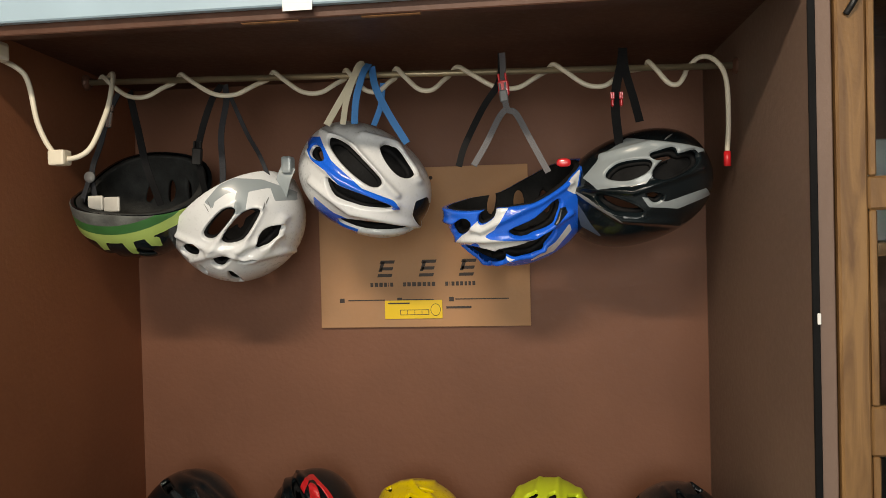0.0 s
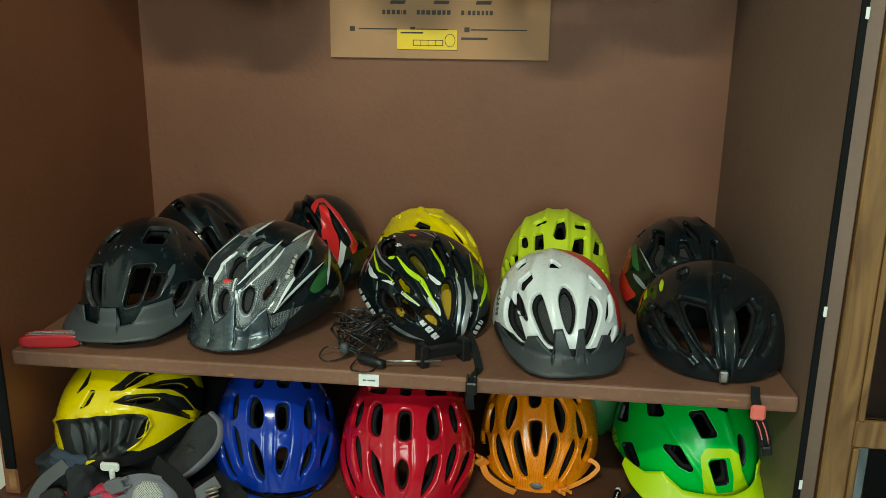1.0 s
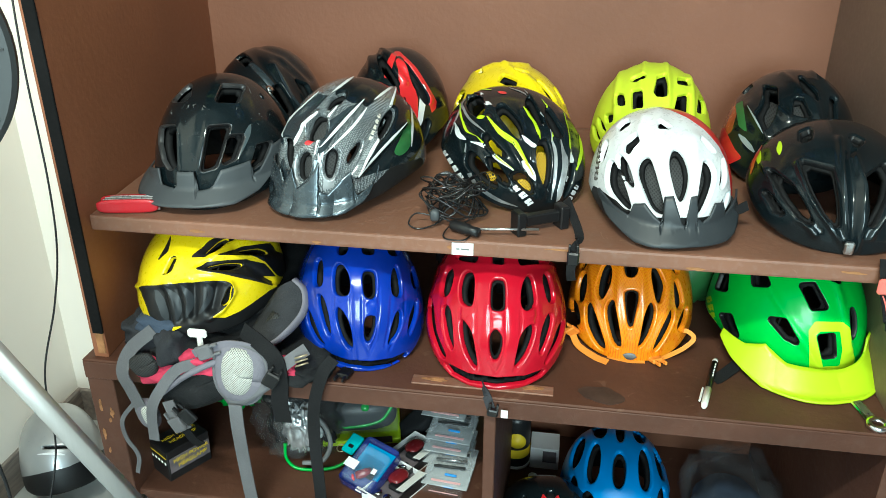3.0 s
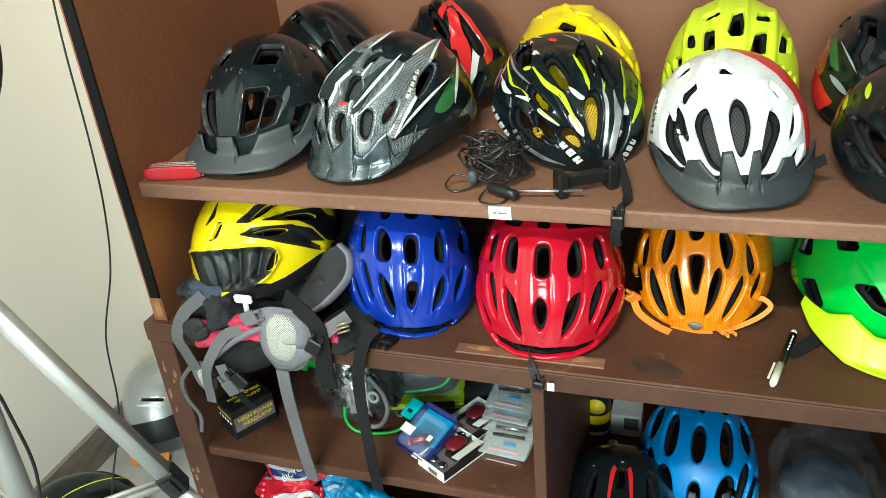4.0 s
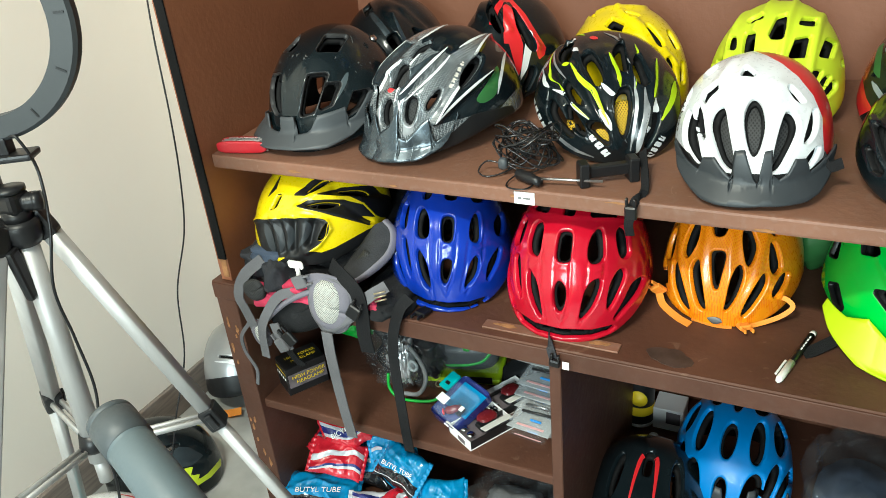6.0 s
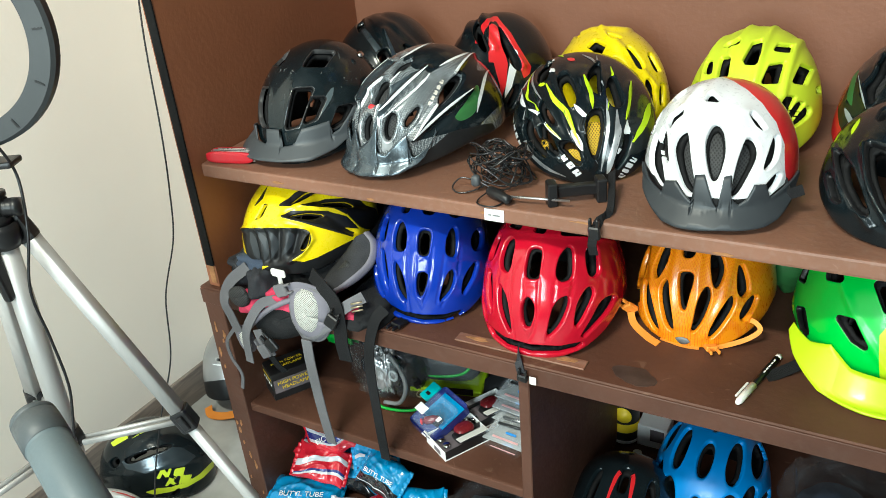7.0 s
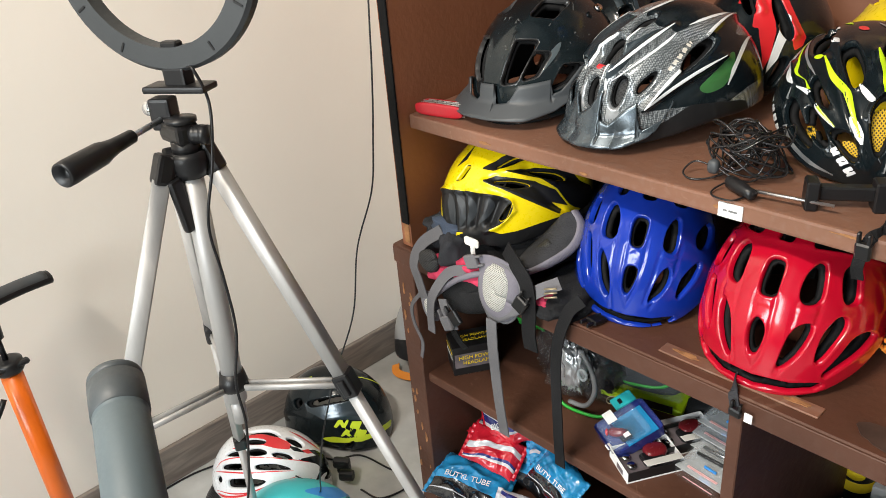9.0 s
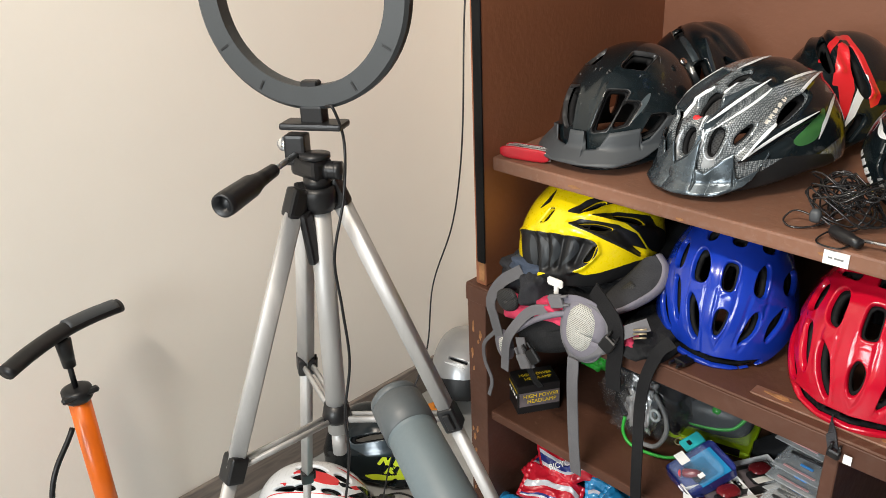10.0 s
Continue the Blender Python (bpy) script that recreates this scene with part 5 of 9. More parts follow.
# upper shelf, back row
p = (-0.44, 0.42, 0.924)
helmet("black helmet with dark blue ribs behind the peaked one", p, (3, 0, 8), (0.212, 0.288, 0.156, 2.1, 0.0),
       [("P", [(0.05, 0.14), (0.14, 0.22), (0.34, -0.19), (0.28, -0.27)], 0.021),
        ("P", [(0.46, 0.31), (0.61, 0.22), (0.69, 0.03), (0.6, 0.01)], 0.021),
        ("P", [(-0.45, 0.81), (-0.35, 0.82), (-0.25, 0.66), (-0.32, 0.62)], 0.021), ("S", [(-0.8, 0.24), (-0.72, 0.39), (-0.67, 0.22), (-0.76, 0.03)])],
       BLK, to_camera_eye(*p), decals=[([("L", [(-0.31, 0.69), (-0.04, 0.33), (0.31, -0.27)], 0.095), ("L", [(0.11, 0.58), (0.3, 0.07), (0.46, -0.2)], 0.053),
        ("L", [(0.46, 0.33), (0.56, 0.06)], 0.053)], GUNMETAL)],
       ridges=[([(-0.31, 0.73), (-0.04, 0.35), (0.31, -0.24)], 0.074, 0.005),
        ([(0.11, 0.58), (0.3, 0.07), (0.46, -0.2)], 0.074, 0.005), ([(0.2, 0.67), (0.52, 0.33), (0.7, -0.1)], 0.053, -0.003),
        ([(-0.05, 0.96), (0.32, 0.77), (0.7, 0.34)], 0.053, -0.003)], res=140)
p = (-0.19, 0.415, 0.924)
helmet("black helmet with broad red edging and a white flash", p, (10, 0, -8), (0.182, 0.27, 0.148, 2.05, 0.05),
       [("S", [(-0.35, 0.82), (-0.26, 0.72), (-0.02, 0.34), (-0.11, 0.31), (-0.32, 0.6)]),
        ("S", [(0.11, 0.7), (0.36, 0.35), (0.5, 0.01), (0.4, 0.05), (0.2, 0.39)]),
        ("S", [(0.42, -0.29), (0.51, -0.34), (0.37, -0.63), (0.32, -0.58)]), ("P", [(-0.72, 0.79), (-0.63, 0.84), (-0.6, 0.72), (-0.69, 0.66)], 0.013)],
       BLK, to_camera_eye(*p), res=140,
       decals=[([("P", [(-0.27, 0.42), (-0.24, 0.59), (-0.05, 0.88), (0.03, 0.88), (0.31, 0.59), (0.49, 0.31), (0.66, 0.04), (0.64, -0.08), (0.56, -0.15), (0.45, 0.16), (0.32, 0.45), (0.03, 0.81), (-0.06, 0.74), (-0.19, 0.42)], 0.005),
        ("P", [(-0.05, 0.7), (0.05, 0.7), (0.19, 0.42), (0.3, 0.08), (0.28, -0.25), (0.21, -0.46), (0.18, -0.24), (0.08, 0.11), (-0, 0.11)], 0.005)], RED_DEC),
               ([("P", [(0.3, 0.33), (0.43, 0.3), (0.45, 0.04), (0.37, -0.29), (0.25, -0.49), (0.29, -0.24), (0.34, 0.08)], 0.005)], WHITE)],
       ridges=[([(-0.49, 0.55), (-0.47, 0.94), (-0.38, 1.02), (0.1, 0.59), (0.53, 0.06)], 0.054, 0.006),
        ([(-0.25, 0.81), (0.08, 0.34)], 0.054, 0.006)])
p = (0.016, 0.42, 0.924)
helmet("bright yellow vented helmet tucked behind the racing helmet", p, (4, 0, 24), (0.209, 0.294, 0.138, 2.1, 0.0),
       [("P", [(-0.21, 0.6), (-0.15, 0.69), (0.03, 0.6), (0, 0.48)], 0.015),
        ("S", [(0.02, 0.81), (0.16, 0.78), (0.23, 0.74), (0.14, 0.73)]),
        ("S", [(0.36, 0.57), (0.41, 0.58), (0.59, 0.37), (0.64, 0.24), (0.58, 0.25), (0.46, 0.41)]),
        ("S", [(0.66, 0.5), (0.71, 0.45), (0.82, 0.26), (0.83, 0.21), (0.78, 0.26)]),
        ("S", [(0.71, 0.03), (0.75, 0.02), (0.83, -0.18), (0.86, -0.44), (0.8, -0.35)]),
        ("S", [(0.89, -0.02), (0.91, -0.04), (0.94, -0.31), (0.92, -0.31)]),
        ("S", [(0.2, 0.36), (0.23, 0.41), (0.36, 0.3), (0.31, 0.27)]),
        ("S", [(-0.91, 0.26), (-0.85, 0.42), (-0.77, 0.43), (-0.85, 0.18)]),
        ("S", [(-0.88, -0.14), (-0.8, 0.02), (-0.78, -0.2), (-0.85, -0.41)]), ("P", [(-0.56, 0.82), (-0.5, 0.86), (-0.49, 0.79), (-0.56, 0.8)], 0.012)], YELLOW, to_camera_eye(*p), res=140,
       ridges=[([(-0.78, 0.69), (-0.3, 0.92), (0.26, 0.91)], 0.04, 0.004),
        ([(0.18, 0.7), (0.58, 0.28), (0.83, -0.06)], 0.04, 0.004),
        ([(-0.12, 0.91), (0.22, 0.59), (0.48, 0.23)], 0.04, 0.004)])
p = (0.261, 0.4, 0.924)
LIME_VENTS = [("P", [(-0.03, 0.46), (0.02, 0.7), (0.1, 0.73), (0.13, 0.57), (0.13, 0.41), (0.01, 0.41)], 0.015),
        ("P", [(-0.36, 0.3), (-0.37, 0.45), (-0.25, 0.44), (-0.23, 0.21), (-0.35, 0.2)], 0.015),
        ("P", [(0.34, 0.63), (0.35, 0.69), (0.48, 0.69), (0.49, 0.62)], 0.015),
        ("P", [(0.3, 0.16), (0.34, 0.39), (0.47, 0.43), (0.47, 0.18)], 0.015),
        ("P", [(0.67, 0.2), (0.7, 0.42), (0.78, 0.39), (0.77, 0.19)], 0.015),
        ("P", [(0.58, -0.21), (0.62, -0.04), (0.69, -0.03), (0.66, -0.18)], 0.015),
              ("S", [(-0.4, 0.63), (-0.35, 0.7), (-0.2, 0.72), (-0.24, 0.64)]),
        ("S", [(-0.59, 0.26), (-0.6, 0.39), (-0.53, 0.39), (-0.49, 0.25), (-0.55, 0.23)]),
        ("S", [(0.68, -0.31), (0.75, -0.11), (0.81, -0.1), (0.73, -0.32)]),
        ("S", [(0.75, -0.39), (0.84, -0.18), (0.88, -0.15), (0.89, -0.25), (0.8, -0.38)]),
        ("S", [(0.93, 0.07), (0.91, 0.16), (0.93, 0.08)]),
              ("P", [(-0.74, 0.06), (-0.66, 0.06), (-0.68, -0.02), (-0.72, -0.03)], 0.015), ("S", [(-0.94, -0.1), (-0.84, -0.3), (-0.82, -0.34), (-0.9, -0.28)]),
        ("S", [(-0.87, 0.02), (-0.79, -0.1), (-0.75, -0.2), (-0.84, -0.11)])]
helmet("fluorescent lime helmet with square vents", p, (4, 0, 2), (0.205, 0.288, 0.149, 2.15, 0.0), LIME_VENTS, LIME_Y, to_camera_eye(*p), res=150,
       ridges=[([(-0.18, 0.96), (-0.25, 0.59), (-0.27, 0.2)], 0.049, 0.004),
        ([(0.15, 0.96), (0.17, 0.61), (0.18, 0.17)], 0.049, 0.004),
        ([(-0.55, 0.86), (-0.61, 0.54), (-0.6, 0.09)], 0.049, 0.004),
        ([(0.54, 0.82), (0.55, 0.5), (0.56, -0.02)], 0.049, 0.004)])
p = (0.488, 0.4, 0.924)
helmet("black helmet with a red-orange fade on one side and mesh vents", p, (4, 0, -6), (0.215, 0.294, 0.145, 2.1, 0.0),
       [("P", [(-0.42, 0.43), (-0.27, 0.36), (-0.29, 0.2), (-0.37, -0.04), (-0.49, 0.17)], 0.018),
        ("P", [(-0.01, 0.45), (0.06, 0.44), (0.19, 0.2), (-0.01, 0.24)], 0.018),
        ("P", [(-0.77, 0.7), (-0.7, 0.79), (-0.65, 0.65), (-0.72, 0.55)], 0.018),
        ("P", [(-0.45, 0.63), (-0.31, 0.6), (-0.29, 0.39), (-0.43, 0.5)], 0.018),
        ("P", [(0.03, 0.82), (0.24, 0.59), (0.27, 0.48), (0.1, 0.57)], 0.018),
        ("P", [(0.48, 0.52), (0.52, 0.49), (0.55, 0.2), (0.49, 0.18)], 0.018),
        ("P", [(0.22, 0.99), (0.38, 0.87), (0.33, 0.82)], 0.018)], BLK, to_camera_eye(*p), res=150,
       decals=[([("P", [(-1.05, 0.14), (-0.97, 0.45), (-0.86, 0.55), (-0.8, 0.17), (-0.83, -0.12), (-0.93, -0.22)], 0.011)], FADE), ([("P", [(-1.06, -0.12), (-0.95, -0.07), (-0.75, -0.4), (-0.63, -0.53), (-0.8, -0.65), (-1.05, -0.42)], 0.011)], RED_DEC),
               ([("P", [(-0.82, 0.33), (-0.74, 0.38), (-0.69, 0.17), (-0.62, -0.11), (-0.73, -0.02)], 0.011)], GREEN_DEEP), ([("L", [(-0.71, -0.16), (-0.46, -0.42)], 0.073), ("L", [(0.5, 0.53), (0.55, 0.2)], 0.055), ("L", [(-0.63, 0.29), (-0.37, -0.13)], 0.027), ("L", [(0.06, 0.47), (0.23, 0.18)], 0.023)], GREY_PAINT)],
       ridges=[([(-0.63, 0.32), (-0.33, -0.17)], 0.055, 0.004),
        ([(-0.44, 0.48), (-0.09, 0.17)], 0.055, 0.004),
        ([(-0.22, 0.86), (0.25, 0.39), (0.42, -0.09)], 0.055, 0.004),
        ([(0.21, 0.95), (0.55, 0.54)], 0.055, 0.004)],
       pads=[([("P", [(-0.46, 0.5), (-0.23, 0.39), (-0.25, 0.16), (-0.36, -0.1), (-0.54, 0.16)], 0.018),
        ("P", [(-0.04, 0.51), (0.09, 0.5), (0.24, 0.16), (-0.03, 0.18)], 0.018)], MESH_G)])

# lower shelf
p = (-0.202, 0.137, 0.691)
BLUE_VENTS = [("S", [(0.05, 0.23), (0.18, 0.22), (0.19, 0.09), (0.16, -0.07), (0.04, -0.06), (0.02, 0.1)]),
        ("S", [(0.05, -0.32), (0.15, -0.34), (0.12, -0.49), (0.04, -0.62), (-0.01, -0.56), (0, -0.39)]),
        ("S", [(-0.34, 0.35), (-0.25, 0.32), (-0.19, 0.18), (-0.21, 0), (-0.31, -0.02), (-0.39, 0.03), (-0.39, 0.2)]),
        ("S", [(-0.38, -0.19), (-0.31, -0.24), (-0.23, -0.41), (-0.21, -0.67), (-0.31, -0.59), (-0.39, -0.36)]),
        ("S", [(-0.61, 0.44), (-0.55, 0.4), (-0.57, 0.16), (-0.62, 0.12), (-0.67, 0.16), (-0.65, 0.34)]),
        ("S", [(-0.63, -0.01), (-0.57, -0.06), (-0.52, -0.28), (-0.51, -0.49), (-0.57, -0.42), (-0.63, -0.17)]),
        ("S", [(-0.82, -0.17), (-0.76, -0.26), (-0.66, -0.53), (-0.6, -0.62), (-0.7, -0.56), (-0.81, -0.35)]),
              ("S", [(0.52, 0.28), (0.56, 0.19), (0.57, -0.03), (0.52, -0.09), (0.44, -0.04), (0.45, 0.15)]),
        ("S", [(0.52, -0.28), (0.55, -0.37), (0.48, -0.54), (0.34, -0.67), (0.38, -0.52), (0.45, -0.35)]),
        ("S", [(0.83, 0.28), (0.87, 0.18), (0.86, 0.03), (0.8, 0.01), (0.77, 0.14)]),
        ("S", [(0.83, -0.17), (0.8, -0.34), (0.7, -0.52), (0.65, -0.57), (0.69, -0.37)]),
        ("S", [(-0.29, 0.61), (-0.17, 0.6), (-0.2, 0.5), (-0.29, 0.5)]),
        ("S", [(0.08, 0.58), (0.22, 0.58), (0.2, 0.47), (0.07, 0.48)]),
        ("S", [(0.45, 0.56), (0.59, 0.57), (0.58, 0.45), (0.46, 0.45)])]
h = helmet("gloss blue classic vented helmet", p, (6, 0, 22), (0.21, 0.283, 0.165, 2.1, 0.0), BLUE_VENTS + [("P", [(-0.62, -0.68), (-0.5, -0.77), (-0.28, -0.85), (0.05, -0.89), (0.38, -0.88), (0.62, -0.82), (0.56, -0.88), (0.38, -0.94), (0.05, -0.95), (-0.26, -0.9), (-0.49, -0.83)], 0.004)], BLUE, to_camera_eye(*p), res=180,
       ridges=[([(-0.17, 0.04), (-0.19, -0.41), (-0.15, -0.84)], 0.018, -0.0016),
        ([(-0.01, -0.08), (-0.05, -0.56), (0.04, -0.77), (0.14, -0.57), (0.22, -0.23), (0.23, 0.01)], 0.018, -0.0016),
        ([(-0.42, -0.03), (-0.44, -0.26), (-0.38, -0.54), (-0.22, -0.72)], 0.018, -0.0016),
        ([(0.41, -0.1), (0.36, -0.38), (0.27, -0.7)], 0.018, -0.0016),
        ([(0.62, -0.01), (0.59, -0.33), (0.34, -0.75)], 0.018, -0.0016),
        ([(-0.7, 0.05), (-0.61, -0.39), (-0.5, -0.53)], 0.018, -0.0016),
               ([(-0.39, -0.09), (-0.32, -0.14), (-0.2, -0.1)], 0.024, 0.0016),
        ([(0.01, -0.15), (0.09, -0.11), (0.17, -0.16)], 0.024, 0.0016),
        ([(0.43, -0.14), (0.51, -0.18), (0.61, -0.15)], 0.024, 0.0016)])
strap(h, [(-0.195, 0.06, Z2 + 0.012), (-0.190, 0.03, Z2 + 0.003), (-0.187, -0.006, Z2 + 0.003)], WEB_BLK, 0.014)
buckle(h, (-0.187, -0.013, Z2 + 0.006), (84, 0, -10), h=0.024, w=0.020)

p = (0.026, 0.128, 0.691)
RED_VENTS = [("S", [(-0.09, 0.25), (0.01, 0.25), (0.04, 0.19), (0.04, -0.01), (0.02, -0.07), (-0.1, -0.07), (-0.13, -0.01), (-0.12, 0.18)]),
        ("S", [(-0.08, -0.31), (0, -0.39), (-0.01, -0.54), (-0.07, -0.64), (-0.13, -0.57), (-0.14, -0.4)]),
        ("S", [(-0.49, 0.32), (-0.41, 0.35), (-0.36, 0.27), (-0.38, 0.01), (-0.43, -0.02), (-0.51, 0.03), (-0.53, 0.16)]),
        ("S", [(-0.52, -0.21), (-0.44, -0.27), (-0.38, -0.39), (-0.32, -0.71), (-0.4, -0.64), (-0.49, -0.46)]),
        ("S", [(-0.67, 0.41), (-0.63, 0.33), (-0.68, 0.14), (-0.74, 0.09), (-0.78, 0.14), (-0.74, 0.34)]),
        ("S", [(-0.76, -0.05), (-0.67, -0.09), (-0.63, -0.5), (-0.69, -0.44), (-0.75, -0.23)]),
        ("S", [(-0.97, 0.06), (-0.91, -0.01), (-0.86, -0.33), (-0.73, -0.61), (-0.81, -0.58), (-0.94, -0.27)]),
             ("S", [(0.3, 0.22), (0.37, 0.31), (0.42, 0.25), (0.45, -0), (0.35, -0.07), (0.28, -0.03), (0.27, 0.09)]),
        ("S", [(0.41, -0.25), (0.43, -0.33), (0.35, -0.55), (0.21, -0.71), (0.22, -0.58), (0.29, -0.34)]),
        ("S", [(0.62, 0.35), (0.68, 0.31), (0.73, 0.08), (0.68, 0.02), (0.63, 0.07), (0.58, 0.27)]),
        ("S", [(0.69, -0.13), (0.7, -0.23), (0.6, -0.48), (0.53, -0.56), (0.55, -0.33), (0.63, -0.15)]),
        ("S", [(0.92, -0.2), (0.85, -0.39), (0.7, -0.59), (0.61, -0.68), (0.71, -0.49), (0.81, -0.27)]),
             ("P", [(-0.08, 0.57), (0.03, 0.57), (0.01, 0.46), (-0.08, 0.47)], 0.015),
        ("P", [(-0.56, 0.55), (-0.32, 0.54), (-0.34, 0.49), (-0.49, 0.52)], 0.015),
        ("P", [(0.26, 0.59), (0.55, 0.62), (0.55, 0.49), (0.27, 0.46)], 0.015),
        ("P", [(-0.37, 0.83), (-0.27, 0.83), (-0.3, 0.67), (-0.37, 0.68)], 0.015),
        ("P", [(-0.05, 0.86), (0.07, 0.86), (0.04, 0.68), (-0.06, 0.68)], 0.015),
        ("P", [(0.3, 0.82), (0.41, 0.82), (0.36, 0.67), (0.27, 0.66)], 0.015)]
h = helmet("gloss red classic vented helmet at the shelf edge", p, (7, 0, 6), (0.224, 0.29, 0.172, 2.1, 0.0), RED_VENTS + [("P", [(-0.71, -0.71), (-0.42, -0.82), (-0.04, -0.86), (0.34, -0.84), (0.6, -0.77), (0.54, -0.82), (0.34, -0.89), (-0.04, -0.93), (-0.41, -0.89), (-0.63, -0.8)], 0.004)], RED, to_camera_eye(*p), res=180,
       ridges=[([(-0.15, -0.04), (-0.15, -0.39), (-0.15, -0.65), (-0.06, -0.78), (0.01, -0.68), (0.06, -0.39), (0.05, -0.06)], 0.017, -0.0016),
        ([(-0.34, 0.06), (-0.34, -0.39), (-0.26, -0.76)], 0.017, -0.0016),
        ([(-0.53, -0.06), (-0.54, -0.23), (-0.48, -0.52), (-0.32, -0.74)], 0.017, -0.0016),
        ([(0.26, -0.07), (0.25, -0.39), (0.18, -0.76)], 0.017, -0.0016),
        ([(0.46, -0.02), (0.46, -0.2), (0.38, -0.52), (0.21, -0.75)], 0.017, -0.0016),
        ([(-0.8, 0.03), (-0.8, -0.13), (-0.68, -0.5)], 0.017, -0.0016),
               ([(-0.52, -0.12), (-0.44, -0.15), (-0.36, -0.11)], 0.023, 0.0016),
        ([(-0.12, -0.16), (-0.05, -0.14), (0.02, -0.16)], 0.023, 0.0016),
        ([(0.27, -0.13), (0.35, -0.16), (0.44, -0.12)], 0.023, 0.0016),
        ([(-0.89, 0.46), (-0.06, 0.43), (0.82, 0.45)], 0.023, 0.0016)])
strap(h, [(0.015, 0.05, Z2 + 0.012), (0.018, 0.0, Z2 + 0.006), (0.030, -0.032, Z2 + 0.002), (0.040, -0.040, Z2 - 0.022)], CLOTH_DARK, 0.013, name="chin_strap")
buckle(h, (0.040, -0.042, Z2 - 0.018), (14, 8, 0), h=0.014, w=0.016)
part("paper_label", slab((0.052, -0.0435, Z2 - 0.025), (0.062, -0.0425, Z2 - 0.012), 0), PAPER, h).matrix_parent_inverse = h.matrix_world.inverted()

p = (0.242, 0.228, 0.691)
ORANGE_VENTS = [("S", [(-0.17, 0.38), (-0.04, 0.39), (-0.01, 0.27), (-0.04, 0.18), (-0.13, 0.17), (-0.17, 0.27)]),
        ("S", [(-0.12, -0.07), (-0, -0.06), (0.03, -0.13), (0, -0.39), (-0.02, -0.51), (-0.06, -0.45), (-0.11, -0.24), (-0.13, -0.11)]),
        ("S", [(-0.47, 0.28), (-0.4, 0.23), (-0.4, 0.04), (-0.49, -0.16), (-0.54, -0.08), (-0.53, 0.12)]),
        ("S", [(0.26, 0.29), (0.33, 0.24), (0.41, 0.07), (0.38, -0.14), (0.33, -0.1), (0.25, 0.16)]),
        ("S", [(-0.77, 0.15), (-0.75, 0.03), (-0.76, -0.14), (-0.79, -0.23), (-0.84, -0.2), (-0.85, -0.06), (-0.82, 0.09)]),
        ("S", [(0.6, 0.14), (0.67, 0.05), (0.73, -0.13), (0.69, -0.21), (0.64, -0.13)]),
        ("S", [(-0.34, -0.21), (-0.29, -0.3), (-0.16, -0.77), (-0.24, -0.74), (-0.35, -0.5), (-0.39, -0.32)]),
                ("S", [(0.25, -0.2), (0.3, -0.33), (0.24, -0.59), (0.14, -0.76), (0.15, -0.65), (0.18, -0.38)]),
        ("S", [(-0.69, -0.28), (-0.6, -0.34), (-0.39, -0.82), (-0.51, -0.79), (-0.66, -0.57), (-0.7, -0.38)]),
        ("S", [(0.58, -0.26), (0.59, -0.4), (0.48, -0.65), (0.37, -0.8), (0.39, -0.67), (0.5, -0.39)]),
        ("S", [(-0.93, -0.24), (-0.85, -0.34), (-0.8, -0.54), (-0.87, -0.5), (-0.92, -0.35)]),
        ("S", [(-0.98, -0.39), (-0.9, -0.52), (-0.82, -0.65), (-0.89, -0.6)]),
        ("S", [(0.83, -0.21), (0.81, -0.36), (0.74, -0.51), (0.72, -0.45), (0.77, -0.29)]),
        ("S", [(-0.77, 0.37), (-0.7, 0.4), (-0.79, 0.25), (-0.82, 0.24)]),
        ("S", [(0.55, 0.37), (0.62, 0.29), (0.6, 0.27), (0.53, 0.33)]),
                ("S", [(-0.53, 0.59), (-0.42, 0.59), (-0.45, 0.45), (-0.54, 0.44)]),
        ("S", [(-0.16, 0.69), (-0.02, 0.7), (-0.02, 0.53), (-0.15, 0.52)]),
        ("S", [(0.19, 0.61), (0.3, 0.63), (0.35, 0.48), (0.24, 0.47)])]
h = helmet("orange patterned child's helmet with orange straps", p, (4, 0, -4), (0.205, 0.265, 0.16, 2.1, 0.0), ORANGE_VENTS, ORANGE, to_camera_eye(*p), res=170, grow=0.026,
       ridges=[([(-0.25, 0.25), (-0.23, -0.29), (-0.11, -0.75)], 0.053, 0.003),
        ([(0.07, 0.28), (0.13, -0.26), (0.11, -0.73)], 0.053, 0.003),
        ([(-0.68, 0.23), (-0.54, -0.4), (-0.28, -0.85)], 0.053, 0.003),
        ([(0.5, 0.24), (0.47, -0.31), (0.29, -0.8)], 0.053, 0.003)],
       overlays=[("badge", [("S", [(-0.12, -0.92), (-0.01, -0.87), (0.12, -0.9), (0.01, -0.96)])], GREY_MID, 0.0005, 0.0022, "oval grey maker's badge")])
strap(h, [(0.150, 0.130, Z2 + 0.020), (0.160, 0.115, Z2 + 0.010), (0.185, 0.098, Z2 + 0.003), (0.205, 0.086, Z2 + 0.002)], ORANGE_WEB, 0.011, (0.2, -0.5, 0.85))
strap(h, [(0.205, 0.104, Z2 + 0.002), (0.238, 0.096, Z2 + 0.002), (0.262, 0.098, Z2 + 0.002)], ORANGE_WEB, 0.007, (0, -0.2, 1))
strap(h, [(0.280, 0.103, Z2 + 0.003), (0.305, 0.120, Z2 + 0.006), (0.326, 0.132, Z2 + 0.014), (0.338, 0.140, Z2 + 0.026), (0.328, 0.146, Z2 + 0.034), (0.314, 0.150, Z2 + 0.032)], ORANGE_WEB, 0.007, (0, -0.8, 0.6))
buckle(h, (0.148, 0.132, Z2 + 0.026), (30, -40, 0), ORANGE_WEB, 0.018, 0.022, "orange buckle half")
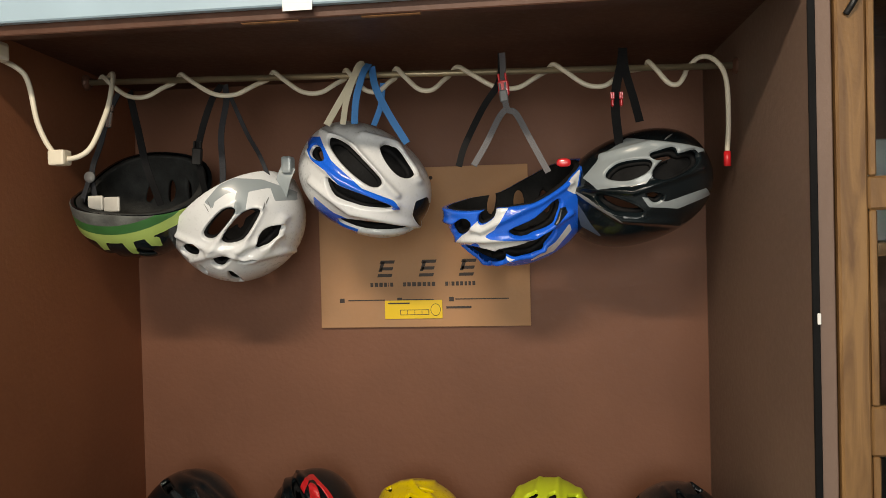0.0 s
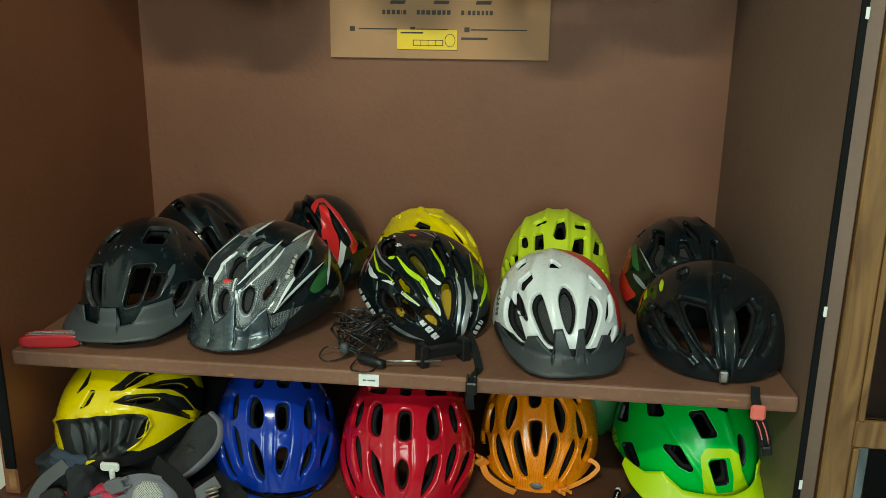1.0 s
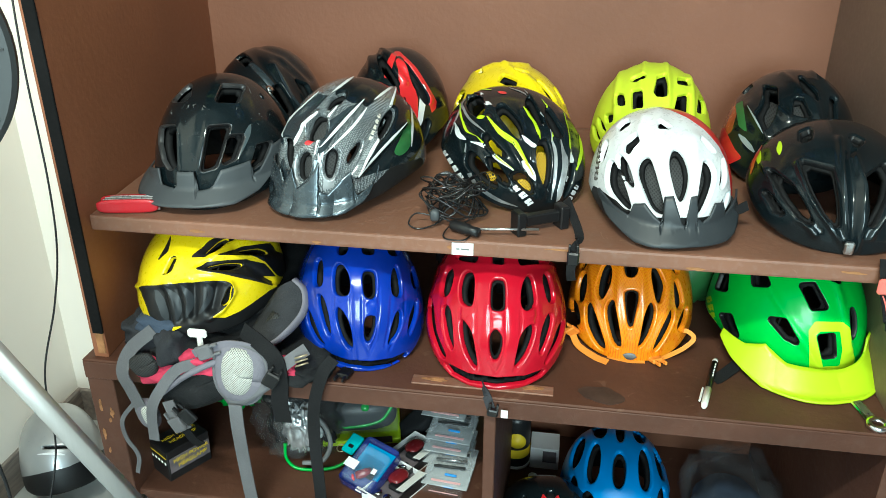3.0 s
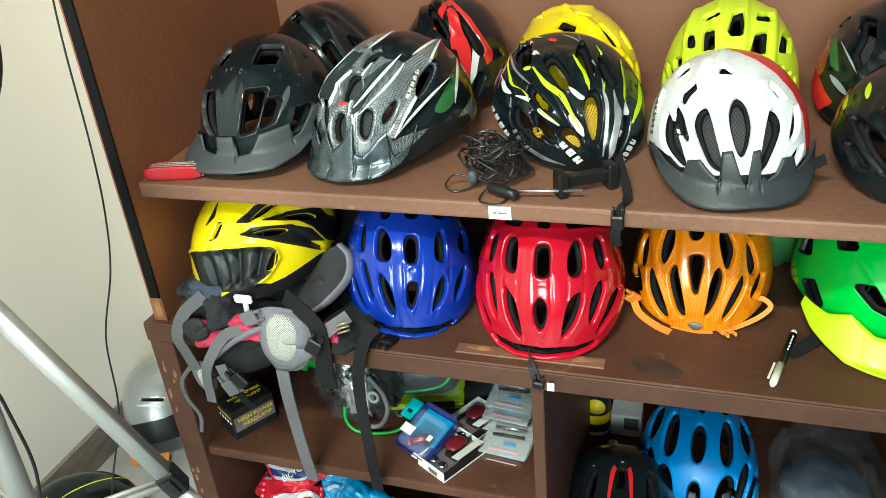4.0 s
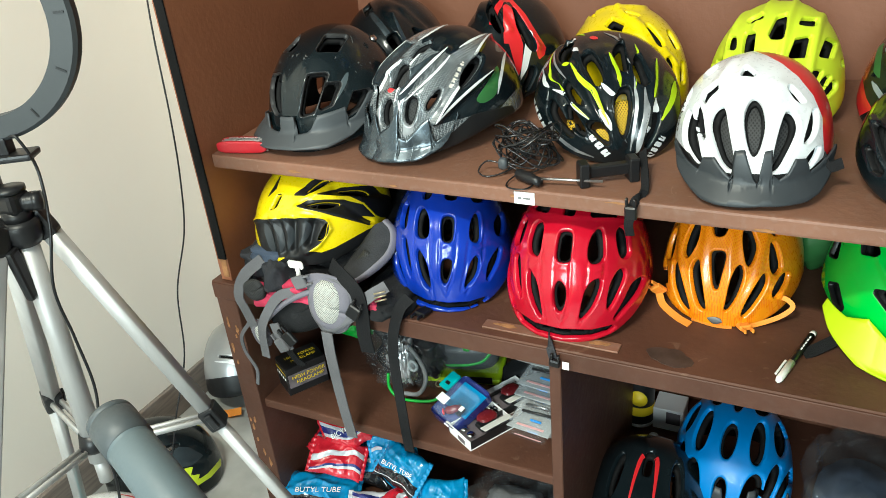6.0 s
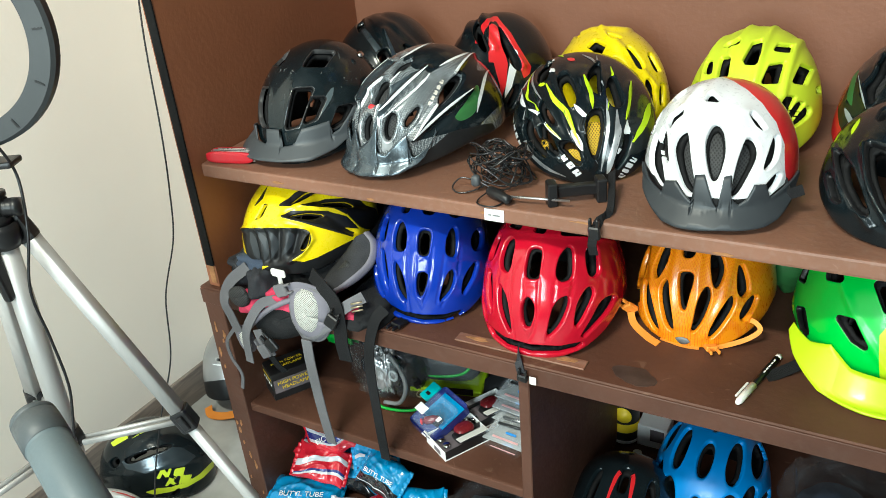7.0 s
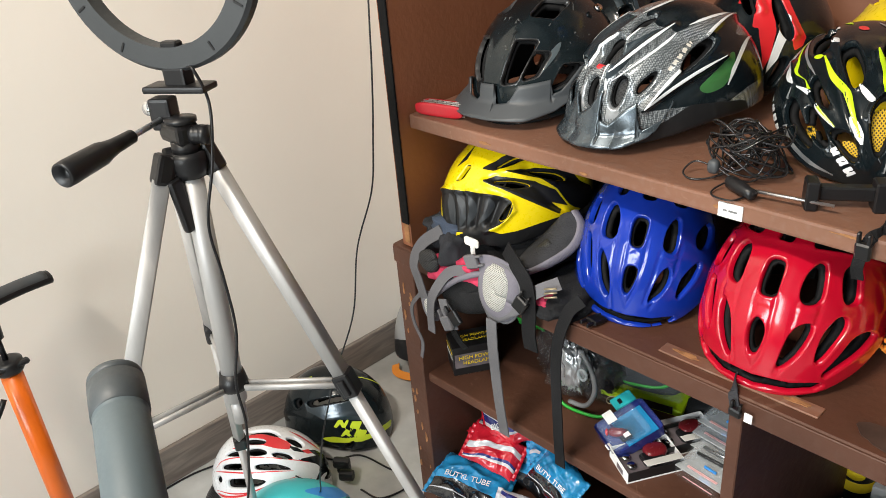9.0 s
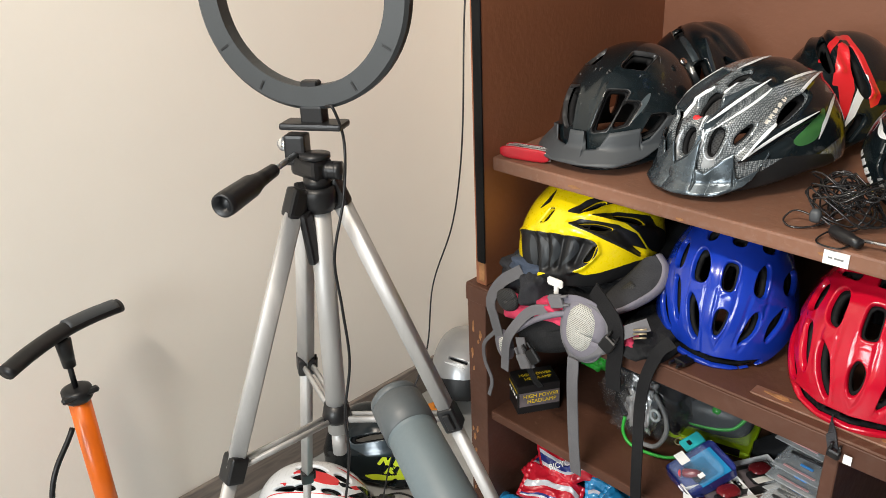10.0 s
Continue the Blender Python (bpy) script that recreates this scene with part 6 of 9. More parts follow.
buckle(h, (0.278, 0.100, Z2 + 0.006), (80, 0, 30), ORANGE_WEB, 0.018, 0.018, "orange buckle half")

p = (0.483, 0.215, 0.691)
s = (0.221, 0.276, 0.165, 2.1, 0.0)
GREEN_VENTS = [("P", [(-0.48, 0.35), (-0.41, 0.36), (-0.28, 0.12), (-0.43, 0.11)], 0.018),
        ("P", [(0.1, 0.17), (0.22, 0.2), (0.39, -0.04), (0.26, -0.07)], 0.018),
        ("P", [(-0.75, -0.36), (-0.66, -0.35), (-0.54, -0.58), (-0.63, -0.55)], 0.018),
        ("P", [(-0.18, -0.3), (-0.03, -0.29), (0.14, -0.52), (0.02, -0.48)], 0.018),
        ("P", [(0.4, -0.41), (0.53, -0.37), (0.59, -0.6), (0.49, -0.63)], 0.018),
        ("P", [(-0.83, 0.18), (-0.79, 0.22), (-0.77, -0.01), (-0.86, 0)], 0.018),
        ("P", [(0.34, 0.42), (0.39, 0.4), (0.49, 0.3), (0.43, 0.32)], 0.018), ("S", [(0.7, -0), (0.75, -0.07), (0.79, -0.24), (0.77, -0.35), (0.71, -0.15)])]
h = helmet("bright green mountain helmet with lime peak", p, (8, 0, 17), s, GREEN_VENTS, GREEN, to_camera_eye(*p), rims=(94, 88, 104), res=170, lip=BLK_SATIN, lip_w=0.010,
       decals=[([("P", [(0.35, -0.8), (0.26, -0.35), (0.31, -0.24), (0.61, -0.19), (0.69, -0.24), (0.75, -0.44), (0.87, -0.61), (0.85, -0.79), (0.5, -0.96)], 0.009), ("P", [(-0.77, -0.64), (-0.68, -0.64), (-0.57, -0.77), (-0.35, -0.75), (-0.27, -0.99), (-0.58, -0.91), (-0.64, -0.87)], 0.009)], LIME),
               ([("P", [(0.35, -0.4), (0.39, -0.35), (0.6, -0.31), (0.67, -0.52), (0.68, -0.71), (0.5, -0.75)], 0.009)], GREEN), (dashes((-0.97, -0.13), (-0.81, -0.55), 4, 0.073), LIME)],
       ridges=[([(-0.45, 0.36), (-0.04, -0.21), (0.46, -0.78)], 0.044, 0.003),
        ([(0.43, 0.38), (0.63, -0.09), (0.77, -0.5)], 0.044, 0.003)])
visor(h, s, LIME, 78, [(-1, 84), (-0.762, 82), (-0.6, 75.5), (-0.412, 82), (-0.25, 81.5), (-0.112, 82), (0.038, 82.5), (0.238, 80.5), (0.388, 78), (0.438, 71.5), (0.7, 70), (1, 72)],
      [(-1, 90), (-0.85, 96), (-0.68, 100), (-0.5, 105), (-0.3, 107), (-0.1, 107), (0.1, 106), (0.28, 102.5), (0.413, 97), (0.6, 88), (0.8, 76), (1, 74)], brow=78, fall=38, label="lime green peak", crease=0.002, n=240, floor=Z2)
obj("rivet", *lathe([(0.0, 0), (0.007, 0), (0.007, 0.004), (0.0, 0.004)], 14, pose(-0.103, -0.05, 0.012, 0, -90, 0)), PLASTIC, h, "black peak screw")
strap(h, [(0.40, 0.10, Z2 + 0.01), (0.37, 0.07, Z2 + 0.003), (0.36, 0.062, Z2 + 0.003)], WEB_BLK, 0.018, (0, -0.3, 1))

p = (-0.443, 0.115, Z2 + 0.074)
YELLOW_BLACK = [("S", [(-0.95, -0.13), (-0.79, -0.11), (-0.38, -0.17), (-0.09, -0.24), (-0.01, -0.36), (-0.05, -0.51), (-0.18, -0.65), (-0.34, -0.74), (-0.46, -0.79), (-0.76, -0.78), (-0.91, -0.69), (-0.95, -0.41)]), ("P", [(-0.36, 0.01), (-0.22, 0.09), (0, 0.05), (0.26, -0.01), (0.5, -0.15), (0.65, -0.4), (0.53, -0.5), (0.24, -0.32), (-0.1, -0.12)], 0.01),
                ("P", [(-0.08, 0.15), (0.26, 0.21), (0.69, 0.14), (0.94, -0.12), (1.01, -0.34), (0.9, -0.55), (0.68, -0.37), (0.53, -0.11), (0.32, 0.04)], 0.01), ("P", [(-0.37, 0.21), (-0.12, 0.39), (0.12, 0.47), (0.39, 0.42), (0.01, 0.31), (-0.23, 0.18)], 0.01), ("P", [(-0.72, 0.02), (-0.57, 0.27), (-0.53, 0.26), (-0.64, 0.06)], 0.005), ("P", [(-0.72, 0.25), (-0.6, 0.42), (-0.5, 0.57), (-0.59, 0.36)], 0.005),
                ("P", [(-0.36, -0.72), (-0.16, -0.81), (0.03, -0.77), (0.37, -0.64), (0.6, -0.56), (1.02, -0.55), (0.64, -1.27), (-0.87, -0.92), (-0.64, -0.81)], 0.01)]
h = helmet("yellow and black helmet with front air intake, lying on the backpack", p, (4, 5, 6), (0.225, 0.285, 0.128, 2.15, 0.0),
       [("P", [(-0.69, 0.05), (-0.57, 0.24), (-0.55, 0.24), (-0.64, 0.08)], 0.005), ("S", [(-0.23, 0.01), (-0, 0.01), (0.21, -0.06), (0.01, -0.08)]),
        ("S", [(0.22, 0.15), (0.52, 0.11), (0.65, 0.01), (0.36, 0.06)]),
        ("S", [(-0.19, 0.24), (0.01, 0.37), (0.13, 0.38), (-0.09, 0.25)]),
        ("S", [(-0.09, -0.45), (-0.03, -0.35), (-0.09, -0.54), (-0.16, -0.58)])], YELLOW, (0.77, -0.96, 0.5), res=180,
       decals=[(YELLOW_BLACK, BLK_SATIN), ([("P", [(0.49, -0.34), (0.83, -0.47), (0.67, -0.53)], 0.004)], YELLOW),
               ([("L", [(-0.85, -0.17), (-0.83, -0.47), (-0.82, -0.71)], 0.057), ("L", [(-0.73, -0.16), (-0.66, -0.43), (-0.7, -0.7)], 0.065), ("L", [(-0.56, -0.17), (-0.51, -0.42), (-0.6, -0.69)], 0.074), ("L", [(-0.29, -0.23), (-0.27, -0.4), (-0.45, -0.66)], 0.074)], VISOR_DARK)],
       ridges=[([(-0.94, -0.12), (-0.38, -0.16), (-0.03, -0.29), (0, -0.44), (-0.18, -0.67), (-0.34, -0.75)], 0.041, 0.005),
        ([(-0.36, 0.01), (0.1, -0.21), (0.6, -0.55)], 0.041, 0.005),
        ([(-0.11, 0.15), (0.48, -0.03)], 0.041, 0.005),
               ([(-0.81, -0.14), (-0.8, -0.72)], 0.057, -0.01),
        ([(-0.65, -0.15), (-0.65, -0.71)], 0.057, -0.01),
        ([(-0.43, -0.18), (-0.51, -0.7)], 0.057, -0.01),
        ([(-0.17, -0.28), (-0.28, -0.62)], 0.057, -0.01), ([(-0.21, 0.02), (0.28, -0.08), (0.55, -0.42)], 0.074, -0.006),
        ([(0.19, 0.2), (0.84, -0.02)], 0.074, -0.006),
        ([(-0.18, 0.28), (0.22, 0.41)], 0.074, -0.006)], rest=False)

ROUND = [("E", 0, 0.36, 0.21, 0.105, 0), ("E", 0, -0.36, 0.22, 0.09, 0, -0.2), ("E", 0, 0.93, 0.16, 0.07, 0)] + side_twin([
    ("E", 0.44, 0.42, 0.25, 0.105, -6, 0.1), ("E", 0.72, 0.54, 0.20, 0.075, -18), ("E", 0.42, -0.32, 0.33, 0.10, 20, -0.5),
    ("E", 0.71, -0.12, 0.29, 0.065, 12, -0.3), ("E", 0.87, -0.18, 0.40, 0.05, 16), ("E", 0.36, 0.92, 0.14, 0.12, -10)])

# lower right compartment
p = (0.265, 0.330, Z4)
s = (0.223, 0.283, 0.168)
h = helmet("sky blue vented helmet with small grey peak on the bottom shelf", p, (8, 0, 6), s, ROUND, BLUE_SKY, to_camera_eye(*p),
           low=0.02)
visor(h, s, VISOR_DARK, 58, [(-1, 66), (-0.6, 78), (-0.32, 79), (-0.28, 52), (-0.16, 52), (-0.02, 76), (0.12, 76), (0.28, 52), (0.40, 52), (0.44, 79), (0.7, 78), (1, 66)], [(-1, 80), (-0.7, 92), (0.7, 92), (1, 80)], label="matt grey forked peak")
rest_low(h, Z4)
p = (0.135, 0.190, Z4)
helmet("black helmet with a red U-shaped band on the bottom shelf", p, (10, 0, 10), (0.216, 0.270, 0.122),
       [("R", 0.0, 0.55, 0.16, 0.07, 0), ("E", -0.5, 0.3, 0.3, 0.08, 8), ("E", 0.5, 0.3, 0.3, 0.08, -8)], BLK, to_camera_eye(*p),
       decals=[([("L", [(-0.20, -0.3), (-0.16, 0.40), (-0.09, 0.66), (0.09, 0.66), (0.16, 0.40), (0.20, -0.3)], 0.07)], RED_DEC)])

# hanging from the rail
HANG = (0.0, -1.0, 0.0)
hung = "helmets hanging from the rail"
p = (-0.462, 0.320, 1.647)


def rim_band(lo, hi):
    """A band that runs below the near rim of the upturned dome."""
    xs = [-1.08 + 0.135 * k for k in range(17)]
    rim = [(x, -0.38 + 0.70 * (1 - math.sqrt(max(0.0, 1 - min(1.0, abs(x)) ** 2)))) for x in xs]
    return ("P", [(x, y + hi) for x, y in rim] + [(x, y + lo) for x, y in rim[::-1]], 0.005)


h = helmet("grey and green helmet hung upside down by straps", p, (-149, 6, 4), (0.228, 0.276, 0.118), [("E", -0.3, -0.92, 0.05, 0.08, 0), ("E", 0.3, -0.9, 0.05, 0.08, 0)],
           BLK, HANG, foam=FOAM_DUSTY,
           decals=[([rim_band(-0.36, -0.18)] + [("P", [(x - 0.09, -0.66), (x + 0.09, -0.66), (x + 0.055, -0.90 + y), (x - 0.055, -0.90 + y)], 0.004) for x, y in ((-0.28, 0.02), (0.16, -0.02), (0.50, 0.10))], LIME_DULL), ([rim_band(-0.22, -0.06)], GREEN_DEEP), ([rim_band(-0.08, 0.12)], FOAM_GREY)],
           rest=False, group=hung, thick=0.022)
strap(h, [(-0.535, 0.30, 1.585), (-0.535, 0.275, 1.665), (-0.520, 0.28, 1.72), (-0.508, 0.29, 1.775), (-0.500, 0.31, 1.815)], CLOTH_DARK, 0.0101)
strap(h, [(-0.420, 0.30, 1.610), (-0.435, 0.28, 1.68), (-0.450, 0.285, 1.74), (-0.470, 0.30, 1.80), (-0.480, 0.312, 1.818)], WEB_BLK, 0.0130)
strap(h, [(-0.535, 0.27, 1.665), (-0.545, 0.26, 1.62), (-0.552, 0.255, 1.575)], CLOTH_DARK, 0.0086)
buckle(h, (-0.505, 0.285, 1.765), (0, 10, 0), CHROME, 0.010, 0.03, "shiny strap slider")
obj("strap_guide", *lathe([(0, 0), (0.010, 0), (0.010, 0.004), (0, 0.005)], 14, pose(-0.535, 0.270, 1.662, 90, 0, 0)), GREY_MID, h, "round grey strap guide").matrix_parent_inverse = h.matrix_world.inverted()
for x0, x1, z0 in ((-0.522, -0.494, 1.601), (-0.493, -0.464, 1.598)):
    part("pad", slab((x0, 0.236, z0), (x1, 0.242, z0 + 0.026), 0.003, 2), WHITE_OLD, h, "cream forehead pad").matrix_parent_inverse = h.matrix_world.inverted()

p = (-0.31, 0.37, 1.602)
h = helmet("white and grey helmet hung nose-down by black straps", p, (177.1, -33.6, 0), (0.248, 0.249, 0.135, 2.2, 0.05),
           [("S", [(-0.25, -0.11), (0.09, 0.28), (0.25, 0.25), (-0.08, -0.17)]),
        ("S", [(0.04, -0.24), (0.37, 0.21), (0.59, 0.25), (0.32, -0.22)]),
        ("S", [(0.5, -0.36), (0.63, -0.1), (0.8, -0), (0.82, -0.05), (0.64, -0.29)]),
        ("S", [(-0.74, -0.36), (-0.48, -0.28), (-0.39, -0.35), (-0.46, -0.47), (-0.67, -0.46)]),
        ("S", [(-0.18, -0.57), (0.08, -0.53), (-0.08, -0.69), (-0.18, -0.67)]),
        ("S", [(0.21, -0.59), (0.4, -0.56), (0.27, -0.62)]),
        ("S", [(-0.49, -0.67), (-0.42, -0.77), (-0.52, -0.82)]),
        ("S", [(-0.01, -0.8), (0.04, -0.91), (-0.06, -1), (-0.08, -0.95)])],
           WHITE, HANG, decals=[([("P", [(-0.18, 0.43), (0.04, 0.72), (0.23, 0.83), (0.6, 0.81), (0.82, 0.7), (0.93, 0.63), (0.96, 0.47), (0.78, 0.44), (0.71, 0.68), (0.44, 0.6), (0.4, 0.25), (0.25, 0.21), (0.29, 0.62), (0.13, 0.57), (-0.04, 0.43), (-0.06, 0.33)], 0.007)], GREY_PAINT),
                                ([("L", [(-0.14, 0.46), (-0.08, 0.31)], 0.013),
        ("L", [(-0.19, 0.4), (-0.12, 0.26)], 0.013),
        ("L", [(0.12, 0.16), (0.18, 0.06)], 0.013),
        ("L", [(0.17, 0.21), (0.23, 0.12)], 0.013),
        ("L", [(0.7, 0.51), (0.66, 0.37)], 0.013),
        ("L", [(0.65, 0.41), (0.61, 0.27)], 0.013),
        ("L", [(0.61, 0.27), (0.56, 0.14)], 0.013)], GREY_MID)],
           ridges=[([(-0.73, -0.12), (-0.24, -0.35), (0.26, -0.39), (0.79, -0.15)], 0.054, 0.006),
        ([(-0.59, -0.57), (0, -0.43), (0.36, -0.58), (0.81, -0.44)], 0.054, 0.006),
        ([(0.29, 0.33), (0.01, -0.19), (-0.22, -0.43)], 0.054, 0.006),
        ([(0.62, 0.33), (0.36, -0.26), (0.16, -0.48)], 0.054, 0.006),
        ([(0.87, 0.15), (0.62, -0.39), (0.28, -0.58)], 0.054, 0.006)], rest=False, group=hung, res=150, edge=(0.02, 0.003), grow=0.02)
part("tail_clip", slab((-0.196, 0.300, 1.660), (-0.178, 0.330, 1.690), 0.005, 2), GREY_PAINT, h, "white tail adjuster").matrix_parent_inverse = h.matrix_world.inverted()
strap(h, [(-0.342, 0.315, 1.630), (-0.338, 0.285, 1.675), (-0.335, 0.28, 1.72), (-0.318, 0.295, 1.79), (-0.305, 0.312, 1.822)], WEB_BLK, 0.0115)
strap(h, [(-0.288, 0.262, 1.628), (-0.292, 0.275, 1.672), (-0.295, 0.28, 1.73), (-0.292, 0.30, 1.79), (-0.298, 0.312, 1.822)], CLOTH_DARK, 0.0108)
strap(h, [(-0.218, 0.310, 1.645), (-0.228, 0.285, 1.690), (-0.250, 0.285, 1.73), (-0.285, 0.30, 1.80)], CLOTH_DARK, 0.0072)
strap(h, [(-0.186, 0.314, 1.672), (-0.194, 0.310, 1.650), (-0.204, 0.316, 1.622)], GREY_PAINT, 0.026, name="tail_arm", label="grey arm of the tail adjuster")
buckle(h, (-0.338, 0.275, 1.692), (0, 5, 0))

p = (-0.060, 0.372, 1.648)
h = helmet("white and blue helmet hung by blue and cream straps", p, (112, -58, 0), (0.190, 0.250, 0.130, 2.2, 0.05),
           [("S", [(-0.33, 0.6), (-0.15, 0.56), (0.16, 0.22), (0.4, -0.11), (0.28, -0.16), (0, 0.09), (-0.23, 0.39)]),
        ("S", [(0.42, 0.49), (0.57, 0.44), (0.79, 0.12), (0.78, -0.01), (0.65, 0.03), (0.5, 0.25)]),
        ("S", [(-0.35, -0.05), (-0.17, -0.2), (0.22, -0.37), (0.51, -0.52), (0.12, -0.49), (-0.25, -0.3)]),
        ("S", [(-0.3, -0.71), (0.07, -0.75), (0.67, -0.83), (0.43, -0.9), (0.02, -0.86)]),
        ("S", [(-0.64, 0.52), (-0.52, 0.48), (-0.44, 0.28), (-0.57, 0.35)])],
           WHITE, HANG, decals=[([("P", [(-0.83, 0.74), (-0.52, 0.66), (-0.29, 0.24), (0.15, -0.22), (0.55, -0.41), (0.62, -0.54), (0.28, -0.52), (-0.09, -0.22), (-0.33, 0.09), (-0.56, 0.27)], 0.011), ("P", [(-0.63, -0.31), (-0.35, -0.58), (0.06, -0.78), (-0.13, -0.91), (-0.48, -0.75), (-0.71, -0.48)], 0.011)], BLUE_BRIGHT), ([("P", [(0.85, -0.43), (0.97, -0.35), (0.95, -0.66), (0.81, -0.81), (0.79, -0.63)], 0.011)], BLK)],
           ridges=[([(-0.51, 0.75), (0.03, 0.44), (0.6, -0.32)], 0.054, 0.007),
        ([(0.12, 0.66), (0.55, 0.54), (0.88, -0.08)], 0.054, 0.007),
        ([(-0.7, 0.43), (-0.16, -0.08), (0.58, -0.49)], 0.054, 0.007),
        ([(-0.64, -0.05), (-0.06, -0.57), (0.78, -0.79)], 0.054, 0.007)], rest=False, group=hung, res=150, edge=(0.02, 0.003), grow=0.03,
           # Black sheets added in place of the shade inside the vents.
           pads=[([("S", [(-0.38, 0.68), (-0.13, 0.62), (0.22, 0.25), (0.47, -0.15), (0.28, -0.23), (-0.04, 0.06), (-0.29, 0.38)]),
        ("S", [(0.37, 0.54), (0.57, 0.51), (0.83, 0.15), (0.83, -0.06), (0.62, -0.03), (0.46, 0.23)]),
        ("S", [(-0.43, 0.01), (-0.17, -0.15), (0.22, -0.32), (0.58, -0.52), (0.11, -0.56), (-0.31, -0.34)])], FOAM)])
strap(h, [(-0.100, 0.26, 1.735), (-0.085, 0.27, 1.765), (-0.062, 0.285, 1.81), (-0.050, 0.30, 1.842), (-0.045, 0.318, 1.845)], WEB_CREAM, 0.0115)
strap(h, [(-0.072, 0.26, 1.735), (-0.066, 0.27, 1.78), (-0.052, 0.285, 1.825), (-0.040, 0.31, 1.845)], WEB_CREAM, 0.0101)
strap(h, [(-0.052, 0.26, 1.735), (-0.050, 0.27, 1.78), (-0.040, 0.285, 1.825), (-0.035, 0.31, 1.845)], WEB_BLUE, 0.0115)
strap(h, [(0.035, 0.27, 1.700), (0.005, 0.275, 1.75), (-0.020, 0.29, 1.80), (-0.030, 0.31, 1.840)], WEB_BLUE, 0.0122)
strap(h, [(-0.025, 0.29, 1.735), (-0.014, 0.30, 1.77), (-0.010, 0.305, 1.81)], WEB_BLUE, 0.0101)

p = (0.212, 0.330, 1.620)
s = (0.200, 0.262, 0.132)
h = helmet("gloss blue and white helmet hung upside down, red buckle", p, (-157.6, 8.7, -70.2), (0.200, 0.262, 0.132, 2.2, 0.0),
           [("S", [(-0.84, -0.28), (-0.68, -0.16), (-0.6, -0.27), (-0.75, -0.4)]),
        ("S", [(-0.87, -0.69), (-0.64, -0.63), (-0.17, -0.82), (-0.49, -0.91)]),
        ("S", [(-0.05, -0.38), (0.27, -0.18), (0.56, 0.14), (0.47, -0.21), (0.14, -0.42)]),
        ("S", [(-0.24, -0.73), (0.12, -0.62), (0.49, -0.37), (0.19, -0.79)]),
        ("S", [(-0.43, -0.08), (-0.27, 0.04), (-0.3, -0.12), (-0.44, -0.22)])],
           BLUE_BRIGHT, HANG, decals=[([("P", [(-0.77, -0.49), (-0.16, 0.14), (-0.04, 0.13), (-0.28, -0.33), (-0.6, -0.57)], 0.011), ("P", [(-0.55, -0.39), (-0.33, -0.48), (0.12, -0.53), (0.24, -0.49), (0.12, -0.79), (-0.1, -0.83), (-0.46, -0.62)], 0.011), ("P", [(-1.1, -0.89), (-0.49, -0.98), (-0.55, -1.13), (-1.07, -1.06)], 0.011), ("P", [(0.65, 0.8), (0.84, 0.71), (0.77, 0.27), (0.67, 0.33), (0.72, 0.62)], 0.011), ("P", [(0.19, -0.88), (0.52, -0.57), (0.69, -0.27), (0.71, -0.36), (0.48, -0.72)], 0.011)], WHITE), ([("P", [(0.45, -0.14), (0.63, 0.04), (0.65, -0.04), (0.49, -0.25)], 0.011)], BLK)],
           ridges=[([(-1, -0.1), (-0.44, -0.34), (0.35, 0.15), (0.71, 0.46)], 0.045, 0.006),
        ([(-1.01, -0.48), (-0.38, -0.5), (0.27, -0.47), (0.71, -0.06)], 0.045, 0.006),
        ([(-1.05, -0.86), (-0.26, -0.91), (0.34, -0.69)], 0.045, 0.006)], rest=False, group=hung, res=150, edge=(0.02, 0.003), grow=0.03)
strap(h, [(0.125, 0.24, 1.655), (0.135, 0.25, 1.69), (0.165, 0.275, 1.755), (0.192, 0.29, 1.80), (0.196, 0.30, 1.85)], WEB_BLK, 0.0108)
strap(h, [(0.150, 0.235, 1.655), (0.170, 0.245, 1.69), (0.192, 0.26, 1.735), (0.205, 0.265, 1.75)], WEB_GREY, 0.0101)
strap(h, [(0.270, 0.235, 1.640), (0.245, 0.245, 1.69), (0.220, 0.26, 1.74), (0.205, 0.265, 1.75), (0.200, 0.28, 1.79), (0.198, 0.30, 1.85)], WEB_GREY, 0.0101)
buckle(h, (0.200, 0.272, 1.785), (0, -6, 0), RED_DEC, 0.018, 0.026, "red and grey buckle")
buckle(h, (0.200, 0.270, 1.772), (0, -6, 0), GREY_MID, 0.014, 0.02, "grey buckle half")
for q, sc in (((0.296, 0.272, 1.658), 0.012),):
    obj("pad", *crumple((q[0] - sc, q[1] - 0.004, q[2] - sc * 0.6), (q[0] + sc, q[1] + 0.004, q[2] + sc * 0.6), 2, 0.05, 3, 8), RED_DEC if q[0] != 0.200 else WHITE_OLD, h, "foam fit pad").matrix_parent_inverse = h.matrix_world.inverted()
p = (0.425, 0.372, 1.618)
